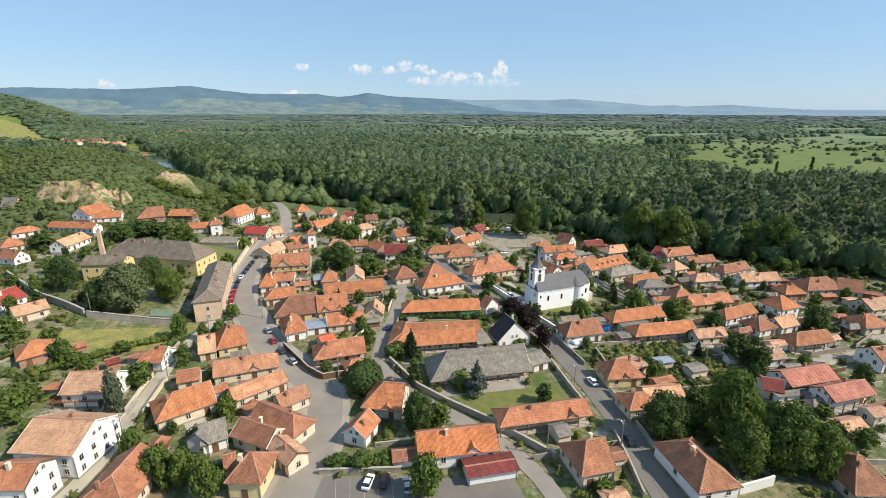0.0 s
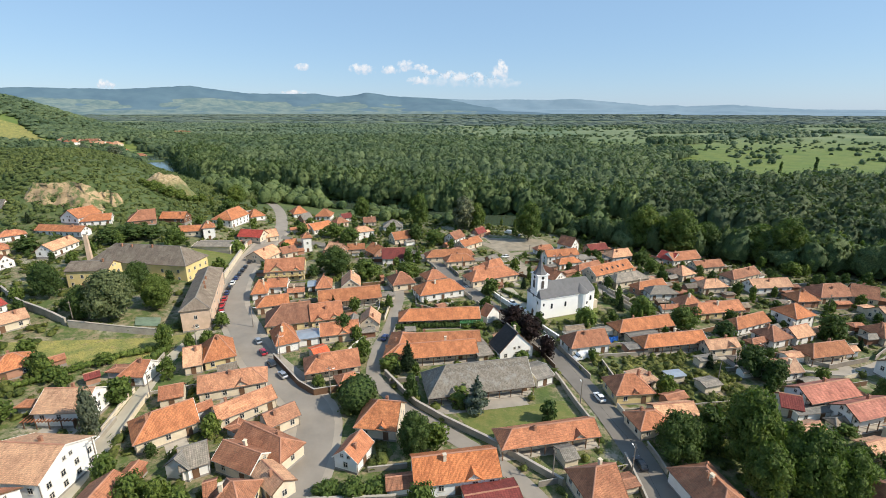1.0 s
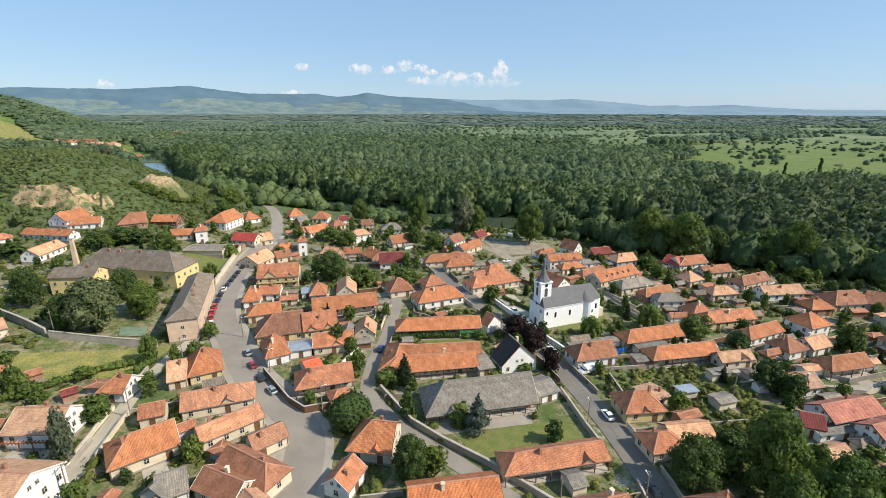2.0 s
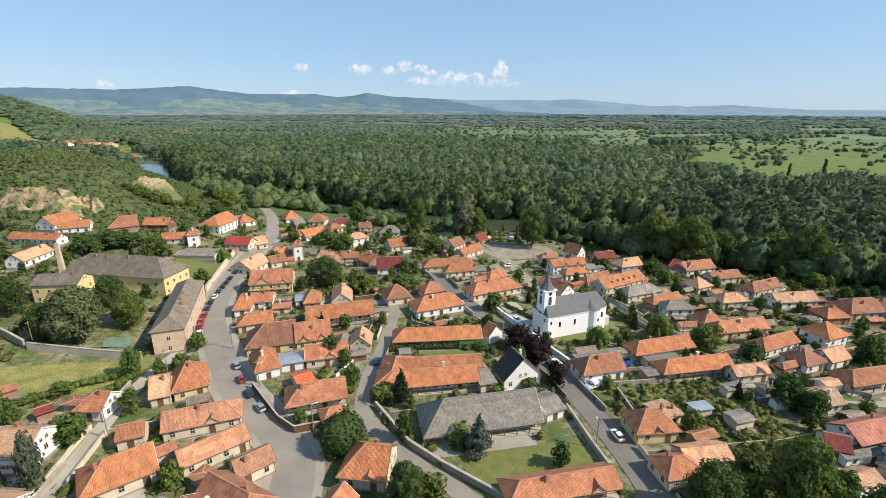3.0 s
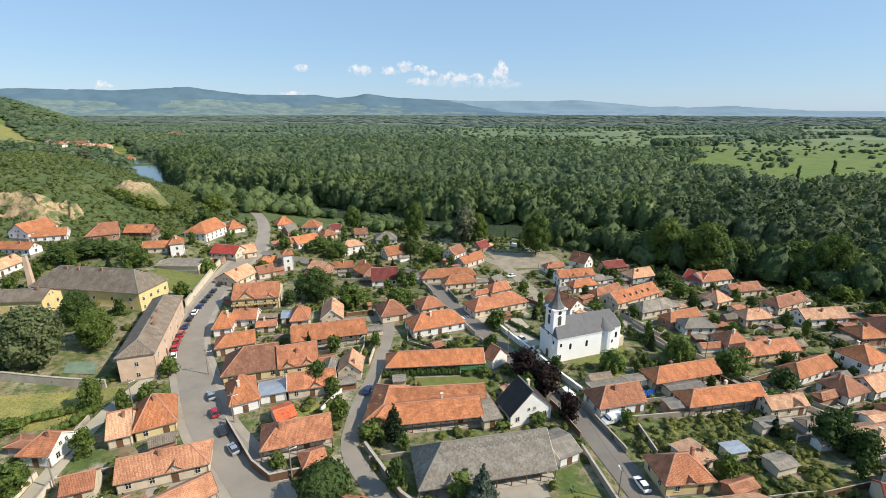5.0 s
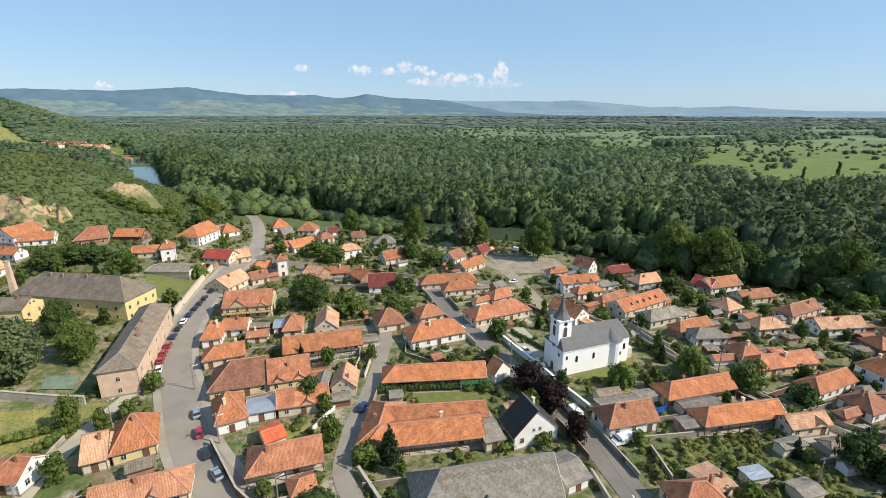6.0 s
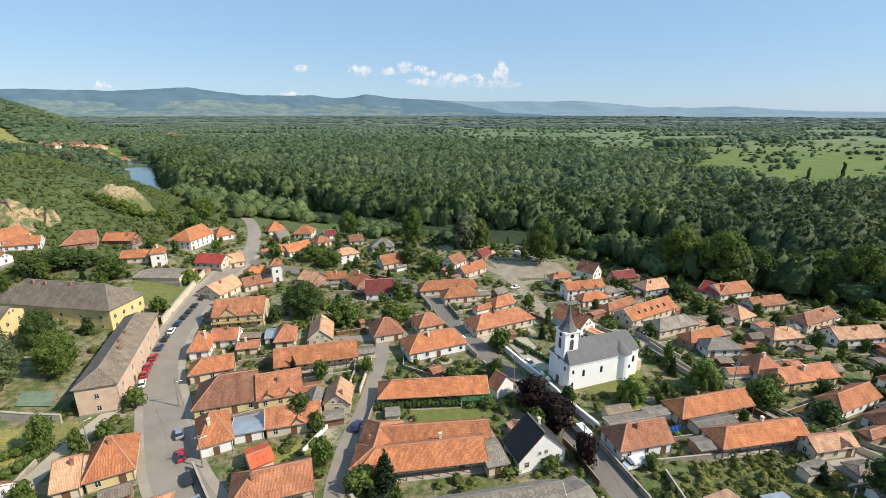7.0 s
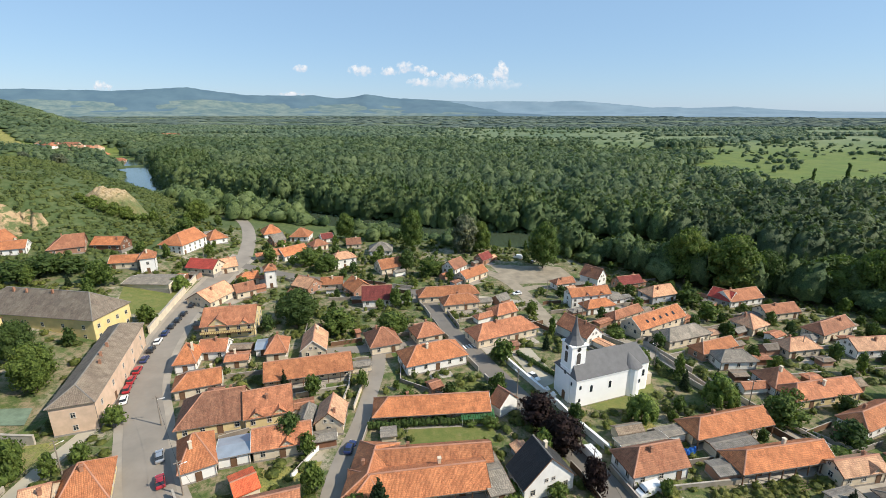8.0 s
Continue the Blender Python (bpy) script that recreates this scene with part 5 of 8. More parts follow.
    bmesh.ops.create_cone(bm, cap_ends=True, segments=20, radius1=0.55, radius2=0.55, depth=0.08, matrix=pose(0, 0, 0, 90, 0, 0))
    bm.to_mesh(face)
    bm.free()
    face.materials.append(RUBBER)
    for x, y, a in ((cx, ty0 - 0.02, 0), (tx0 - 0.02, cy, -math.pi / 2)):
        piece("clock_face", face, tower, (x, y, 14.75), a)
    win = arched("church_window", 0.75, 1.9, GLASS)
    small = arched("church_window", 0.6, 1.1, GLASS)
    for x in (4.5, 10.2):
        piece("window", win, church, (x, 0, 3.9))
    for z in (1.6, 5.2):
        piece("window", small, church, (1.2, 0, z))
    piece("window", win, church, (l + 6.2, 1.0, 4.2))
    piece("window", small, church, (l + 3.3, -0.92, 3.9), 0.35)
    for z in (5.4,):
        piece("window", small, church, (0, 2.0, z), -math.pi / 2)
    piece("window", small, tower, (tx0, cy, 7.4), -math.pi / 2)
    piece("door", arched("door", 1.3, 2.7, WOOD), tower, (tx0, cy, 0.1), -math.pi / 2)
    # lean-to porch on the far end
    piece("porch", box_mesh("porch", WALLS["cream"], (x2 + 1.4, x2 + 3.2, 2.2, 6.5, -1.5, 3.2)), church)


church_parts()



# ---- trees ----
def ball(level):
    """Directions and faces of a ball without its underside."""
    bm = bmesh.new()
    bmesh.ops.create_icosphere(bm, subdivisions=level, radius=1.0)
    v = np.array([q.co[:] for q in bm.verts])
    f = np.array([[q.index for q in p.verts] for p in bm.faces if p.calc_center_median().z > -0.45])
    bm.free()
    return v, f


BALLS = {k: ball(k) for k in (1, 2, 3)}


def billow(d, freq, seed):
    """Rounded lobes with narrow furrows between them."""
    return np.array([1 - 2.2 * abs(noise.noise(Vector(q) * freq + Vector((seed, seed * 0.7, 3.1)))) for q in d])


def crown_shape(rng, level, lobes, leaves, leaf, upright):
    """One unit crown: a lobed leafy mass with sprays of leaves standing off it."""
    d, f = BALLS[level]
    seed = float(rng.uniform(0, 90))
    r = 1 + lobes * (billow(d, 1.5, seed) - 0.4) + lobes * 0.55 * (billow(d, 3.6, seed + 7) - 0.4)
    if level > 2:
        r = r + lobes * 0.30 * (billow(d, 8.0, seed + 3) - 0.4)
    taper = 1 - upright * 0.35 * np.clip(d[:, 2], 0, 1)
    lean = rng.uniform(-0.12, 0.12, 2)
    v = np.stack([d[:, 0] * r * 0.46 * taper + lean[0] * d[:, 2], d[:, 1] * r * 0.46 * taper + lean[1] * d[:, 2], 0.50 + d[:, 2] * r * 0.46], -1)
    if leaves > 200:
        v[:, :2] *= 0.95
    if not leaves:
        return v, f, 0
    pick = rng.choice(np.where(d[:, 2] > -0.35)[0], leaves)
    c = v[pick] * np.array([1, 1, 1]) + rng.normal(size=(leaves, 3)) * leaf * 0.6 + d[pick] * leaf * rng.uniform(0.0, 0.8, (leaves, 1))
    nrm = d[pick] + rng.normal(size=(leaves, 3)) * 0.24
    nrm /= np.linalg.norm(nrm, axis=1, keepdims=True)
    t1 = np.cross(nrm, rng.normal(size=(leaves, 3)))
    t1 /= np.linalg.norm(t1, axis=1, keepdims=True)
    t2 = np.cross(nrm, t1)
    k = leaf * rng.uniform(0.6, 1.25, (leaves, 1))
    q = np.stack([c - t1 * k - t2 * k * 0.5, c + t1 * k - t2 * k * 0.5 + nrm * k * 0.25, c + t2 * k], 1).reshape(-1, 3)
    g = np.arange(len(q)).reshape(-1, 3)
    return np.concatenate([q, v]), np.concatenate([g, f + len(q)]), len(g)


def leaf_quads(rng, blobs, n, size, up=0.25):
    """Small leaf sprays over the outsides of clumps (rows of x, y, z, rx, ry, rz)."""
    blobs = np.asarray(blobs, float)
    wgt = (blobs[:, 3] * blobs[:, 5]) ** 1.0
    pick = rng.choice(len(blobs), n, p=wgt / wgt.sum())
    d = rng.normal(size=(n, 3))
    d[:, 2] += up
    d /= np.linalg.norm(d, axis=1, keepdims=True)
    c = blobs[pick, :3] + d * blobs[pick, 3:6] * rng.uniform(0.80, 1.12, (n, 1))
    nrm = d + rng.normal(size=(n, 3)) * 0.45
    nrm /= np.linalg.norm(nrm, axis=1, keepdims=True)
    t1 = np.cross(nrm, rng.normal(size=(n, 3)))
    t1 /= np.linalg.norm(t1, axis=1, keepdims=True)
    t2 = np.cross(nrm, t1)
    s = size * rng.uniform(0.55, 1.25, (n, 1))
    s2 = s * rng.uniform(0.5, 0.9, (n, 1))
    v = np.stack([c - t1 * s, c - t2 * s2 * 0.9 + nrm * s * 0.15, c + t1 * s, c + t2 * s2], 1)
    return v.reshape(-1, 3)


ICO = bmesh.new()
bmesh.ops.create_icosphere(ICO, subdivisions=1, radius=1.0)
ICO_V = np.array([v.co[:] for v in ICO.verts])
ICO_F = np.array([[v.index for v in f.verts] for f in ICO.faces])
ICO.free()
ICO = bmesh.new()
bmesh.ops.create_icosphere(ICO, subdivisions=2, radius=1.0)
DOME_V = np.array([v.co[:] for v in ICO.verts])
DOME_F = np.array([[v.index for v in f.verts] for f in ICO.faces if f.calc_center_median().z > -0.4])
ICO.free()


def lumps(rng, blobs, k, fine):
    """Leafy masses with an uneven skin, open below."""
    bv, bf = (DOME_V, DOME_F) if fine else (ICO_V, ICO_F)
    v, f = [], []
    for b in blobs:
        f.append(bf + len(bv) * len(v))
        v.append(bv * rng.uniform(0.66, 1.22, (len(bv), 1)) * np.asarray(b[3:6]) * k + np.asarray(b[:3]))
    return np.concatenate(v), np.concatenate(f)


def crown_mesh(name, rng, blobs, n, size, material, up=0.25, core=0.8):
    q = leaf_quads(rng, blobs, n, size, up)
    f = np.arange(len(q)).reshape(-1, 4)
    tris = np.concatenate([f[:, [0, 1, 2]], f[:, [0, 2, 3]]])
    cv, cf = lumps(rng, blobs, core, 12 < len(blobs) < 30)
    smooth = np.arange(len(tris) + len(cf)) >= len(tris)
    return raw_mesh(name, np.concatenate([q, cv]), np.concatenate([tris, cf + len(q)]), material, smooth)


def trunk_mesh(rng, height, radius, limbs=4, spread=1.0):
    """A tapered trunk with a few limbs."""
    v, f = [], []

    def limb(p, q, r0, r1):
        p, q = Vector(p), Vector(q)
        d = (q - p).normalized()
        a = d.orthogonal().normalized()
        b2 = d.cross(a)
        b = len(v)
        for o, r in ((p, r0), (p.lerp(q, 0.5) + a * r0 * 0.3, (r0 + r1) / 2), (q, r1)):
            for k in range(6):
                t = k * math.pi / 3
                v.append(tuple(o + a * math.cos(t) * r + b2 * math.sin(t) * r))
        for j in range(2):
            for k in range(6):
                f.append((b + j * 6 + k, b + j * 6 + (k + 1) % 6, b + j * 6 + 6 + (k + 1) % 6, b + j * 6 + 6 + k))

    limb((0, 0, -0.8), (0, 0, height), radius * 1.25, radius * 0.6)
    for k in range(limbs):
        t = k * 2.4 + rng.uniform(0, 0.6)
        s = height * rng.uniform(0.55, 0.95)
        limb((0, 0, s), (math.cos(t) * spread, math.sin(t) * spread, s + height * 0.55), radius * 0.5, radius * 0.15)
    return mesh_of("trunk", v, f, BARK)


def blob_crown(rng, n, spread, low, high, size):
    """Clumps that fill a rounded, uneven crown of unit radius 'spread'."""
    out = []
    for k in range(n):
        t = k * 2.39996 + rng.uniform(-0.3, 0.3)
        s = (k + 0.5) / n
        z = low + (high - low) * s
        r = spread * math.sqrt(max(0.02, 1 - (2 * s - 0.85) ** 2 * 0.85)) * rng.uniform(0.45, 0.75)
        q = size * rng.uniform(0.75, 1.2)
        out.append((math.cos(t) * r, math.sin(t) * r, z, q, q, q * 0.85))
    out.append((0, 0, (low + high) / 2, spread * 0.6, spread * 0.6, (high - low) * 0.42))
    return out


def tree_kind(kind, seed, leaves=1500):
    """Unit trees, 1 m high; scaled by their height."""
    rng = np.random.default_rng(seed)
    if kind == "fir":
        blobs = []
        for k in range(11):
            s = k / 11
            r = 0.25 * (1 - s) + 0.02
            for j in range(5 if k < 8 else 2):
                t = j * 2 * math.pi / (5 if k < 8 else 2) + k * 0.7
                blobs.append((math.cos(t) * r * 0.62, math.sin(t) * r * 0.62, 0.10 + s * 0.84, r * 0.55, r * 0.55, 0.055))
        return trunk_mesh(rng, 0.5, 0.018, 0), crown_mesh("crown", rng, blobs, 1500, 0.028, LEAF_FIR, 0.1, 0.7)
    if kind == "poplar":
        blobs = [(rng.uniform(-0.03, 0.03), rng.uniform(-0.03, 0.03), 0.16 + 0.075 * k, 0.10 - 0.004 * max(0, k - 5), 0.10 - 0.004 * max(0, k - 5), 0.08) for k in range(11)]
        return trunk_mesh(rng, 0.3, 0.02, 0), crown_mesh("crown", rng, blobs, 900, 0.03, LEAF_DARK)
    if kind == "clipped":
        v, f, flat = crown_shape(rng, 3, 0.10, 1500, 0.035, 0.0)
        v[:, :2] *= 1.18
        return trunk_mesh(rng, 0.3, 0.02, 2, 0.1), raw_mesh("crown", v, f, LEAF_DARK, np.arange(len(f)) >= flat)
    if kind == "bush":
        blobs = blob_crown(rng, 7, 0.42, 0.25, 0.72, 0.27)
        return trunk_mesh(rng, 0.3, 0.02, 2, 0.1), crown_mesh("crown", rng, blobs, 450, 0.065, LEAF)
    if kind == "willow":
        blobs = blob_crown(rng, 9, 0.40, 0.30, 0.80, 0.20)
        blobs += [(math.cos(k * 0.7) * 0.38, math.sin(k * 0.7) * 0.38, 0.34, 0.10, 0.10, 0.24) for k in range(9)]
        return trunk_mesh(rng, 0.4, 0.03, 3, 0.2), crown_mesh("crown", rng, blobs, 1500, 0.035, LEAF_WILLOW)
    material = {"broad": LEAF, "grey": LEAF_GREY, "dark": LEAF_DARK, "plum": LEAF_PLUM, "silver": LEAF_PALE, "blue_fir": LEAF_BLUE}[kind]
    if kind == "blue_fir":
        blobs = [(math.cos(k * 2.4) * 0.16 * (1 - k / 16), math.sin(k * 2.4) * 0.16 * (1 - k / 16), 0.10 + k * 0.055, 0.17 * (1.08 - k / 16), 0.17 * (1.08 - k / 16), 0.06) for k in range(16)]
        return trunk_mesh(rng, 0.5, 0.018, 0), crown_mesh("crown", rng, blobs, 1400, 0.032, material, 0.1, 0.7)
    blobs = blob_crown(rng, 10 if leaves < 700 else (15 if leaves < 2000 else 28), 0.44, 0.18, 0.86, 0.20 if leaves < 2000 else 0.165)
    return trunk_mesh(rng, 0.38, 0.026, 5, 0.22), crown_mesh("crown", rng, blobs, leaves, 0.040 * (1900 / leaves) ** 0.45, material, core=0.66)


TREES = {}
TREE_WORDS = {"broad": ("leafy green broadleaf tree in a garden", "tree"), "dark": ("dense dark green broadleaf tree", "tree"), "fir": ("dark green conical fir tree", "tree"),
              "blue_fir": ("blue-grey conical spruce on a lawn", "tree"), "poplar": ("slim upright dark poplar in the meadow", "tree"), "bush": ("rounded green garden bush", "bush"), "clipped": ("dense dome-shaped dark green tree beside the street", "tree"),
              "willow": ("drooping light green willow", "tree"), "plum": ("dark purple-leaved plum tree beside the street", "tree"), "silver": ("pale silver-leaved tree on the river bank", "tree"), "grey": ("broad grey-green tree in the school yard", "tree")}
_count = [0]


def tree(kind, x, y, h, r):
    """A tree of height h whose crown is about r in radius."""
    _count[0] += 1
    small = h < 8 and kind in ("broad", "dark")
    size = 0 if small else (2 if h > 11 and kind in ("broad", "dark", "grey") else 1)
    key = (kind, _count[0] % 3, size)
    if key not in TREES:
        TREES[key] = tree_kind(kind, 7 + 13 * len(TREES), (520, 1300, 5600)[size])
    tr, cr = TREES[key]
    ob = holder("bush" if kind == "bush" else "tree", x, y, gz(x, y) - 0.05, (x * 37 + y * 53) % 360, *TREE_WORDS[kind], "trees and bushes of the town")
    unit = {"fir": 0.27, "blue_fir": 0.27, "poplar": 0.13, "bush": 0.6, "willow": 0.52}.get(kind, 0.55)
    k = r / (unit * h)
    ob.scale = (h * k, h * k, h)
    piece("trunk", tr, ob)
    piece("crown", cr, ob)
    return ob


tree("dark", -140.7, 160.8, 14.3, 5.7)
tree("grey", -109.0, 147.7, 18.5, 10.2)
tree("dark", -118.0, 146.9, 12.0, 5.8)
tree("broad", -103.4, 161.6, 11.2, 5.7)
tree("dark", -115.1, 170.9, 12.8, 5.6)
tree("broad", 62.8, 87.6, 19.0, 7.2)
tree("broad", 69.0, 79.3, 16.4, 6.8)
tree("dark", 49.0, 89.3, 12.5, 6.2)
tree("dark", 60.4, 97.6, 7.8, 4.3)
tree("broad", 66.2, 97.0, 6.0, 3.4)
tree("broad", 57.3, 92.3, 7.0, 3.6)
tree("broad", 60.6, 79.0, 13.6, 5.3)
tree("broad", 75.6, 78.0, 12.6, 5.2)
tree("broad", -3.6, 71.4, 9.7, 3.8)
tree("dark", -6.1, 89.9, 11.1, 4.5)
tree("broad", -1.6, 92.0, 6.5, 3.7)
tree("clipped", -21.0, 105.8, 8.4, 4.7)
tree("dark", -7.9, 108.8, 7.6, 2.6)
tree("blue_fir", 8.1, 105.3, 9.9, 3.1)
tree("dark", 24.9, 101.9, 5.7, 2.7)
tree("fir", -10.2, 124.1, 10.0, 2.5)
tree("bush", -32.6, 114.2, 3.9, 2.4)
tree("broad", -51.4, 94.5, 6.0, 3.0)
tree("broad", -79.6, 106.3, 7.3, 4.1)
tree("silver", -77.4, 93.9, 12.4, 2.7)
tree("broad", -55.8, 74.5, 8.0, 3.6)
tree("broad", -44.1, 70.0, 9.4, 3.2)
tree("broad", -50.1, 73.2, 8.5, 3.3)
tree("broad", -83.5, 132.5, 8.7, 3.2)
tree("willow", 48.3, 153.1, 8.0, 4.0)
tree("willow", 69.9, 158.7, 9.9, 4.7)
tree("plum", 23.4, 151.4, 7.8, 5.8)
tree("plum", 26.6, 142.6, 8.8, 5.4)
tree("plum", 30.3, 131.1, 7.9, 3.1)
tree("bush", 23.2, 129.1, 4.2, 2.6)
tree("dark", 85.6, 123.1, 9.6, 4.7)
tree("dark", 89.8, 119.2, 8.1, 4.1)
tree("dark", 125.2, 144.8, 9.4, 4.8)
tree("dark", -48.5, 203.1, 13.4, 8.7)
tree("broad", -33.3, 195.8, 9.4, 6.6)
tree("broad", -16.6, 195.1, 8.4, 5.5)
tree("bush", -20.1, 164.1, 6.7, 2.1)
tree("fir", -40.2, 163.6, 6.6, 1.2)
tree("dark", -31.9, 142.4, 8.6, 3.1)
tree("broad", -27.5, 139.9, 5.7, 2.4)
tree("broad", -101.5, 159.7, 13.0, 7.1)
tree("dark", -155.9, 231.0, 8.2, 9.0)
tree("broad", -130.4, 224.5, 10.2, 6.1)
tree("dark", -147.1, 232.5, 7.1, 6.3)
tree("dark", -161.8, 223.5, 9.0, 6.5)
tree("bush", -73.6, 147.6, 6.3, 3.4)
tree("bush", -99.9, 200.6, 5.1, 3.4)
tree("willow", -103.4, 229.6, 7.1, 4.0)
tree("broad", -58.1, 325.9, 16.2, 7.4)
tree("broad", -17.1, 308.0, 24.2, 8.9)
tree("silver", 12.0, 307.3, 21.6, 9.5)
tree("broad", 20.9, 307.8, 17.8, 7.6)
tree("broad", 50.5, 281.8, 24.1, 10.3)
tree("broad", 113.1, 263.8, 27.2, 11.9)
tree("broad", 125.2, 248.3, 26.8, 14.8)
tree("dark", 140.1, 248.4, 20.6, 9.9)
tree("broad", 160.3, 237.0, 20.7, 14.0)
tree("broad", 166.9, 226.2, 25.2, 11.0)
tree("broad", 95.6, 212.3, 7.7, 5.1)
tree("dark", 99.9, 232.5, 7.3, 5.7)
tree("dark", 34.9, 75.0, 4.1, 0.9)
tree("broad", 30.8, 72.8, 3.3, 2.7)
tree("bush", 30.0, 73.4, 2.7, 1.8)
tree("bush", -21.7, 79.0, 3.5, 2.9)
tree("bush", -17.0, 78.7, 3.9, 3.2)
tree("bush", -12.5, 79.7, 3.4, 3.0)
tree("broad", -101.8, 96.4, 5.5, 5.5)
tree("broad", -99.1, 89.5, 8.8, 5.1)
tree("dark", -106.8, 115.0, 7.0, 3.2)
tree("bush", -101.0, 113.3, 5.2, 3.9)
tree("bush", -89.7, 85.0, 5.8, 3.1)
tree("bush", -94.6, 122.4, 4.6, 3.3)
tree("broad", -128.1, 123.5, 7.3, 5.0)
tree("dark", -193.2, 213.1, 7.0, 6.8)
tree("broad", -115.8, 122.5, 5.5, 3.3)
tree("broad", 157.9, 209.2, 7.0, 5.3)
tree("broad", 15.0, 162.6, 6.6, 2.9)
tree("bush", -8.2, 160.7, 3.3, 2.3)
tree("bush", 12.3, 150.1, 3.1, 2.6)
tree("bush", 0.5, 151.9, 2.0, 2.7)
tree("bush", 7.1, 151.4, 2.0, 2.9)
tree("bush", -8.8, 151.7, 2.0, 2.7)
tree("bush", 57.1, 195.6, 4.0, 4.1)
tree("broad", 18.4, 179.7, 7.3, 4.1)
tree("broad", -17.7, 223.0, 8.1, 3.3)
tree("broad", -84.6, 276.1, 7.3, 4.2)
tree("broad", -83.9, 290.5, 7.7, 4.4)
tree("broad", -66.5, 275.9, 8.7, 7.8)
tree("broad", -55.3, 269.7, 8.5, 6.8)
tree("broad", -6.2, 266.7, 9.9, 6.7)
tree("dark", -17.6, 274.3, 11.6, 5.0)
tree("broad", -82.1, 236.8, 6.2, 3.3)
tree("broad", 66.1, 172.0, 7.9, 1.9)
tree("fir", 65.0, 166.5, 6.8, 1.4)
tree("dark", 92.6, 181.9, 5.6, 2.5)
tree("broad", 88.7, 159.7, 4.9, 3.6)
tree("broad", 80.4, 151.8, 8.4, 5.3)
tree("dark", 91.0, 145.3, 6.6, 4.4)
tree("bush", 85.4, 139.9, 3.6, 4.2)
tree("bush", 4.2, 109.6, 5.1, 4.5)
tree("bush", -14.8, 124.0, 4.7, 4.2)
tree("bush", 14.4, 130.1, 2.9, 4.4)
tree("broad", 126.7, 124.4, 7.5, 3.4)
tree("dark", 110.9, 109.7, 8.5, 3.0)
tree("broad", 93.5, 87.6, 4.5, 3.1)
tree("bush", 92.5, 98.6, 3.2, 3.5)
tree("bush", 90.2, 91.3, 3.8, 3.3)
tree("broad", -143.0, 322.9, 14.4, 7.9)
tree("dark", -145.9, 361.8, 11.4, 6.8)
tree("broad", -137.2, 388.7, 9.9, 6.5)
tree("broad", -136.0, 296.3, 9.2, 6.0)
tree("broad", 57.7, 113.0, 6.2, 3.2)
tree("fir", 76.6, 127.3, 5.5, 1.4)
tree("poplar", 374, 535, 22, 2.0)
tree("poplar", 462, 598, 21, 2.6)


# ---- woods ----
def wood(name, pts, heights, widths, seed, material, label, level=2, leaves=40, leaf=0.08, lobes=0.30, upright=0.5, category="woodland", sink=0.1):
    """Many trees in one sheet of crowns: a few templates, turned and scaled, joined in arrays."""
    rng = np.random.default_rng(seed)
    templates = [crown_shape(rng, level, lobes * rng.uniform(0.8, 1.2), leaves, leaf, upright * rng.uniform(0.3, 1.5)) for k in range(10)]
    pts = np.asarray(pts)
    z = ground_z(pts[:, 0], pts[:, 1])
    vs, fs, sm, base = [], [], [], 0
    which = rng.integers(0, 10, len(pts))
    turn = rng.uniform(0, 2 * math.pi, len(pts))
    for k in range(10):
        sel = np.where(which == k)[0]
        if not len(sel):
            continue
        tv, tf, flat = templates[k]
        c, s = np.cos(turn[sel])[:, None], np.sin(turn[sel])[:, None]
        w, h = widths[sel][:, None], heights[sel][:, None]
        x = (tv[None, :, 0] * c - tv[None, :, 1] * s) * w + pts[sel, 0][:, None]
        y = (tv[None, :, 0] * s + tv[None, :, 1] * c) * w + pts[sel, 1][:, None]
        zz = tv[None, :, 2] * h + z[sel][:, None] - sink * h
        vs.append(np.stack([x, y, zz], -1).reshape(-1, 3))
        fs.append((tf[None] + (np.arange(len(sel)) * len(tv))[:, None, None] + base).reshape(-1, 3))
        sm.append(np.tile(np.arange(len(tf)) >= flat, len(sel)))
        base += len(sel) * len(tv)
    ob = new(name, raw_mesh(name, np.concatenate(vs), np.concatenate(fs), material, np.concatenate(sm)))
    return tagged(ob, label, category, kind="stuff")


def scatter(rng, x0, x1, y0, y1, gap, keep):
    """Places on an uneven grid that keep() accepts."""
    gx, gy = np.meshgrid(np.arange(x0, x1, gap), np.arange(y0, y1, gap))
    p = np.stack([gx.ravel(), gy.ravel()], -1) + rng.uniform(-0.45, 0.45, (gx.size, 2)) * gap
    return p[keep(p[:, 0], p[:, 1])]


def seen_wedge(x, y, slack=60):
    return np.abs(x) < 0.97 * (y + 20) + slack


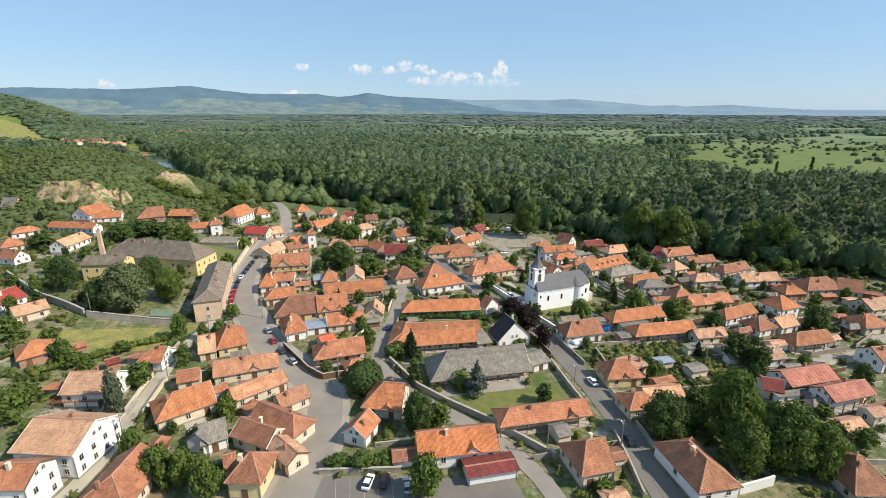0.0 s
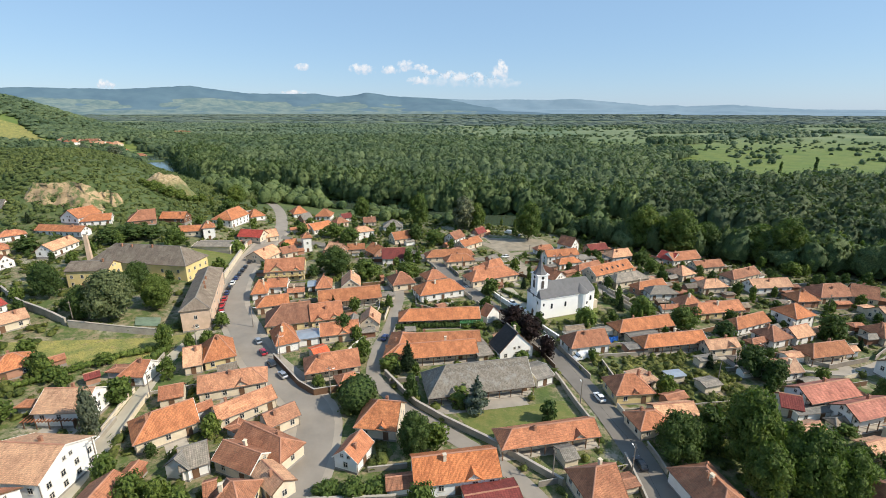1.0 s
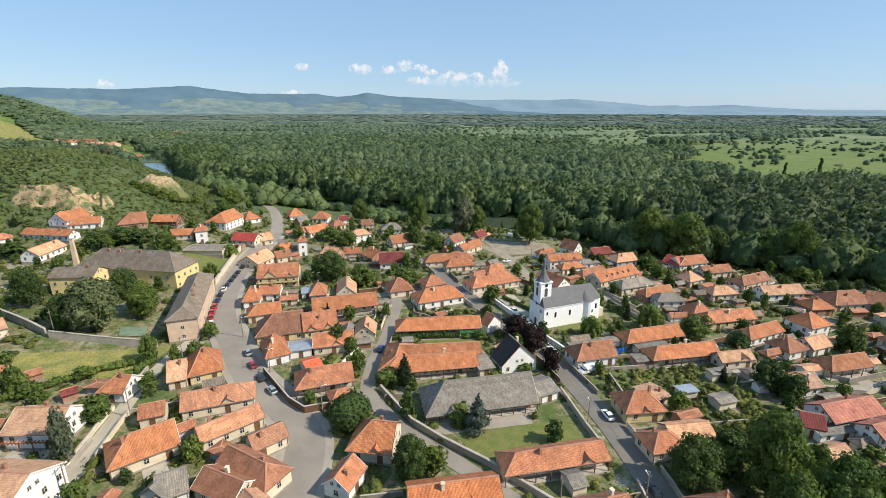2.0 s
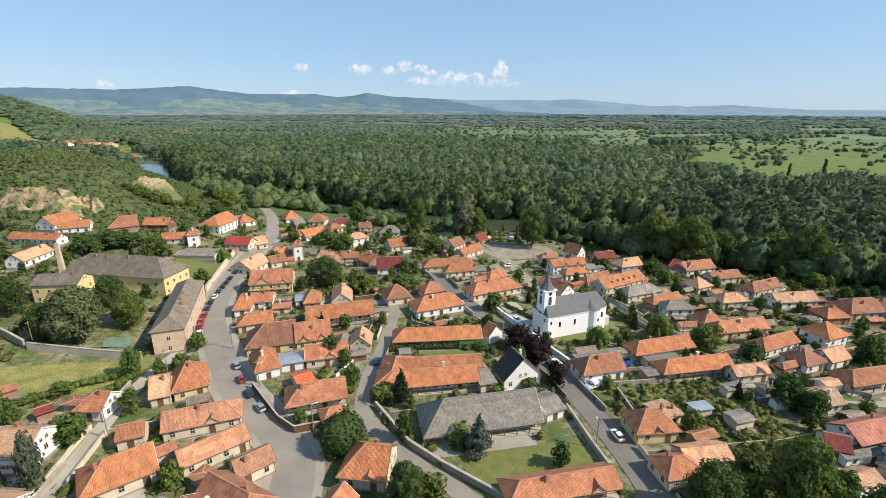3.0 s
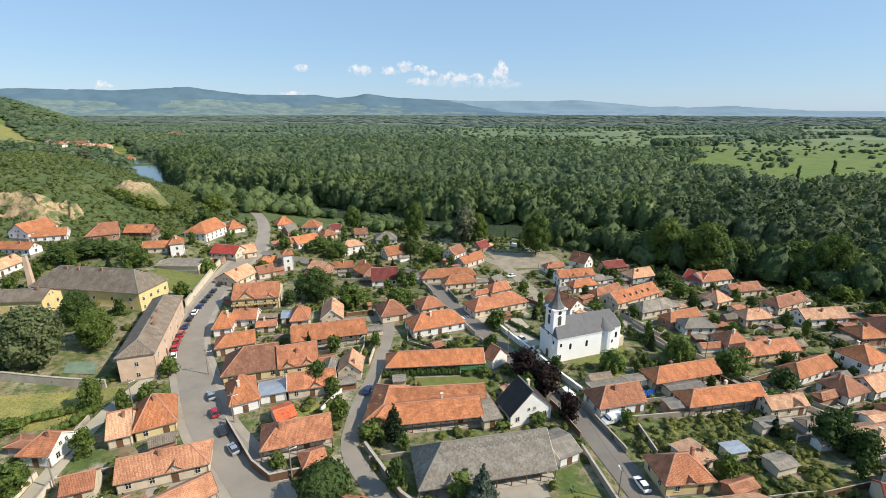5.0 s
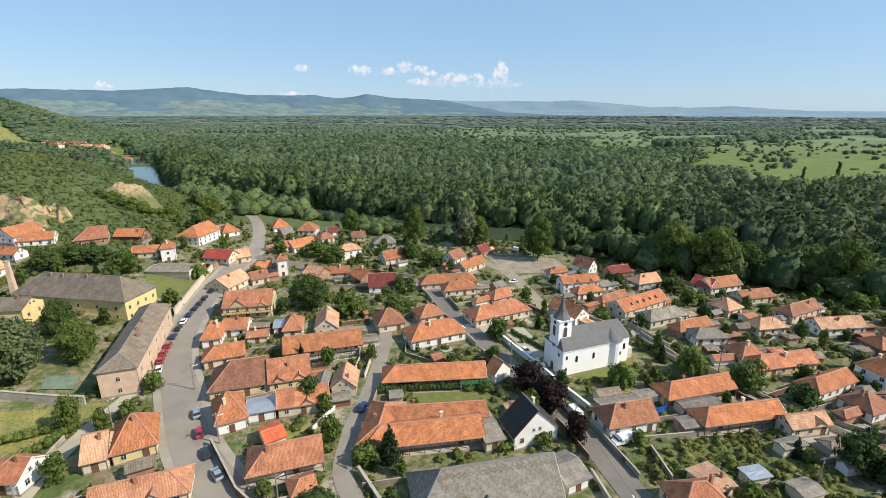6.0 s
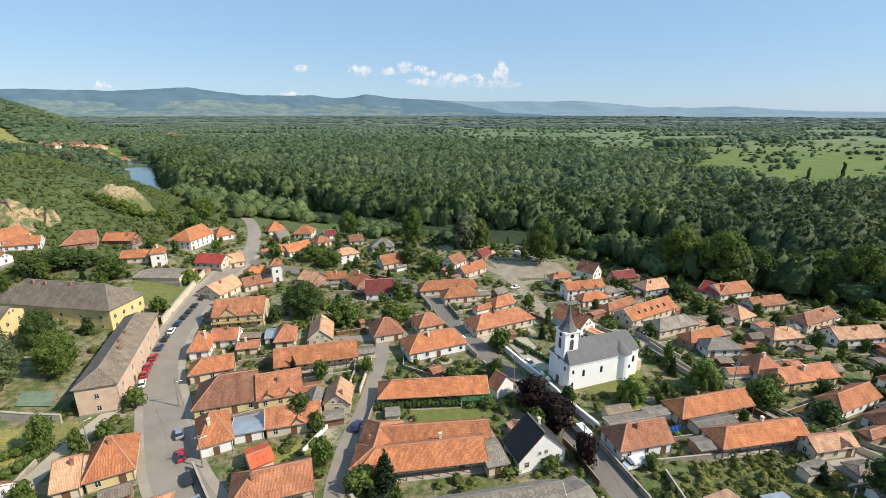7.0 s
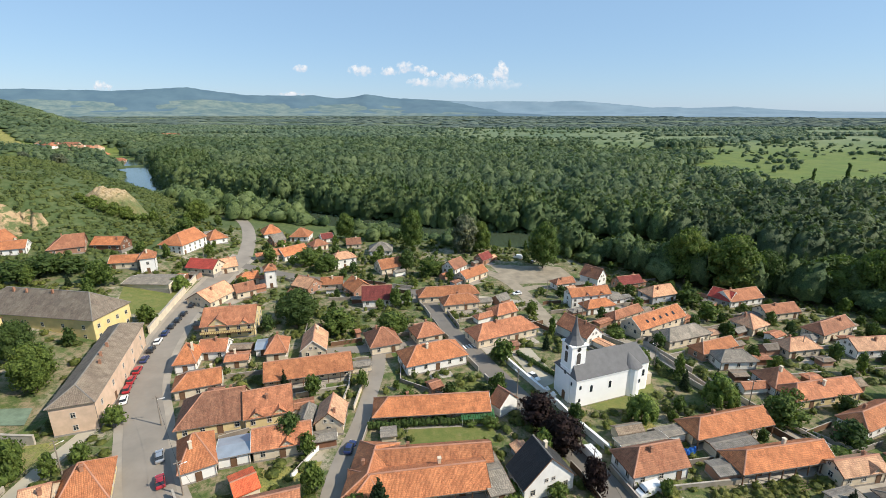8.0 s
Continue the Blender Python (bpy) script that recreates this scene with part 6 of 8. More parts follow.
def meadow(x, y):
    """Open grassland: 1 where no wood stands."""
    x0, y0 = x, y
    x = x + 26 * np.sin(y / 47.0) + 14 * np.sin(y / 19.0 + 1)
    y = y + 16 * np.sin(x / 61.0) + 9 * np.sin(x / 23.0)
    a = smooth_step(0, 22, x - 262 - 0.55 * np.clip(y - 600, 0, 2000)) * smooth_step(462, 486, y) * (1 - smooth_step(1110, 1140, y))
    b = smooth_step(-300, 150, x) * smooth_step(1130, 1290, y) * (1 - smooth_step(1900, 2300, y)) * (1 - smooth_step(0.38, 0.46, x0 / y0))
    c = np.exp(-((x0 + 255 + 0.5 * (y0 - 790)) / 26) ** 2 - ((y0 - 790) / 75) ** 2)
    d = smooth_step(0.70, 0.72, x0 / y0) * (1 - smooth_step(0.86, 0.88, x0 / y0)) * smooth_step(1380, 1420, y) * (1 - smooth_step(1850, 2050, y)) * (1 - 0.9 * (np.abs(y0 - 1590) < 35))
    e = smooth_step(0.05, 0.15, x0 / y0) * smooth_step(0, 60, y - 880) * (1 - smooth_step(1300, 1400, y0)) * smooth_step(-0.55, -0.25, np.sin(x0 / 80 + 2.1 * np.sin(y0 / 160)) * np.sin(y0 / 60 + 1.4 * np.sin(x0 / 130)))
    return np.maximum(np.maximum(np.maximum(a, b), e), np.maximum(c, d))


_rng = np.random.default_rng(11)
beyond = lambda x, y: (y > np.interp(x, [p[0] for p in RIVER], [p[1] for p in RIVER])) & (river_distance(x, y) > 16.5)
VINES = lambda x, y: (x > -935) & (y > 908 + 0.22 * (x + 745)) & (y < 920 - 0.63 * (x + 745))
WOODS_AREA = lambda x, y: seen_wedge(x, y, 30) & beyond(x, y) & (_rng.uniform(size=x.shape) > meadow(x, y) * 1.02) & ((x > -690) | (y > 1400))
grove = lambda x, y: 0.5 + 0.5 * np.sin(x / 31 + 1.7 * np.sin(y / 43)) * np.sin(y / 27 + 1.3 * np.sin(x / 37))

p = scatter(_rng, -560, 420, 150, 760, 8.8, lambda x, y: WOODS_AREA(x, y) & (river_distance(x, y) < 75))
tall = _rng.uniform(13, 22, len(p)) + 6 * grove(p[:, 0], p[:, 1])
wide = _rng.uniform(10, 18, len(p))
deep = p[:, 0] + 18 * np.sin(p[:, 1] / 23) > 150
wood("woodland", p[~deep], tall[~deep], wide[~deep], 21, FOREST, "dense green riverside woodland of mixed broadleaf trees", 2, 640, 0.055, 0.42, 0.3)
wood("woodland", p[deep], tall[deep], wide[deep], 41, FOREST_DEEP, "darker grey-green stand of the riverside woodland", 2, 640, 0.055, 0.42, 0.3)
p = scatter(_rng, -520, 600, 150, 700, 11.0, lambda x, y: WOODS_AREA(x, y) & (river_distance(x, y) >= 75) & (y < 700))
tall = _rng.uniform(12, 21, len(p)) + 6 * grove(p[:, 0], p[:, 1])
wide = _rng.uniform(11, 21, len(p))
deep = (p[:, 0] + 18 * np.sin(p[:, 1] / 23) > 185) & (p[:, 1] < 440)
wood("woodland", p[deep], tall[deep], wide[deep], 42, FOREST_DEEP, "darker grey-green stand of woodland behind the river", 2, 340, 0.066, 0.42, 0.3)
p, tall, wide = p[~deep], tall[~deep], wide[~deep]
near = p[:, 1] < 430
wood("woodland", p[near], tall[near], wide[near], 22, FOREST_MID, "dense green woodland on the flat land past the river", 2, 340, 0.066, 0.42, 0.3)
wood("woodland", p[~near], tall[~near], wide[~near], 37, FOREST_MID, "dense green woodland deeper in the plain", 2, 120, 0.07, 0.40, 0.3)
p = scatter(_rng, -900, 1000, 700, 1200, 15.5, lambda x, y: WOODS_AREA(x, y) & (_rng.uniform(size=x.shape) > 0.06))
wood("far_woodland", p, _rng.uniform(9, 17, len(p)) + 6 * grove(p[:, 0] / 2, p[:, 1] / 2), _rng.uniform(14, 26, len(p)), 23, FOREST_MID, "distant unbroken green woodland of the plain", 1, 30, 0.11, 0.36, 0.3)
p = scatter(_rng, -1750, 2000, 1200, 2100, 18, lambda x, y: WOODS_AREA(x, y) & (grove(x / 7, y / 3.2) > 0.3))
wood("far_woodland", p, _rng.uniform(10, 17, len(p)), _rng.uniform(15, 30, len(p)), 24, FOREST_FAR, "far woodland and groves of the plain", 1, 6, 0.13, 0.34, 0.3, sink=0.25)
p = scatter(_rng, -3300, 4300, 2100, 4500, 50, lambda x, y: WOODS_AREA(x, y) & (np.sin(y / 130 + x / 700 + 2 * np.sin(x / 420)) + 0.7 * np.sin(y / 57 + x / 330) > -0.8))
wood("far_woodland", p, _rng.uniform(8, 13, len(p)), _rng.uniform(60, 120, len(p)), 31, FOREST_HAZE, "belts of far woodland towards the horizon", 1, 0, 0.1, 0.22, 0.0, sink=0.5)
p = scatter(_rng, 40, 1150, 470, 1180, 13, lambda x, y: seen_wedge(x, y) & (meadow(x, y) > 0.5) & (_rng.uniform(size=x.shape) > 0.988 - 0.42 * smooth_step(620, 760, y) * (1 - smooth_step(960, 1020, y)) * (grove(x / 1.5, y) > 0.52) - 0.10 * (y > 980)))
wood("meadow_bushes", p, 3.0 + 8 * _rng.uniform(0, 1, len(p)) ** 1.6, _rng.uniform(4, 11, len(p)), 25, FOREST_MID, "scattered bushes and small trees on green pasture", 2, 40, 0.09, 0.34, 0.4, category="bushes", sink=0.2)
p = scatter(_rng, -300, 1100, 1130, 2300, 21, lambda x, y: seen_wedge(x, y) & (meadow(x, y) > 0.5) & (_rng.uniform(size=x.shape) > 0.92 - 0.5 * (np.sin(y / 60 + 3 * np.sin(x / 260)) > 0.45)))
wood("meadow_bushes", p, _rng.uniform(3, 11, len(p)), _rng.uniform(8, 20, len(p)), 26, FOREST_MID, "scattered trees on far pasture", 1, 10, 0.15, 0.3, 0.4, category="bushes", sink=0.26)
hill = lambda x, y: (ground_z(x, y) > 9.5) & (x < -120) & (y > 215) & (y < 560) & (river_distance(x, y) > 26)
grassy = lambda x, y: smooth_step(-250, -215, x + 12 * np.sin(y / 11)) * (1 - smooth_step(330, 345, y))
p = scatter(_rng, -520, -110, 215, 520, 2.5, lambda x, y: hill(x, y) & seen_wedge(x, y, 20) & (_rng.uniform(size=x.shape) > 0.04 + 0.40 * grassy(x, y) + 0.3 * np.exp(-((x + 190) / 22) ** 2 - ((y - 318) / 16) ** 2)))
wood("hillside_scrub", p, 0.9 + 3.2 * _rng.uniform(0, 1, len(p)) ** 2.2 + 0.7 * grove(p[:, 0], p[:, 1]), _rng.uniform(2.4, 5.4, len(p)) * (1 - 0.15 * grassy(p[:, 0], p[:, 1])), 27, SCRUB, "green scrub and bushes over the hillside", 1, 14, 0.12, 0.38, 0.3, category="scrub", sink=0.38)
p = scatter(_rng, -420, -60, 330, 620, 8, lambda x, y: (~beyond(x, y)) & (river_distance(x, y) > 23) & (ground_z(x, y) <= 12) & (y > 345 + 0.35 * np.clip(x + 130, 0, 200)) & (_rng.uniform(size=x.shape) > 0.25))
wood("bank_trees", p, _rng.uniform(8, 15, len(p)) * (1 - 0.62 * smooth_step(-170, -230, p[:, 0])), _rng.uniform(8, 13, len(p)) * (1 - 0.3 * smooth_step(-170, -230, p[:, 0])), 28, FOREST, "trees along the near river bank below the hill", 2, 60, 0.08, 0.34, 0.5)
p = scatter(_rng, -125, 85, 280, 420, 6.5, lambda x, y: (~beyond(x, y)) & (river_distance(x, y) > 16.5) & (river_distance(x, y) < 33 + 8 * np.sin(x / 9)) & ((x < 22) | (x > 62)) & (_rng.uniform(size=x.shape) > 0.15))
wood("bank_trees", p, _rng.uniform(3, 9.5, len(p)), _rng.uniform(5, 10, len(p)), 30, FOREST, "willows and bushes along the near river bank", 2, 100, 0.07, 0.34, 0.3)
p = scatter(_rng, -420, 330, 140, 700, 4.5, lambda x, y: (river_distance(x, y) > 15.5) & (river_distance(x, y) < 22) & (y > np.interp(x, [p[0] for p in RIVER], [p[1] for p in RIVER])) & seen_wedge(x, y, 20))
wood("bank_bushes", p, _rng.uniform(3, 8, len(p)), _rng.uniform(4, 8, len(p)), 36, FOREST, "overhanging bushes along the far river bank", 2, 40, 0.08, 0.34, 0.3, category="bushes", sink=0.2)
p = scatter(_rng, -950, -280, 540, 1000, 13, lambda x, y: (~beyond(x, y)) & (river_distance(x, y) > 24) & ~VINES(x, y) & (ground_z(x, y) < 10) & (_rng.uniform(size=x.shape) > 0.3))
wood("bank_trees", p, _rng.uniform(6, 13, len(p)), _rng.uniform(9, 18, len(p)), 33, FOREST_MID, "trees round the far village", 1, 16, 0.12, 0.34, 0.5)
p = scatter(_rng, -1350, -640, 640, 1560, 12, lambda x, y: seen_wedge(x, y, 30) & ~VINES(x, y) & ((ground_z(x, y) >= 8) | (y > 960)) & (x < -690) & (y < 1300 - 0.25 * (x + 700)))
wood("hill_woodland", p, _rng.uniform(6, 10, len(p)), _rng.uniform(16, 26, len(p)), 34, FOREST_MID, "closed dark green woodland over the far hillside", 1, 6, 0.12, 0.28, 0.4)
p = scatter(_rng, 60, 330, 120, 345, 7.0, lambda x, y: (~beyond(x, y)) & (river_distance(x, y) > 17) & (river_distance(x, y) < 40 - 10 * (x < 95)) & seen_wedge(x, y, 20) & (_rng.uniform(size=x.shape) > 0.15))
wood("bank_trees", p, _rng.uniform(11, 20, len(p)), _rng.uniform(9, 15, len(p)), 29, FOREST, "tall leafy trees along the near river bank", 2, 800, 0.050, 0.42, 0.3)

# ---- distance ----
# Blue haze is put into the hills' colour, with a faint glow added.
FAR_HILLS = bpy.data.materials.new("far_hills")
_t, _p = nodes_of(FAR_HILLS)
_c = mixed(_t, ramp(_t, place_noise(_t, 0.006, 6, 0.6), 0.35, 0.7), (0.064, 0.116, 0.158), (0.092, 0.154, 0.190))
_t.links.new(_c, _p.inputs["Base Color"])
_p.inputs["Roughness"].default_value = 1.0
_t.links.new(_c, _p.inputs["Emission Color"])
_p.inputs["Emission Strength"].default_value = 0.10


def hills(name, profile, reach, material, depth, seed, label):
    """A range of hills: crest heights by bearing (degrees from ahead), foot towards the plain."""
    rnd = np.random.default_rng(seed)
    b = np.linspace(profile[0][0], profile[-1][0], 160)
    h = np.interp(b, [p[0] for p in profile], [p[1] for p in profile])
    h = 68 + (h - 68) * np.cos(np.radians(b)) + rnd.normal(size=160) * 1.2
    rows = 14
    v, f = [], []
    for j in range(rows):
        s = j / (rows - 1)
        for i in range(160):
            r = reach - depth * (1 - s)
            wob = noise.noise(Vector((i * 0.11, j * 0.35, seed))) * 22 * s * (1 - s) * 3
            z = 30 + (h[i] - 30) * (s ** 1.5) + wob
            v.append((math.sin(radians(b[i])) * r, math.cos(radians(b[i])) * r, z if j else 15))
    for j in range(rows - 1):
        for i in range(159):
            k = j * 160 + i
            f.append((k, k + 1, k + 161, k + 160))
    ob = new(name, mesh_of(name, v, f, material, smooth=True))
    return tagged(ob, label, "hills", kind="structure")


def crest(up, bearing=0.0):
    return 68 + up * 5.15


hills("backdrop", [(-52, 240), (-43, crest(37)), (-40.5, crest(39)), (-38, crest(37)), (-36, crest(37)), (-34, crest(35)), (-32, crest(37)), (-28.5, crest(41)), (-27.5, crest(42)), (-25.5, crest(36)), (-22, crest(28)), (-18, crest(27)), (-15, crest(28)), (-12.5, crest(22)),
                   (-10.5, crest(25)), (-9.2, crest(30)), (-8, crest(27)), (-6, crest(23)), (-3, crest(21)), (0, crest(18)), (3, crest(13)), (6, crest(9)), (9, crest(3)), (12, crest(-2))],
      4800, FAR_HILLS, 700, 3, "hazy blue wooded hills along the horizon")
# Farther range: thicker haze as a paler base colour and stronger glow.
FAR_PALE = bpy.data.materials.new("hazy_pale_hills")
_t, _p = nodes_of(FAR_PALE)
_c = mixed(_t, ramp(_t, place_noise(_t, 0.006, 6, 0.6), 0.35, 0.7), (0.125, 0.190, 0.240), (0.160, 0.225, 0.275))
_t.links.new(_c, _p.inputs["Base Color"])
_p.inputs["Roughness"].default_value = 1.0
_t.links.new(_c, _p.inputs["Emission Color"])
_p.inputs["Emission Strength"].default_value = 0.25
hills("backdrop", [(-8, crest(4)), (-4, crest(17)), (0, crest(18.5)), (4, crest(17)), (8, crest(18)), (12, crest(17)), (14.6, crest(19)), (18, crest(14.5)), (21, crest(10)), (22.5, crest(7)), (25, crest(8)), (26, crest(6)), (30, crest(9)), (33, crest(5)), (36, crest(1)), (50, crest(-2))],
      4815, FAR_PALE, 500, 5, "hazy pale blue hills far off on the horizon")
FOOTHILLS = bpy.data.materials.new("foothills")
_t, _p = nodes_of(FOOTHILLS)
# Base colour carries the bluish haze; the lighter patches are fields.
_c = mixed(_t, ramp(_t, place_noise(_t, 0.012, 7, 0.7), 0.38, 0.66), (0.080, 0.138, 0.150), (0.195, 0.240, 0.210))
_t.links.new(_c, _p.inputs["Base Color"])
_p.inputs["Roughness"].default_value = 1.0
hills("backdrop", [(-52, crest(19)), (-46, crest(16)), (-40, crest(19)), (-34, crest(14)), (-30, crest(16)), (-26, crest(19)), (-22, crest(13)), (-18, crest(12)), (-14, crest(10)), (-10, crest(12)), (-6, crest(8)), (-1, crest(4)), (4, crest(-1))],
      4560, FOOTHILLS, 500, 8, "hazy blue-green foothills with pale fields below the mountains")


def vapour(name, most):
    """White vapour that glows by emission, thin towards its ragged edges."""
    m = bpy.data.materials.new(name)
    t, p = nodes_of(m)
    sep = t.nodes.new("ShaderNodeSeparateXYZ")
    t.links.new(t.nodes.new("ShaderNodeTexCoord").outputs["Generated"], sep.inputs[0])
    u = maths(t, 'MULTIPLY', maths(t, 'SUBTRACT', sep.outputs[0], 0.5), 2.0)
    v = maths(t, 'MULTIPLY', maths(t, 'SUBTRACT', sep.outputs[2], 0.42), 2.0)
    d = maths(t, 'ADD', maths(t, 'MULTIPLY', u, u), maths(t, 'MULTIPLY', v, v))
    coarse = maths(t, 'MULTIPLY', maths(t, 'SUBTRACT', place_noise(t, 0.018, 5, 0.55), 0.5), 2.8)
    lumpy = ramp(t, maths(t, 'SUBTRACT', maths(t, 'ADD', coarse, 0.66), maths(t, 'MULTIPLY', d, 1.15)), 0.0, 0.75)
    glow = node(t, "ShaderNodeEmission", Strength=0.93)
    # Shade of the cloud base is painted: grey-blue below, white on top.
    t.links.new(mixed(t, ramp(t, maths(t, 'ADD', sep.outputs[2], maths(t, 'MULTIPLY', coarse, 0.25)), 0.25, 0.75), (0.66, 0.71, 0.79), (0.88, 0.88, 0.88)), glow.inputs[0])
    mix = node(t, "ShaderNodeMixShader")
    t.links.new(maths(t, 'MULTIPLY', lumpy, most), mix.inputs[0])
    t.links.new(t.nodes.new("ShaderNodeBsdfTransparent").outputs[0], mix.inputs[1])
    t.links.new(glow.outputs[0], mix.inputs[2])
    t.links.new(mix.outputs[0], t.nodes["Material Output"].inputs[0])
    t.nodes.remove(p)
    return m


VAPOUR, THIN_VAPOUR = vapour("cloud_vapour", 0.95), vapour("thin_cloud_vapour", 0.38)


def cloud(x, z, w, h):
    """A soft bank of vapour far over the horizon, slightly bowed."""
    v, f = [], []
    for j in range(5):
        for i in range(9):
            a, b = i / 4 - 1, j / 2 - 1
            v.append((a * w / 2, 20 * (a * a + b * b), b * h / 2 + h * 0.25))
    for j in range(4):
        for i in range(8):
            k = j * 9 + i
            f.append((k, k + 1, k + 10, k + 9))
    ob = new("cloud", mesh_of("cloud", v, f, THIN_VAPOUR if w > 400 else VAPOUR, smooth=True))
    ob.location = (x, 4780, z)
    ob.visible_shadow = False
    return tagged(ob, "small white fair-weather cloud low over the horizon", "cloud", "clouds", "structure")


for x, z, w, h in ((-798, 412, 330, 150), (-387, 440, 240, 140), (-539, 402, 250, 120), (-242, 424, 190, 100), (-134, 388, 200, 100), (1, 372, 220, 100),
                   (137, 352, 290, 120), (299, 350, 220, 110), (515, 372, 230, 260), (-270, 316, 300, 100), (40, 300, 900, 150), (480, 290, 700, 120),
                   (-1385, 440, 210, 90), (-3315, 271, 260, 120), (-1480, 212, 330, 60)):
    cloud(x, z, w, h)

# ---- walls, hedges, poles ----
def wall_run(name, points, high, thick, material, label, category="wall", cope=None):
    """A wall along a line over the ground, with a coping on top and piers at its bends."""
    ob = holder(name, points[0][0], points[0][1], gz(*points[0]), 0, label, category)
    ox, oy, oz = ob.location
    v, f, cv, cf = [], [], [], []
    for (ax, ay), (bx, by) in zip(points, points[1:]):
        n = max(1, int(math.hypot(bx - ax, by - ay) / 3.0))
        d = Vector((bx - ax, by - ay, 0)).normalized()
        s = Vector((-d.y, d.x, 0)) * thick / 2
        for k in range(n):
            p0 = Vector((ax + (bx - ax) * k / n, ay + (by - ay) * k / n, 0))
            p1 = Vector((ax + (bx - ax) * (k + 1) / n, ay + (by - ay) * (k + 1) / n, 0))
            z0, z1 = gz(p0.x, p0.y), gz(p1.x, p1.y)
            for vv, ff, lo, hi, ss in ((v, f, -0.6, high, s), (cv, cf, high, high + 0.1, s * 1.35)):
                b = len(vv)
                for p, z in ((p0, z0), (p1, z1)):
                    for sg in (-1, 1):
                        for h in (lo, hi):
                            vv.append((p.x + ss.x * sg - ox, p.y + ss.y * sg - oy, z + h - oz))
                ff += [tuple([b + i for i in q]) for q in ((0, 4, 5, 1), (2, 3, 7, 6), (1, 5, 7, 3), (0, 1, 3, 2), (4, 6, 7, 5), (0, 2, 6, 4))]
    f, cf = [tuple(q) for q in f], [tuple(q) for q in cf]
    piece("masonry", mesh_of("masonry", v, f, material), ob)
    piece("coping", mesh_of("coping", cv, cf, cope or CONCRETE), ob)
    return ob


def hedge(points, high, wide, seed, material=None, label="clipped dark green hedge"):
    """A hedge: a run of leafy clumps along a line."""
    rng = np.random.default_rng(seed)
    blobs = []
    for (ax, ay), (bx, by) in zip(points, points[1:]):
        n = max(2, int(math.hypot(bx - ax, by - ay) / (wide * 0.55)))
        for k in range(n):
            x, y = ax + (bx - ax) * k / n, ay + (by - ay) * k / n
            h = high * rng.uniform(0.85, 1.15)
            blobs.append((x - points[0][0], y - points[0][1], gz(x, y) + h * 0.5 - gz(*points[0]), wide * 0.55, wide * 0.55, h * 0.55))
    ob = holder("hedge", points[0][0], points[0][1], gz(*points[0]), 0, label, "hedge")
    piece("leaves", crown_mesh("leaves", rng, blobs, min(2200, len(blobs) * 60), 0.22, material or LEAF_DARK), ob)


wall_run("church_wall", [(16.9, 184.3), (19.9, 178.1), (24.7, 168), (27.5, 162.6)], 1.7, 0.5, WHITEWALL, "white plastered wall along the church street", cope=WHITE)
wall_run("church_wall", [(28.9, 159.6), (32.3, 151.2), (37.1, 141.7)], 1.7, 0.5, WHITEWALL, "white plastered wall with a pale coping below the church", cope=WHITE)
for x, y in ((27.6, 162.2), (28.7, 160.0)):
    g = holder("gate_pier", x, y, gz(x, y), 20, "white masonry gate pier with a cap", "gate pier", "gate piers of the church")
    piece("shaft", box_mesh("shaft", WHITEWALL, (-0.45, 0.45, -0.45, 0.45, -0.4, 2.3)), g)
    piece("cap", box_mesh("cap", WHITE, (-0.58, 0.58, -0.58, 0.58, 2.3, 2.5), (-0.3, 0.3, -0.3, 0.3, 2.5, 2.95)), g)
wall_run("garden_wall", [(-16.1, 120.7), (-7, 107.2), (0.4, 100.9), (9.7, 94.2), (16.7, 88), (23.6, 82)], 1.6, 0.45, STONE, "old grey stone wall along the lane")
wall_run("garden_wall", [(30.9, 121.2), (33.2, 107.8), (35.3, 98)], 1.5, 0.35, CONCRETE, "grey rendered wall between lawn and street")
wall_run("garden_wall", [(38.6, 90), (38.5, 81.2), (38, 72)], 1.4, 0.3, STONE, "low stone wall along the street")
wall_run("street_wall", [(-93.3, 192.7), (-98.6, 216.4), (-104.4, 245.2)], 2.6, 0.5, WALLS["cream"], "long cream plastered wall along the main street")
wall_run("field_wall", [(-118.2, 140.5), (-102.7, 141), (-86.8, 141.6)], 2.3, 0.45, CONCRETE, "weathered grey wall above the dry field")
wall_run("field_wall", [(-175.9, 175.6), (-144.1, 153), (-119.4, 141.0)], 2.6, 0.5, STONE, "long dark stone wall down the slope")
wall_run("garden_fence", [(-28.9, 132.8), (-26, 140.6), (-22.6, 145.9)], 1.2, 0.15, WHITE, "white painted garden wall beside the lane")
wall_run("garden_wall", [(-23.9, 153.5), (-23.6, 164), (-24.9, 173.7)], 1.5, 0.25, WALLS["cream"], "pale plastered wall beside the lane")
wall_run("street_wall", [(-49.4, 128.0), (-38, 114.4), (-33, 110.6), (-27, 112.6)], 1.9, 0.3, WOOD, "brown board fence on a low base along the street", "fence")
wall_run("garden_wall", [(-25.2, 76.6), (-8.8, 77.6)], 1.3, 0.4, STONE, "stone retaining wall above the car park")
wall_run("garden_wall", [(-76.2, 99.5), (-73.8, 84)], 1.1, 0.4, STONE, "low pale stone wall beside the lane")
wall_run("garden_wall", [(45, 131.5), (62, 134)], 1.2, 0.25, STONE, "low wall of the kitchen garden")
wall_run("garden_wall", [(46, 128.5), (46.5, 119.5)], 1.5, 0.25, STONE, "stone garden wall beside the street")
wall_run("garden_wall", [(-12, 184.5), (-10.5, 168), (1, 161.5)], 1.0, 0.2, GREYWOOD, "low grey garden fence", "fence")
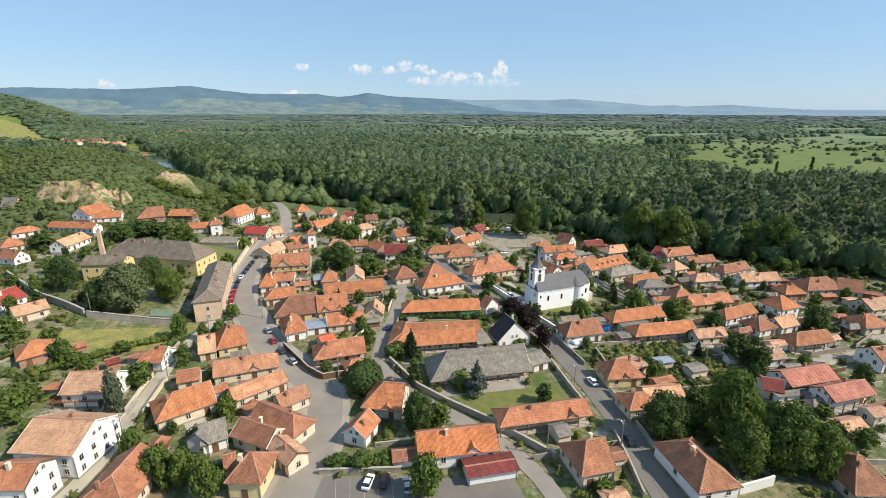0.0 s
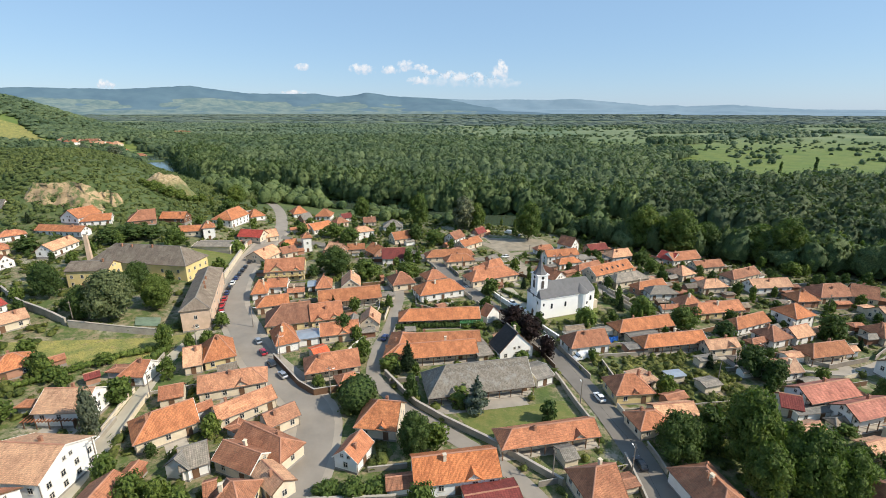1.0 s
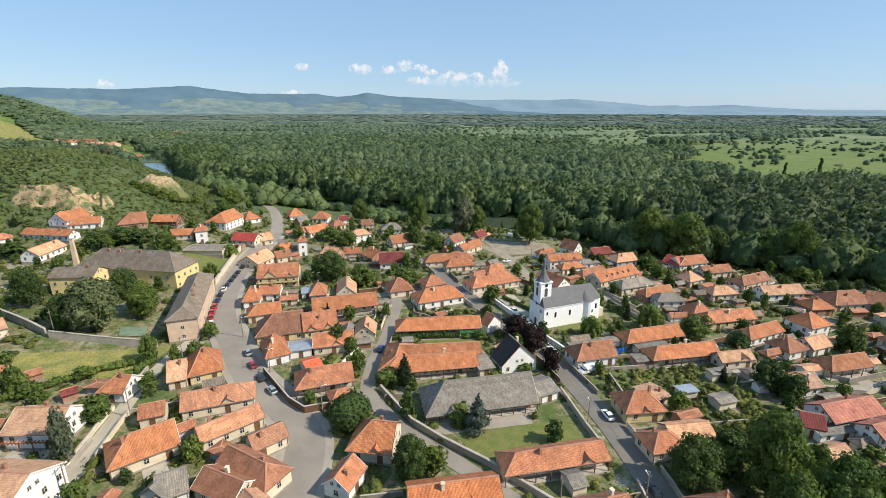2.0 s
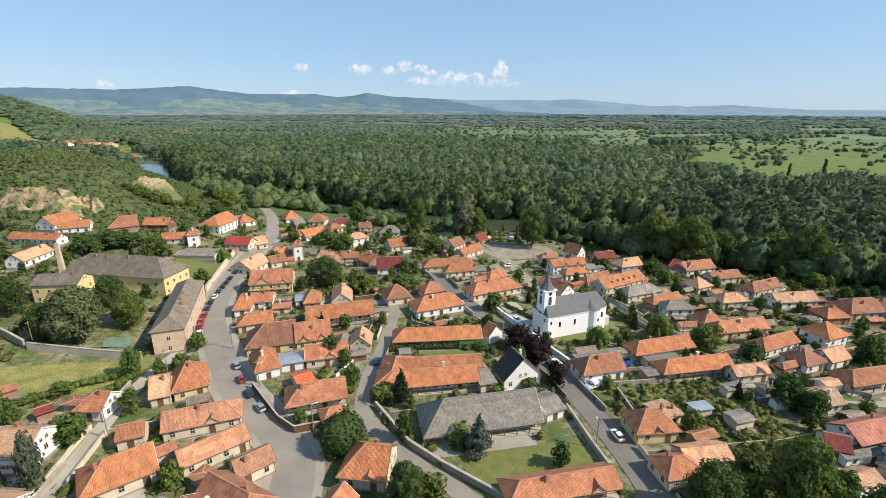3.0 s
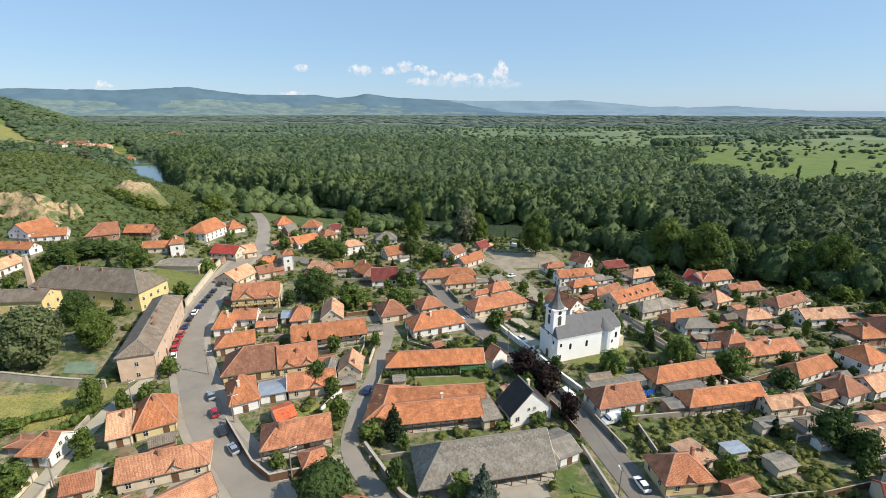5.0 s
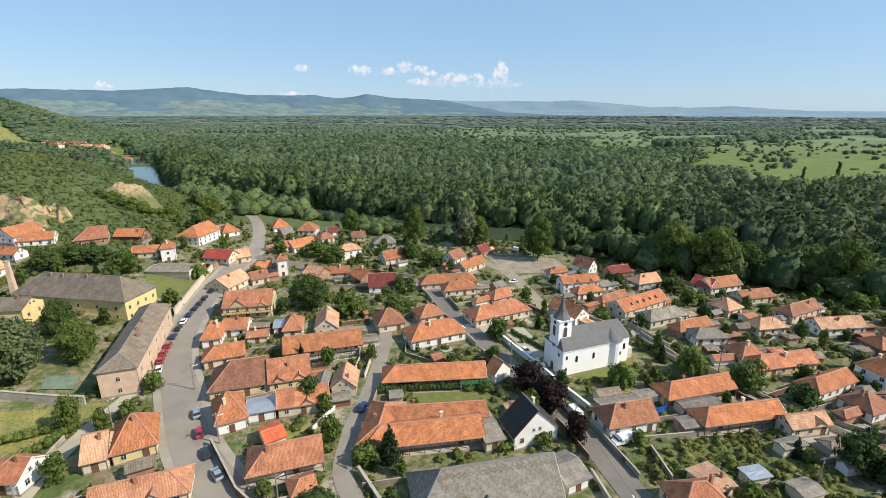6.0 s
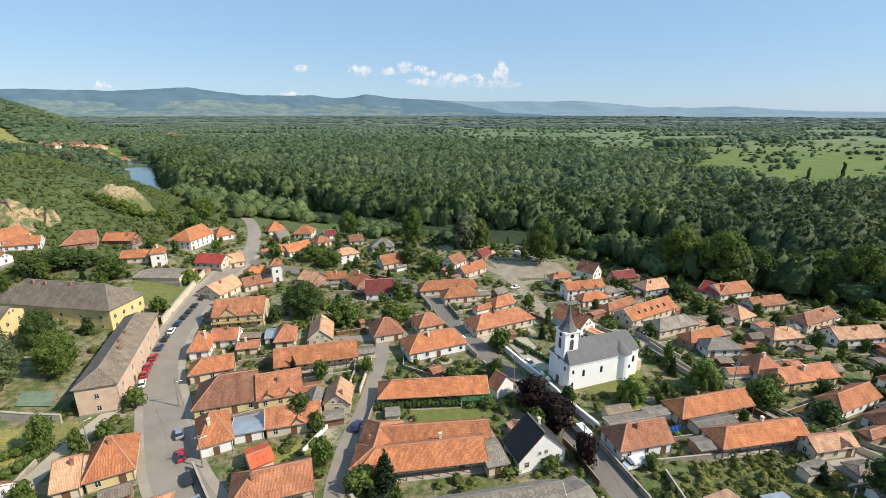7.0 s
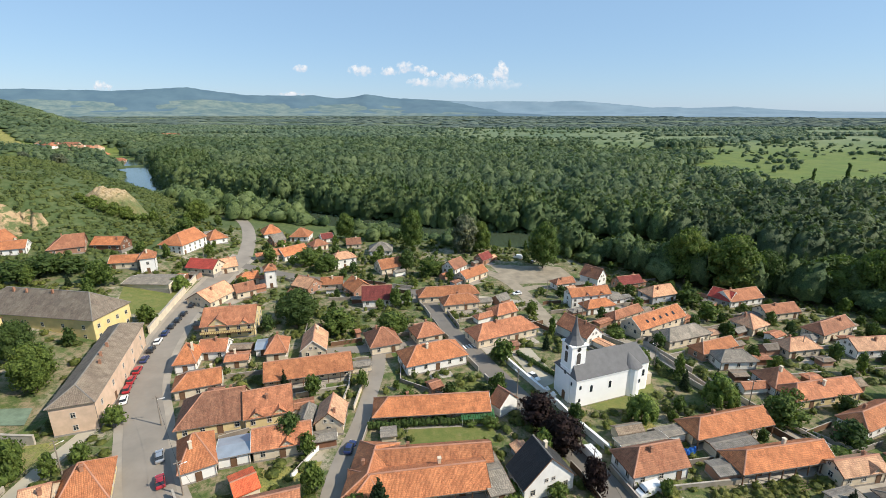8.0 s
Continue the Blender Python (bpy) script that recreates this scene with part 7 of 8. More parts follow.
wall_run("garden_wall", [(1.2, 161.2), (10, 158), (16, 168)], 1.0, 0.2, GREYWOOD, "low grey garden fence", "fence")
wall_run("garden_wall", [(66, 184), (70, 172), (73.5, 160)], 1.2, 0.2, CONCRETE, "low grey wall along the back street")
wall_run("garden_wall", [(84, 150), (96, 137), (112, 127.5)], 1.2, 0.2, CONCRETE, "low grey wall along the back street")
wall_run("garden_wall", [(56.9, 73.2), (61, 74.4), (65.2, 75.8)], 2.2, 0.3, WHITEWALL, "white plastered yard wall beside the corner house", cope=WHITE)
hedge([(-15.7, 148.4), (-3.5, 150), (12.0, 151.2)], 2.0, 1.7, 71)
hedge([(23.5, 183.5), (32.6, 170.8)], 1.4, 1.6, 72)
hedge([(-107.4, 109.1), (-101.5, 116.2), (-95.1, 125.8), (-85.2, 132.4)], 2.2, 2.6, 73, LEAF, "thick green hedge below the field")
hedge([(-82.5, 131.5), (-83.5, 126.5), (-85.5, 121.0)], 3.0, 3.0, 77, LEAF, "thick leafy bushes beside the sloping lane")
hedge([(63.5, 180.5), (66, 164.5)], 1.6, 1.5, 74)
hedge([(46, 117.8), (58, 120.5)], 1.4, 2.2, 75, LEAF, "row of green shrubs beside the street")
hedge([(-24, 78.6), (-9.5, 79.2)], 1.9, 2.6, 76, LEAF, "thick green shrubs above the car park wall")

def clear_point(x, y, gap, ways=True):
    for hx, hy, hr, hl, hw in FOOT:
        if abs(hx - x) + abs(hy - y) > 60:
            continue
        c, s = math.cos(radians(hr)), math.sin(radians(hr))
        dx, dy = x - hx, y - hy
        if abs(dx * c + dy * s) < hl / 2 + gap and abs(-dx * s + dy * c) < hw / 2 + gap:
            return False
    if ways:
        for pts, width in WAYS:
            for (ax, ay), (bx, by) in zip(pts, pts[1:]):
                ex, ey = bx - ax, by - ay
                s = min(1, max(0, ((x - ax) * ex + (y - ay) * ey) / (ex * ex + ey * ey)))
                if math.hypot(x - ax - s * ex, y - ay - s * ey) < width / 2 + 0.15:
                    return False
    return river_distance(x, y) > 30


FENCES = ((1.3, 0.25, STONE, "low stone wall between house and street", "wall"), (1.5, 0.22, CONCRETE, "plain rendered wall between house and street", "wall"),
          (1.6, 0.12, WOOD, "brown board fence between house and street", "fence"), (1.4, 0.22, WALLS["cream"], "cream plastered wall between house and street", "wall"),
          (1.5, 0.12, GREYWOOD, "weathered board fence between house and street", "fence"))
_rnd = random.Random(19)


def frontage(points, width, y0, y1):
    """Walls and fences that close the gaps between the houses along a street."""
    for side in (-1, 1):
        run = []
        for (ax, ay), (bx, by) in zip(points, points[1:]):
            n = max(1, int(math.hypot(bx - ax, by - ay) / 1.6))
            d = Vector((bx - ax, by - ay)).normalized()
            for k in range(n):
                x = ax + (bx - ax) * k / n - d.y * side * (width / 2 + 0.45)
                y = ay + (by - ay) * k / n + d.x * side * (width / 2 + 0.45)
                good = y0 < y < y1 and clear_point(x, y, 0.2) and not (14 < x < 40 and 138 < y < 190) and not (28 < x < 36 and 95 < y < 124)
                if good and len(run) < 11:
                    run.append((x, y))
                    continue
                if len(run) > 2 and _rnd.random() < 0.8:
                    high, thick, material, label, kind = _rnd.choice(FENCES)
                    wall_run("garden_wall" if kind == "wall" else "garden_fence", run, high, thick, material, label, kind)
                run = []


def plot_fences():
    """Fences that run back from the houses between the gardens."""
    for hx, hy, hr, hl, hw in list(FOOT):
        if hl * hw < 60 or not (60 < hy < 260) or hx < -58 or math.hypot(hx - 42, hy - 166) < 25:
            continue
        c, s = math.cos(radians(hr)), math.sin(radians(hr))
        for end in (-1, 1):
            x0, y0 = hx + end * (hl / 2 + 0.5) * c - hw / 2 * s, hy + end * (hl / 2 + 0.5) * s + hw / 2 * c
            run = []
            for k in range(9):
                x, y = x0 + end * c * 1.6 * k, y0 + end * s * 1.6 * k
                if not clear_point(x, y, 0.3) or (3 < x < 32 and 90 < y < 112) or (-26 < x < 16 and y < 80) or (41 < x < 80 and 115 < y < 135):
                    break
                run.append((x, y))
            if len(run) > 3:
                high, thick, material, label, kind = FENCES[_rnd.choice((0, 2, 4, 4))]
                wall_run("garden_wall" if kind == "wall" else "garden_fence", run, high * 0.9, thick, material, label.replace("house and street", "two gardens"), kind)


frontage(CROSS, 6.2, 62, 240)
frontage([(41, 200), (53, 199), (63.1, 187.8), (71, 169.3), (77.1, 154.9), (84, 142), (95, 128), (110, 124), (130, 130), (160, 150)], 4.2, 62, 240)
frontage([(-17.6, 175), (-18.4, 148.6), (-20.1, 130.3)], 4.0, 125, 185)
frontage([(-79.5, 129), (-76, 105), (-72.2, 86)], 3.6, 80, 132)
frontage([(-42, 254), (-12, 245), (-3, 222)], 6.2, 200, 260)
plot_fences()

POLE = bpy.data.meshes.new("pole")
_b = bmesh.new()
bmesh.ops.create_cone(_b, cap_ends=True, segments=8, radius1=0.16, radius2=0.09, depth=8.6, matrix=pose(0, 0, 3.7))
_b.to_mesh(POLE)
_b.free()
POLE.materials.append(GREYWOOD)
ARM = box_mesh("crossarm", GREYWOOD, (-0.7, 0.7, -0.06, 0.06, 7.4, 7.52), (-0.6, -0.54, -0.04, 0.04, 7.52, 7.68), (0.54, 0.6, -0.04, 0.04, 7.52, 7.68))
LAMP = box_mesh("lamp_head", WHITE, (0.0, 1.2, -0.03, 0.03, 6.9, 6.96), (1.1, 1.6, -0.1, 0.1, 6.84, 6.95))


def pole(x, y, rot, lamp=True):
    p = holder("utility_pole", x, y, gz(x, y), rot, "grey utility pole with a crossarm and a street lamp", "pole", "utility poles")
    piece("shaft", POLE, p)
    piece("crossarm", ARM, p)
    if lamp:
        piece("lamp_head", LAMP, p)
    return (x, y, gz(x, y) + 7.6)


def cable(a, b):
    """A sagging wire between two pole heads."""
    cu = bpy.data.curves.new("cable", 'CURVE')
    cu.dimensions, cu.bevel_depth, cu.bevel_resolution = '3D', 0.022, 0
    sp = cu.splines.new('POLY')
    sp.points.add(8)
    for i, q in enumerate(sp.points):
        s = i / 8
        q.co = (a[0] + (b[0] - a[0]) * s, a[1] + (b[1] - a[1]) * s, a[2] + (b[2] - a[2]) * s - 3.2 * s * (1 - s), 1)
    cu.materials.append(RUBBER)
    ob = new("cable", cu)
    tagged(ob, "thin black overhead wire between two poles", "cable", "overhead wires")


heads = [pole(33.9, 107.3, 90), pole(38.0, 84.5, 90), pole(37.5, 62, 90)]
heads = [pole(20.0, 162.2, 110), pole(30.6, 133.5, 110)] + heads
for a, b in zip(heads, heads[1:]):
    cable(a, b)
heads = [pole(-74.5, 133.3, 60), pole(-73.2, 108, 80), pole(-69, 84, 80)]
for a, b in zip(heads, heads[1:]):
    cable(a, b)
heads = [pole(-63.6, 148.5, 30), pole(-47.8, 128.5, 40), pole(-29, 111.5, 40)]
for a, b in zip(heads, heads[1:]):
    cable(a, b)
heads = [pole(52, 216.4, 110), pole(61.8, 177.8, 110), pole(77.8, 159.4, 110), pole(92, 128, 110)]
for a, b in zip(heads, heads[1:]):
    cable(a, b)
for x, y in ((-118.3, 142.6), (-108.9, 260.2), (105.2, 263.7), (73.3, 117.2), (21.7, 82.8), (-14, 233), (8, 207), (44, 240), (110, 186), (140, 165)):
    pole(x, y, (x * 13) % 180, lamp=False)

# ---- vehicles ----
def paint(name, colour, metal=0.0):
    m = bpy.data.materials.new(name)
    t, p = nodes_of(m)
    p.inputs["Base Color"].default_value = (*colour, 1)
    p.inputs["Roughness"].default_value, p.inputs["Metallic"].default_value = 0.28, metal
    p.inputs["Coat Weight"].default_value = 0.6
    return m


PAINTS = {"white": paint("white_car_paint", (0.78, 0.78, 0.77)), "black": paint("black_car_paint", (0.02, 0.02, 0.024)), "red": paint("red_car_paint", (0.38, 0.02, 0.03)),
          "blue": paint("dark_blue_car_paint", (0.02, 0.035, 0.12)), "silver": paint("silver_car_paint", (0.42, 0.44, 0.47), 0.5), "maroon": paint("maroon_car_paint", (0.10, 0.02, 0.02))}
LIGHTS = paint("clear_lamp", (0.75, 0.75, 0.72))
TAIL = paint("red_lamp", (0.35, 0.01, 0.01))


def loft(sections, material, name):
    """A closed body from rings of equal length."""
    v, f, n = [], [], len(sections[0])
    for s in sections:
        v += s
    for j in range(len(sections) - 1):
        for i in range(n):
            k = j * n
            f.append((k + i, k + (i + 1) % n, k + n + (i + 1) % n, k + n + i))
    f.append(tuple(reversed(range(n))))
    f.append(tuple(range(len(v) - n, len(v))))
    return mesh_of(name, v, f, material)


def ring(x, half, z0, z1, tuck=0.12):
    h = z1 - z0
    return [(x, -half * 0.9, z0), (x, -half, z0 + h * 0.3), (x, -half * 0.97, z0 + h * 0.75), (x, -half + tuck, z1), (x, half - tuck, z1), (x, half * 0.97, z0 + h * 0.75), (x, half, z0 + h * 0.3), (x, half * 0.9, z0)]


def car_meshes(colour, van):
    if van:
        body = loft([ring(-2.6, 0.9, 0.4, 1.5), ring(-2.5, 0.97, 0.35, 2.2), ring(1.1, 0.97, 0.35, 2.25), ring(1.75, 0.96, 0.35, 1.35), ring(2.45, 0.9, 0.38, 1.05), ring(2.6, 0.82, 0.42, 0.8)], PAINTS[colour], "body")
        cabin = loft([ring(1.0, 0.99, 1.3, 2.0, 0.1), ring(1.25, 0.985, 1.28, 2.03, 0.14), ring(1.72, 0.9, 1.30, 1.40, 0.1)], GLASS, "cabin_glass")
    else:
        body = loft([ring(-2.05, 0.72, 0.42, 0.78), ring(-1.95, 0.82, 0.30, 0.95), ring(-1.2, 0.86, 0.26, 0.98), ring(0.7, 0.86, 0.26, 0.96), ring(1.75, 0.82, 0.28, 0.84), ring(2.05, 0.70, 0.38, 0.68)], PAINTS[colour], "body")
        cabin = loft([ring(-1.75, 0.74, 0.90, 1.0, 0.1), ring(-1.35, 0.76, 0.92, 1.40, 0.2), ring(0.1, 0.76, 0.92, 1.43, 0.2), ring(0.95, 0.74, 0.90, 0.98, 0.1)], GLASS, "cabin_glass")
    roof = loft([ring(-1.3, 0.60, 1.37, 1.42, 0.05), ring(-0.6, 0.62, 1.39, 1.47, 0.06), ring(0.05, 0.60, 1.38, 1.45, 0.05)], PAINTS[colour], "roof_panel")
    return body, cabin, roof


CARS = {}
WHEEL = bpy.data.meshes.new("tyre")
_b = bmesh.new()
bmesh.ops.create_cone(_b, cap_ends=True, segments=14, radius1=0.31, radius2=0.31, depth=0.2, matrix=pose(0, 0, 0, 90))
_b.to_mesh(WHEEL)
_b.free()
WHEEL.materials.append(RUBBER)
RIM = bpy.data.meshes.new("rim")
_b = bmesh.new()
bmesh.ops.create_cone(_b, cap_ends=True, segments=10, radius1=0.18, radius2=0.16, depth=0.23, matrix=pose(0, 0, 0, 90))
_b.to_mesh(RIM)
_b.free()
RIM.materials.append(PAINTS["silver"])
LAMP_FRONT = box_mesh("headlight", LIGHTS, (-0.05, 0.05, -0.14, 0.14, -0.07, 0.07))
LAMP_REAR = box_mesh("tail_light", TAIL, (-0.04, 0.04, -0.12, 0.12, -0.09, 0.09))


def car(x, y, rot, colour, van=False, where="parked along the kerb"):
    key = (colour, van)
    if key not in CARS:
        CARS[key] = car_meshes(*key)
    body, cabin, roof = CARS[key]
    kind = "van" if van else "car"
    c = holder(kind, x, y, gz(x, y) + 0.15, rot, f"{colour} {'delivery van' if van else 'small hatchback car'} {where}", kind, "parked vehicles")
    b = piece("body", body, c)
    piece("cabin_glass", cabin, c)
    if not van:
        piece("roof_panel", roof, c)
    wx = 1.55 if van else 1.25
    for px in (-wx, wx):
        for py in (-0.76, 0.76):
            w = piece("wheel", WHEEL, c, (px, py, 0.31))
            piece("rim", RIM, w)
    fx = 2.52 if van else 1.98
    for py in (-0.55, 0.55):
        piece("headlight", LAMP_FRONT, c, (fx, py, 0.66))
        piece("tail_light", LAMP_REAR, c, (-fx, py, 0.74))


for x, y, r, colour in ((-92.7, 222.1, 101, "white"), (-92.2, 216.5, 101, "black"), (-90.9, 208.6, 102, "black"), (-90.0, 203.2, 102, "black"), (-89.2, 198.2, 102, "black"), (-88.4, 193.0, 103, "blue"),
                        (-87.4, 187.4, 103, "white"), (-86.4, 182.2, 104, "black"), (-84.9, 176.6, 105, "blue"), (-83.2, 170.8, 106, "red"), (-81.8, 166.0, 108, "red"), (-80.2, 161.8, 112, "red"), (-78.0, 157.2, 116, "white"),
                        (-57.8, 138.0, 122, "silver"), (-53.7, 131.2, 124, "red"), (-49.0, 124.8, 128, "black"), (-43.9, 119.0, 132, "silver")):
    car(x, y, r, colour)
car(39.8, 110.9, 102, "white")
car(-18.9, 141.6, 80, "blue", where="parked in the narrow lane")
car(25.8, 170.6, -60, "white", where="parked on the church forecourt")
car(32, 243, 200, "white", where="parked by the landing")
car(40.5, 297, 150, "white", van=True, where="parked by the landing")
car(46, 290, 120, "silver", where="parked by the landing")
car(-14.9, 74.2, 80, "white", where="in the car park")
car(-11.9, 74.6, 84, "maroon", where="in the car park")
car(-7.2, 73.4, 100, "silver", where="in the car park")
car(41.0, 87.6, 95, "black")
car(32.4, 140.6, 112, "white", van=True, where="parked by the churchyard wall")
car(40.6, 130.6, 200, "white", van=True, where="parked beside the corner house")

# ---- small garden structures ----
perg = holder("pergola", -88.8, 98.0, gz(-88.8, 98), 4, "long brown timber pergola in front of the house", "pergola")
REDWOOD = plain("red_stained_wood", (0.30, 0.105, 0.045), vary=0.25)
RAFTER = box_mesh("rafter", REDWOOD, (-0.10, 0.10, -2.7, 2.4, 2.35, 2.5))
PERG_POST = box_mesh("post", WOOD, (-0.08, 0.08, -0.08, 0.08, -0.8, 2.2))
for k in range(15):
    piece("rafter", RAFTER, perg, (-5.6 + k * 0.8, 0, 0))
for k in range(5):
    piece("post", PERG_POST, perg, (-5.4 + k * 2.7, -2.1, 0))
for yy in (-2.1, 2.1):
    piece("beam", box_mesh("beam", WOOD, (-5.8, 5.8, yy - 0.07, yy + 0.07, 2.2, 2.35)), perg)
aw = holder("awning", 9.2, 151.4, gz(9, 150), 6, "green striped awning under the eaves of a long house", "awning")
for k in range(14):
    x0, x1 = -4 + k * 0.575, -4 + k * 0.575 + 0.42
    sag = 0.05 * (k % 3)
    piece("strip", mesh_of("strip", [(x0, 1.2, 2.7), (x1, 1.2, 2.7), (x1, -1.1, 1.95 - sag), (x0, -1.1, 1.95 - sag), (x0, 1.2, 2.64), (x1, 1.2, 2.64), (x1, -1.1, 1.89 - sag), (x0, -1.1, 1.89 - sag)],
                           [(3, 2, 1, 0), (4, 5, 6, 7), (0, 1, 5, 4), (2, 3, 7, 6), (1, 2, 6, 5), (3, 0, 4, 7)], GREEN), aw)
for k in range(4):
    piece("post", box_mesh("post", WHITE, (-3.9 + k * 2.6, -3.8 + k * 2.6, -1.05, -0.95, -0.2, 1.85)), aw)
tarp = holder("tarpaulin", 53.5, 140.9, gz(53.5, 141), 15, "blue tarpaulin hung under a yard roof", "tarpaulin")
v, f = [], []
for j in range(5):
    for i in range(9):
        v.append((-1.6 + i * 0.4, 0.18 * math.sin(i * 1.9 + j), 2.5 - j * 0.6))
for j in range(4):
    for i in range(8):
        k = j * 9 + i
        f.append((k, k + 9, k + 10, k + 1))
piece("cloth", mesh_of("cloth", v, f, BLUE), tarp)


bed = holder("vegetable_bed", 69.4, 133.2, gz(69.4, 133.2), 14, "vegetable bed with straight green rows in dark soil", "garden bed")
piece("soil", box_mesh("soil", SOIL, (-4.6, 4.6, -1.7, 1.7, -0.4, 0.12)), bed)
_bed = np.random.default_rng(8)
for k in range(6):
    blobs = [(-4.3 + 0.36 * j, -1.4 + 0.56 * k, 0.2, 0.26, 0.20, _bed.uniform(0.14, 0.3)) for j in range(24)]
    piece("row", crown_mesh("row", _bed, blobs, 120, 0.10, LEAF), bed)


def bank(name, x, y, rot, length, high, deep, seed, label):
    """A broken sandy face: a steep grid with ledges and gullies."""
    v, f = [], []
    n, m = 44, 16
    ob = holder(name, x, y, gz(x, y), rot, label, "cliff", kind="structure")
    for j in range(m + 1):
        for i in range(n + 1):
            s, t = i / n, j / m
            edge = min(1, 4 * s, 4 * (1 - s))
            g = noise.noise(Vector((s * 9, t * 3, seed)))
            g2 = noise.noise(Vector((s * 30, t * 12, seed + 5)))
            v.append(((s - 0.5) * length, (t ** 0.7) * deep + g * 3.0 * edge + g2 * 0.8, -2.5 + (high * edge + 2.5) * t ** 0.8 + g2 * 0.9 + g * 1.2))
    for j in range(m):
        for i in range(n):
            k = j * (n + 1) + i
            f.append((k, k + 1, k + n + 2, k + n + 1))
    piece("rock_face", mesh_of("rock_face", v, f, SAND), ob)


bank("cliff", -208, 247, 6, 50, 13, 11, 3.0, "broken pale sandstone cliff above the houses")
bank("cliff", -186, 255.5, 22, 20, 8, 7, 7.0, "low sandy cliff behind the houses")


def mound(x, y, radius, high):
    """A knoll with a bare sandy crest and dry grass on its flanks."""
    ob = holder("sand_bank", x, y, 0, 0, "bare sandy crest of a knoll with dry grass flanks", "hill", kind="structure")
    v, f, n = [], [], 40
    for j in range(n + 1):
        for i in range(n + 1):
            px, py = (i / n * 2 - 1) * radius * 1.25, (j / n * 2 - 1) * radius
            r = math.hypot(px / 1.25, py) / radius
            fall = min(1.0, 1.55 * (1 - r)) ** 0.85 if r < 1 else 0.0
            g = noise.noise(Vector((px * 0.12, py * 0.12, 4.0)))
            g2 = noise.noise(Vector((px * 0.45, py * 0.45, 9.0)))
            v.append((px, py, gz(x + px, y + py) - 4.5 + fall * (high + 4.5 + 3.4 * g + 1.6 * g2)))
    for j in range(n):
        for i in range(n):
            k = j * (n + 1) + i
            f.append((k, k + 1, k + n + 2, k + n + 1))
    piece("knoll", mesh_of("knoll", v, f, KNOLL), ob)


KNOLL = bpy.data.materials.new("sandy_knoll")
_t, _p = nodes_of(KNOLL)
_sep = _t.nodes.new("ShaderNodeSeparateXYZ")
_t.links.new(_t.nodes.new("ShaderNodeTexCoord").outputs["Generated"], _sep.inputs[0])
_h = maths(_t, 'ADD', _sep.outputs[2], maths(_t, 'MULTIPLY', maths(_t, 'SUBTRACT', place_noise(_t, 0.22, 5, 0.7), 0.5), 0.9))
_c = mixed(_t, ramp(_t, place_noise(_t, 0.5, 6, 0.75), 0.40, 0.60), (0.092, 0.130, 0.042), (0.165, 0.150, 0.060))
_c = mixed(_t, ramp(_t, _h, 0.62, 0.90), _c, mixed(_t, ramp(_t, place_noise(_t, 0.8, 5, 0.75), 0.38, 0.62), (0.235, 0.165, 0.078), (0.47, 0.36, 0.22)))
_t.links.new(_c, _p.inputs["Base Color"])
_p.inputs["Roughness"].default_value = 0.95
bumped(_t, _p, place_noise(_t, 1.5, 6, 0.7), 0.7, 0.3)
mound(-174.5, 303, 15.0, 9.0)
for x, y, h in ((-187, 294, 4.2), (-182.5, 292, 5.0), (-178, 290.5, 4.4), (-173, 291, 5.6), (-168.5, 290.5, 4.6), (-164, 292, 5.2), (-160, 294.5, 4.4), (-180, 294.5, 6.6), (-170.5, 294.2, 6.8), (-165.5, 296, 6.2), (-158.5, 299, 5.0), (-176, 293.5, 6.4)):
    tree("bush", x, y, h, h * 0.72)

# ---- gardens: shrubs, small trees, beds ----
def clear_of(x, y, gap_house=0.5, gap_way=0.7):
    ok = np.ones(x.shape, bool)
    for hx, hy, rot, l, w in FOOT:
        c, s = math.cos(radians(rot)), math.sin(radians(rot))
        dx, dy = x - hx, y - hy
        ok &= (np.abs(dx * c + dy * s) > l / 2 + gap_house) | (np.abs(-dx * s + dy * c) > w / 2 + gap_house)
    for pts, width in WAYS:
        for (ax, ay), (bx, by) in zip(pts, pts[1:]):
            ex, ey = bx - ax, by - ay
            s = np.clip(((x - ax) * ex + (y - ay) * ey) / (ex * ex + ey * ey), 0, 1)
            ok &= np.hypot(x - ax - s * ex, y - ay - s * ey) > width / 2 + gap_way
    for (ax, ay), (bx, by) in PLAIN:
        ok &= ~((x > ax) & (x < bx) & (y > ay) & (y < by))
    return ok


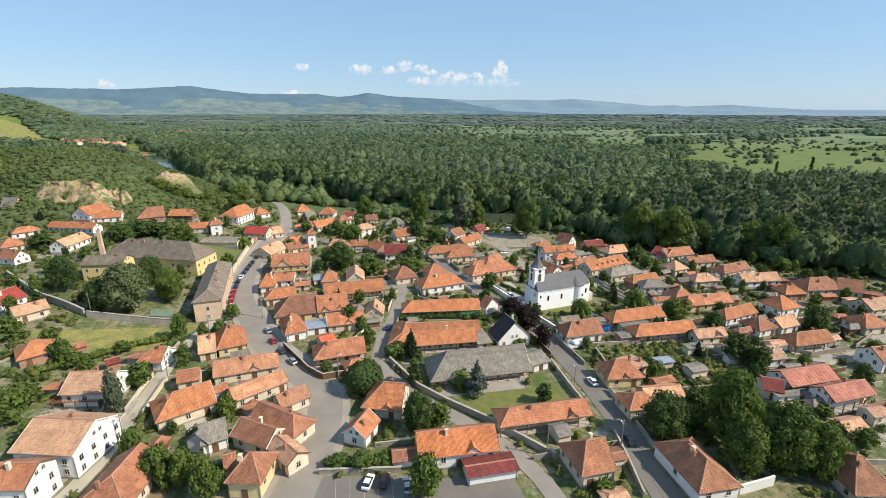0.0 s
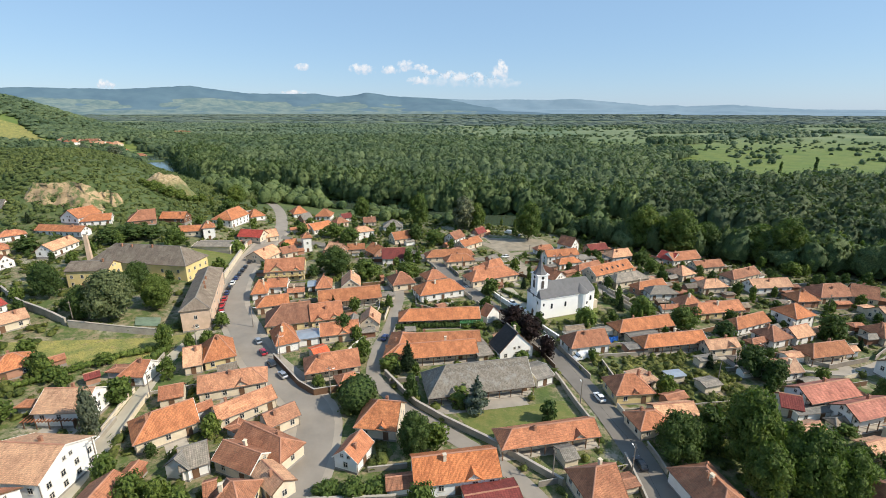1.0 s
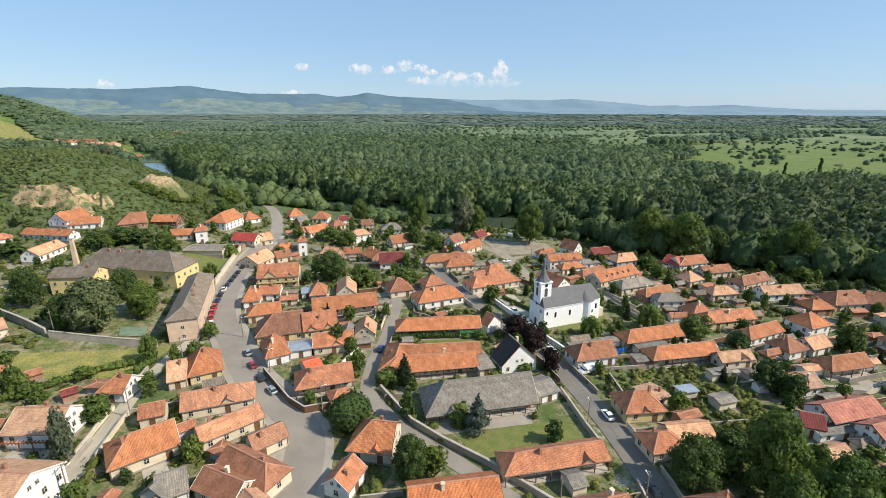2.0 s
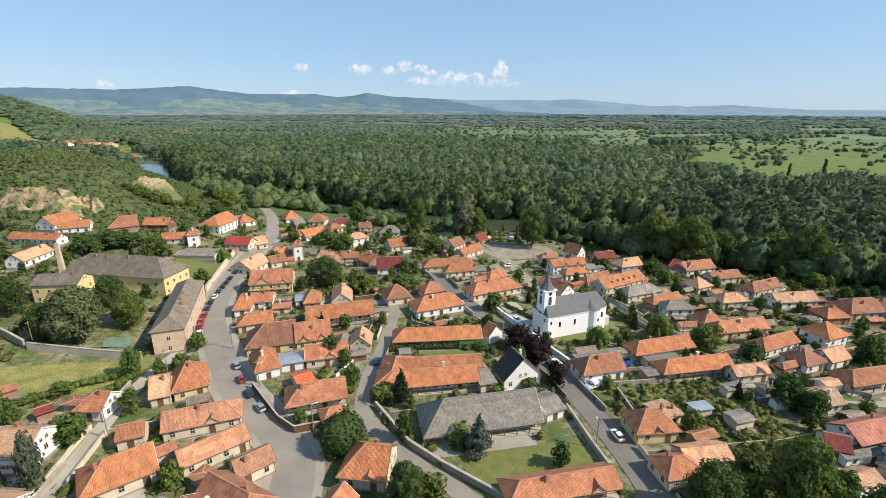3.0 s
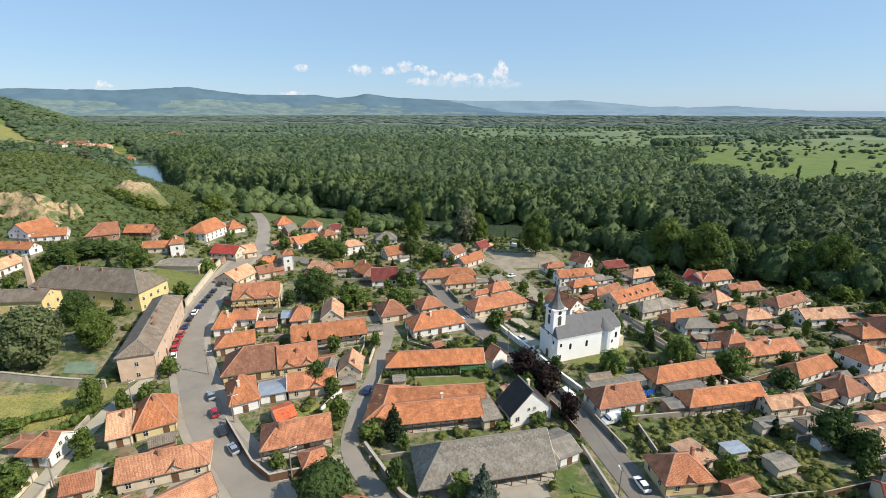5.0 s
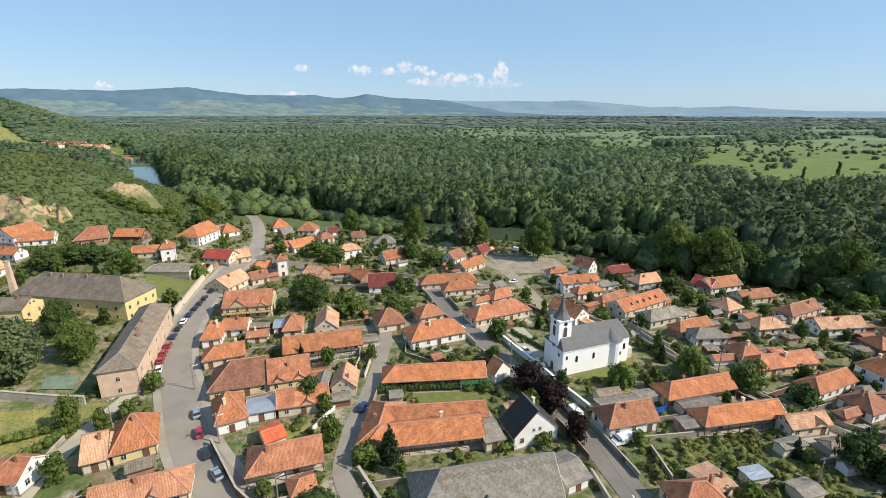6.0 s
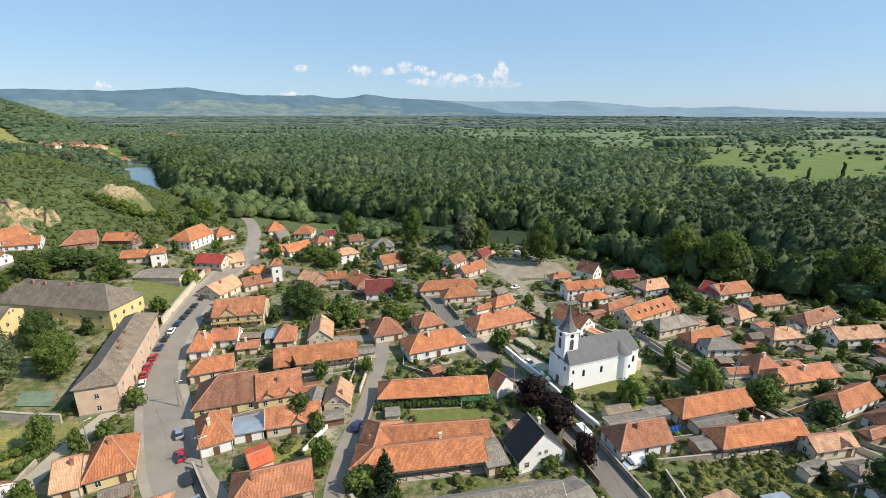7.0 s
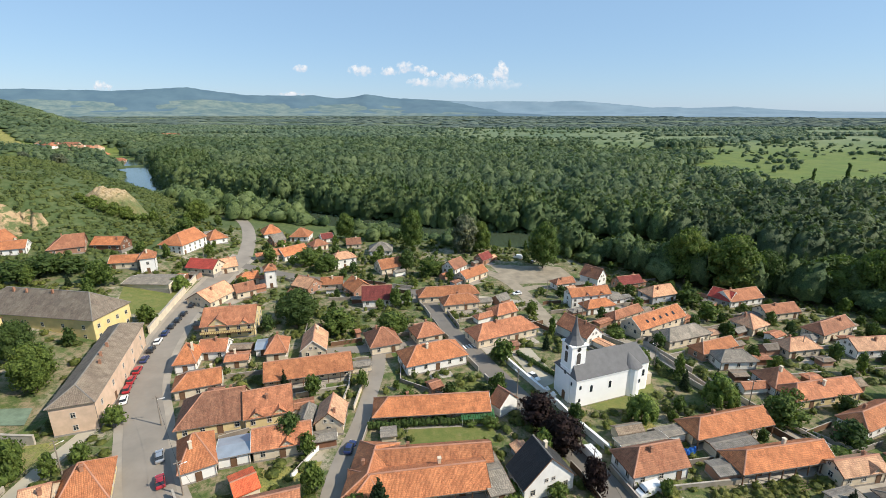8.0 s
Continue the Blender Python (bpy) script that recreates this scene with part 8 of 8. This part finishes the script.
PLAIN = [((5, 94), (31, 109)), ((-24, 58), (14, 76)), ((20, 166), (58, 176)), ((-118, 120), (-84, 140)), ((20, 255), (66, 290)), ((-122, 204), (-97, 234)), ((-6, 143.5), (13, 150)), ((-109, 144.5), (-92, 160.5))]
town = lambda x, y: (y > 58) & (y < 330 - 0.35 * np.clip(x, -40, 200)) & (np.abs(x) < 0.97 * y + 12) & (x > -235) & (x < 190) & (river_distance(x, y) > 26) & (ground_z(x, y) < 16)
_rng = np.random.default_rng(5)
tuft = lambda x, y: np.array([noise.noise(Vector((a * 0.09, b * 0.09, 2.0))) for a, b in zip(x, y)]) + _rng.normal(size=x.shape) * 0.28
p = scatter(_rng, -235, 190, 58, 330, 2.9, lambda x, y: town(x, y) & clear_of(x, y))
p = p[tuft(p[:, 0], p[:, 1]) > -0.02]
wood("garden_shrubs", p, _rng.uniform(0.5, 2.3, len(p)), _rng.uniform(1.6, 3.6, len(p)), 31, GARDEN, "garden shrubs, vines and beds between the houses", 1, 18, 0.15, 0.34, 0.3, category="shrubs")
p = scatter(_rng, 44, 82, 104, 135, 1.6, lambda x, y: clear_of(x, y, 0.3) & ((y > 119) | (x > 58)) & (_rng.uniform(size=x.shape) > 0.4))
wood("garden_shrubs", p, _rng.uniform(0.3, 1.0, len(p)) ** 2 * 2.2, _rng.uniform(1.2, 3.2, len(p)), 35, WEED_LEAF, "overgrown garden of tall weeds, vines and shrubs", 1, 40, 0.11, 0.34, 0.3, category="shrubs")
for x, y, h in ((-268, 358, 8.0), (-250, 362, 9.0), (-243, 356, 8.0)):
    tree("silver", x, y, h, h * 0.6)
p = scatter(_rng, -235, 190, 58, 330, 10.0, lambda x, y: town(x, y) & clear_of(x, y, 1.6, 1.2))
for k, (x, y) in enumerate(p):
    if _rng.uniform() < 0.62 and not (44 < x < 82 and 104 < y < 135):
        h = float(_rng.uniform(3.0, 7.5))
        tree(("broad", "dark", "dark", "bush", "broad", "dark", "fir")[k % 7] if h < 6.5 else "broad", float(x), float(y), h, h * float(_rng.uniform(0.36, 0.5)) * (0.5 if k % 7 == 6 else 1))

p = scatter(_rng, 50, 190, 62, 250, 8.0, lambda x, y: town(x, y) & clear_of(x, y, 1.2, 1.0))
for k, (x, y) in enumerate(p):
    if _rng.uniform() < 0.40 and not (44 < x < 82 and 104 < y < 135):
        h = float(_rng.uniform(3.0, 6.5))
        tree(("dark", "broad", "dark", "dark")[k % 4], float(x), float(y), h, h * float(_rng.uniform(0.38, 0.52)))
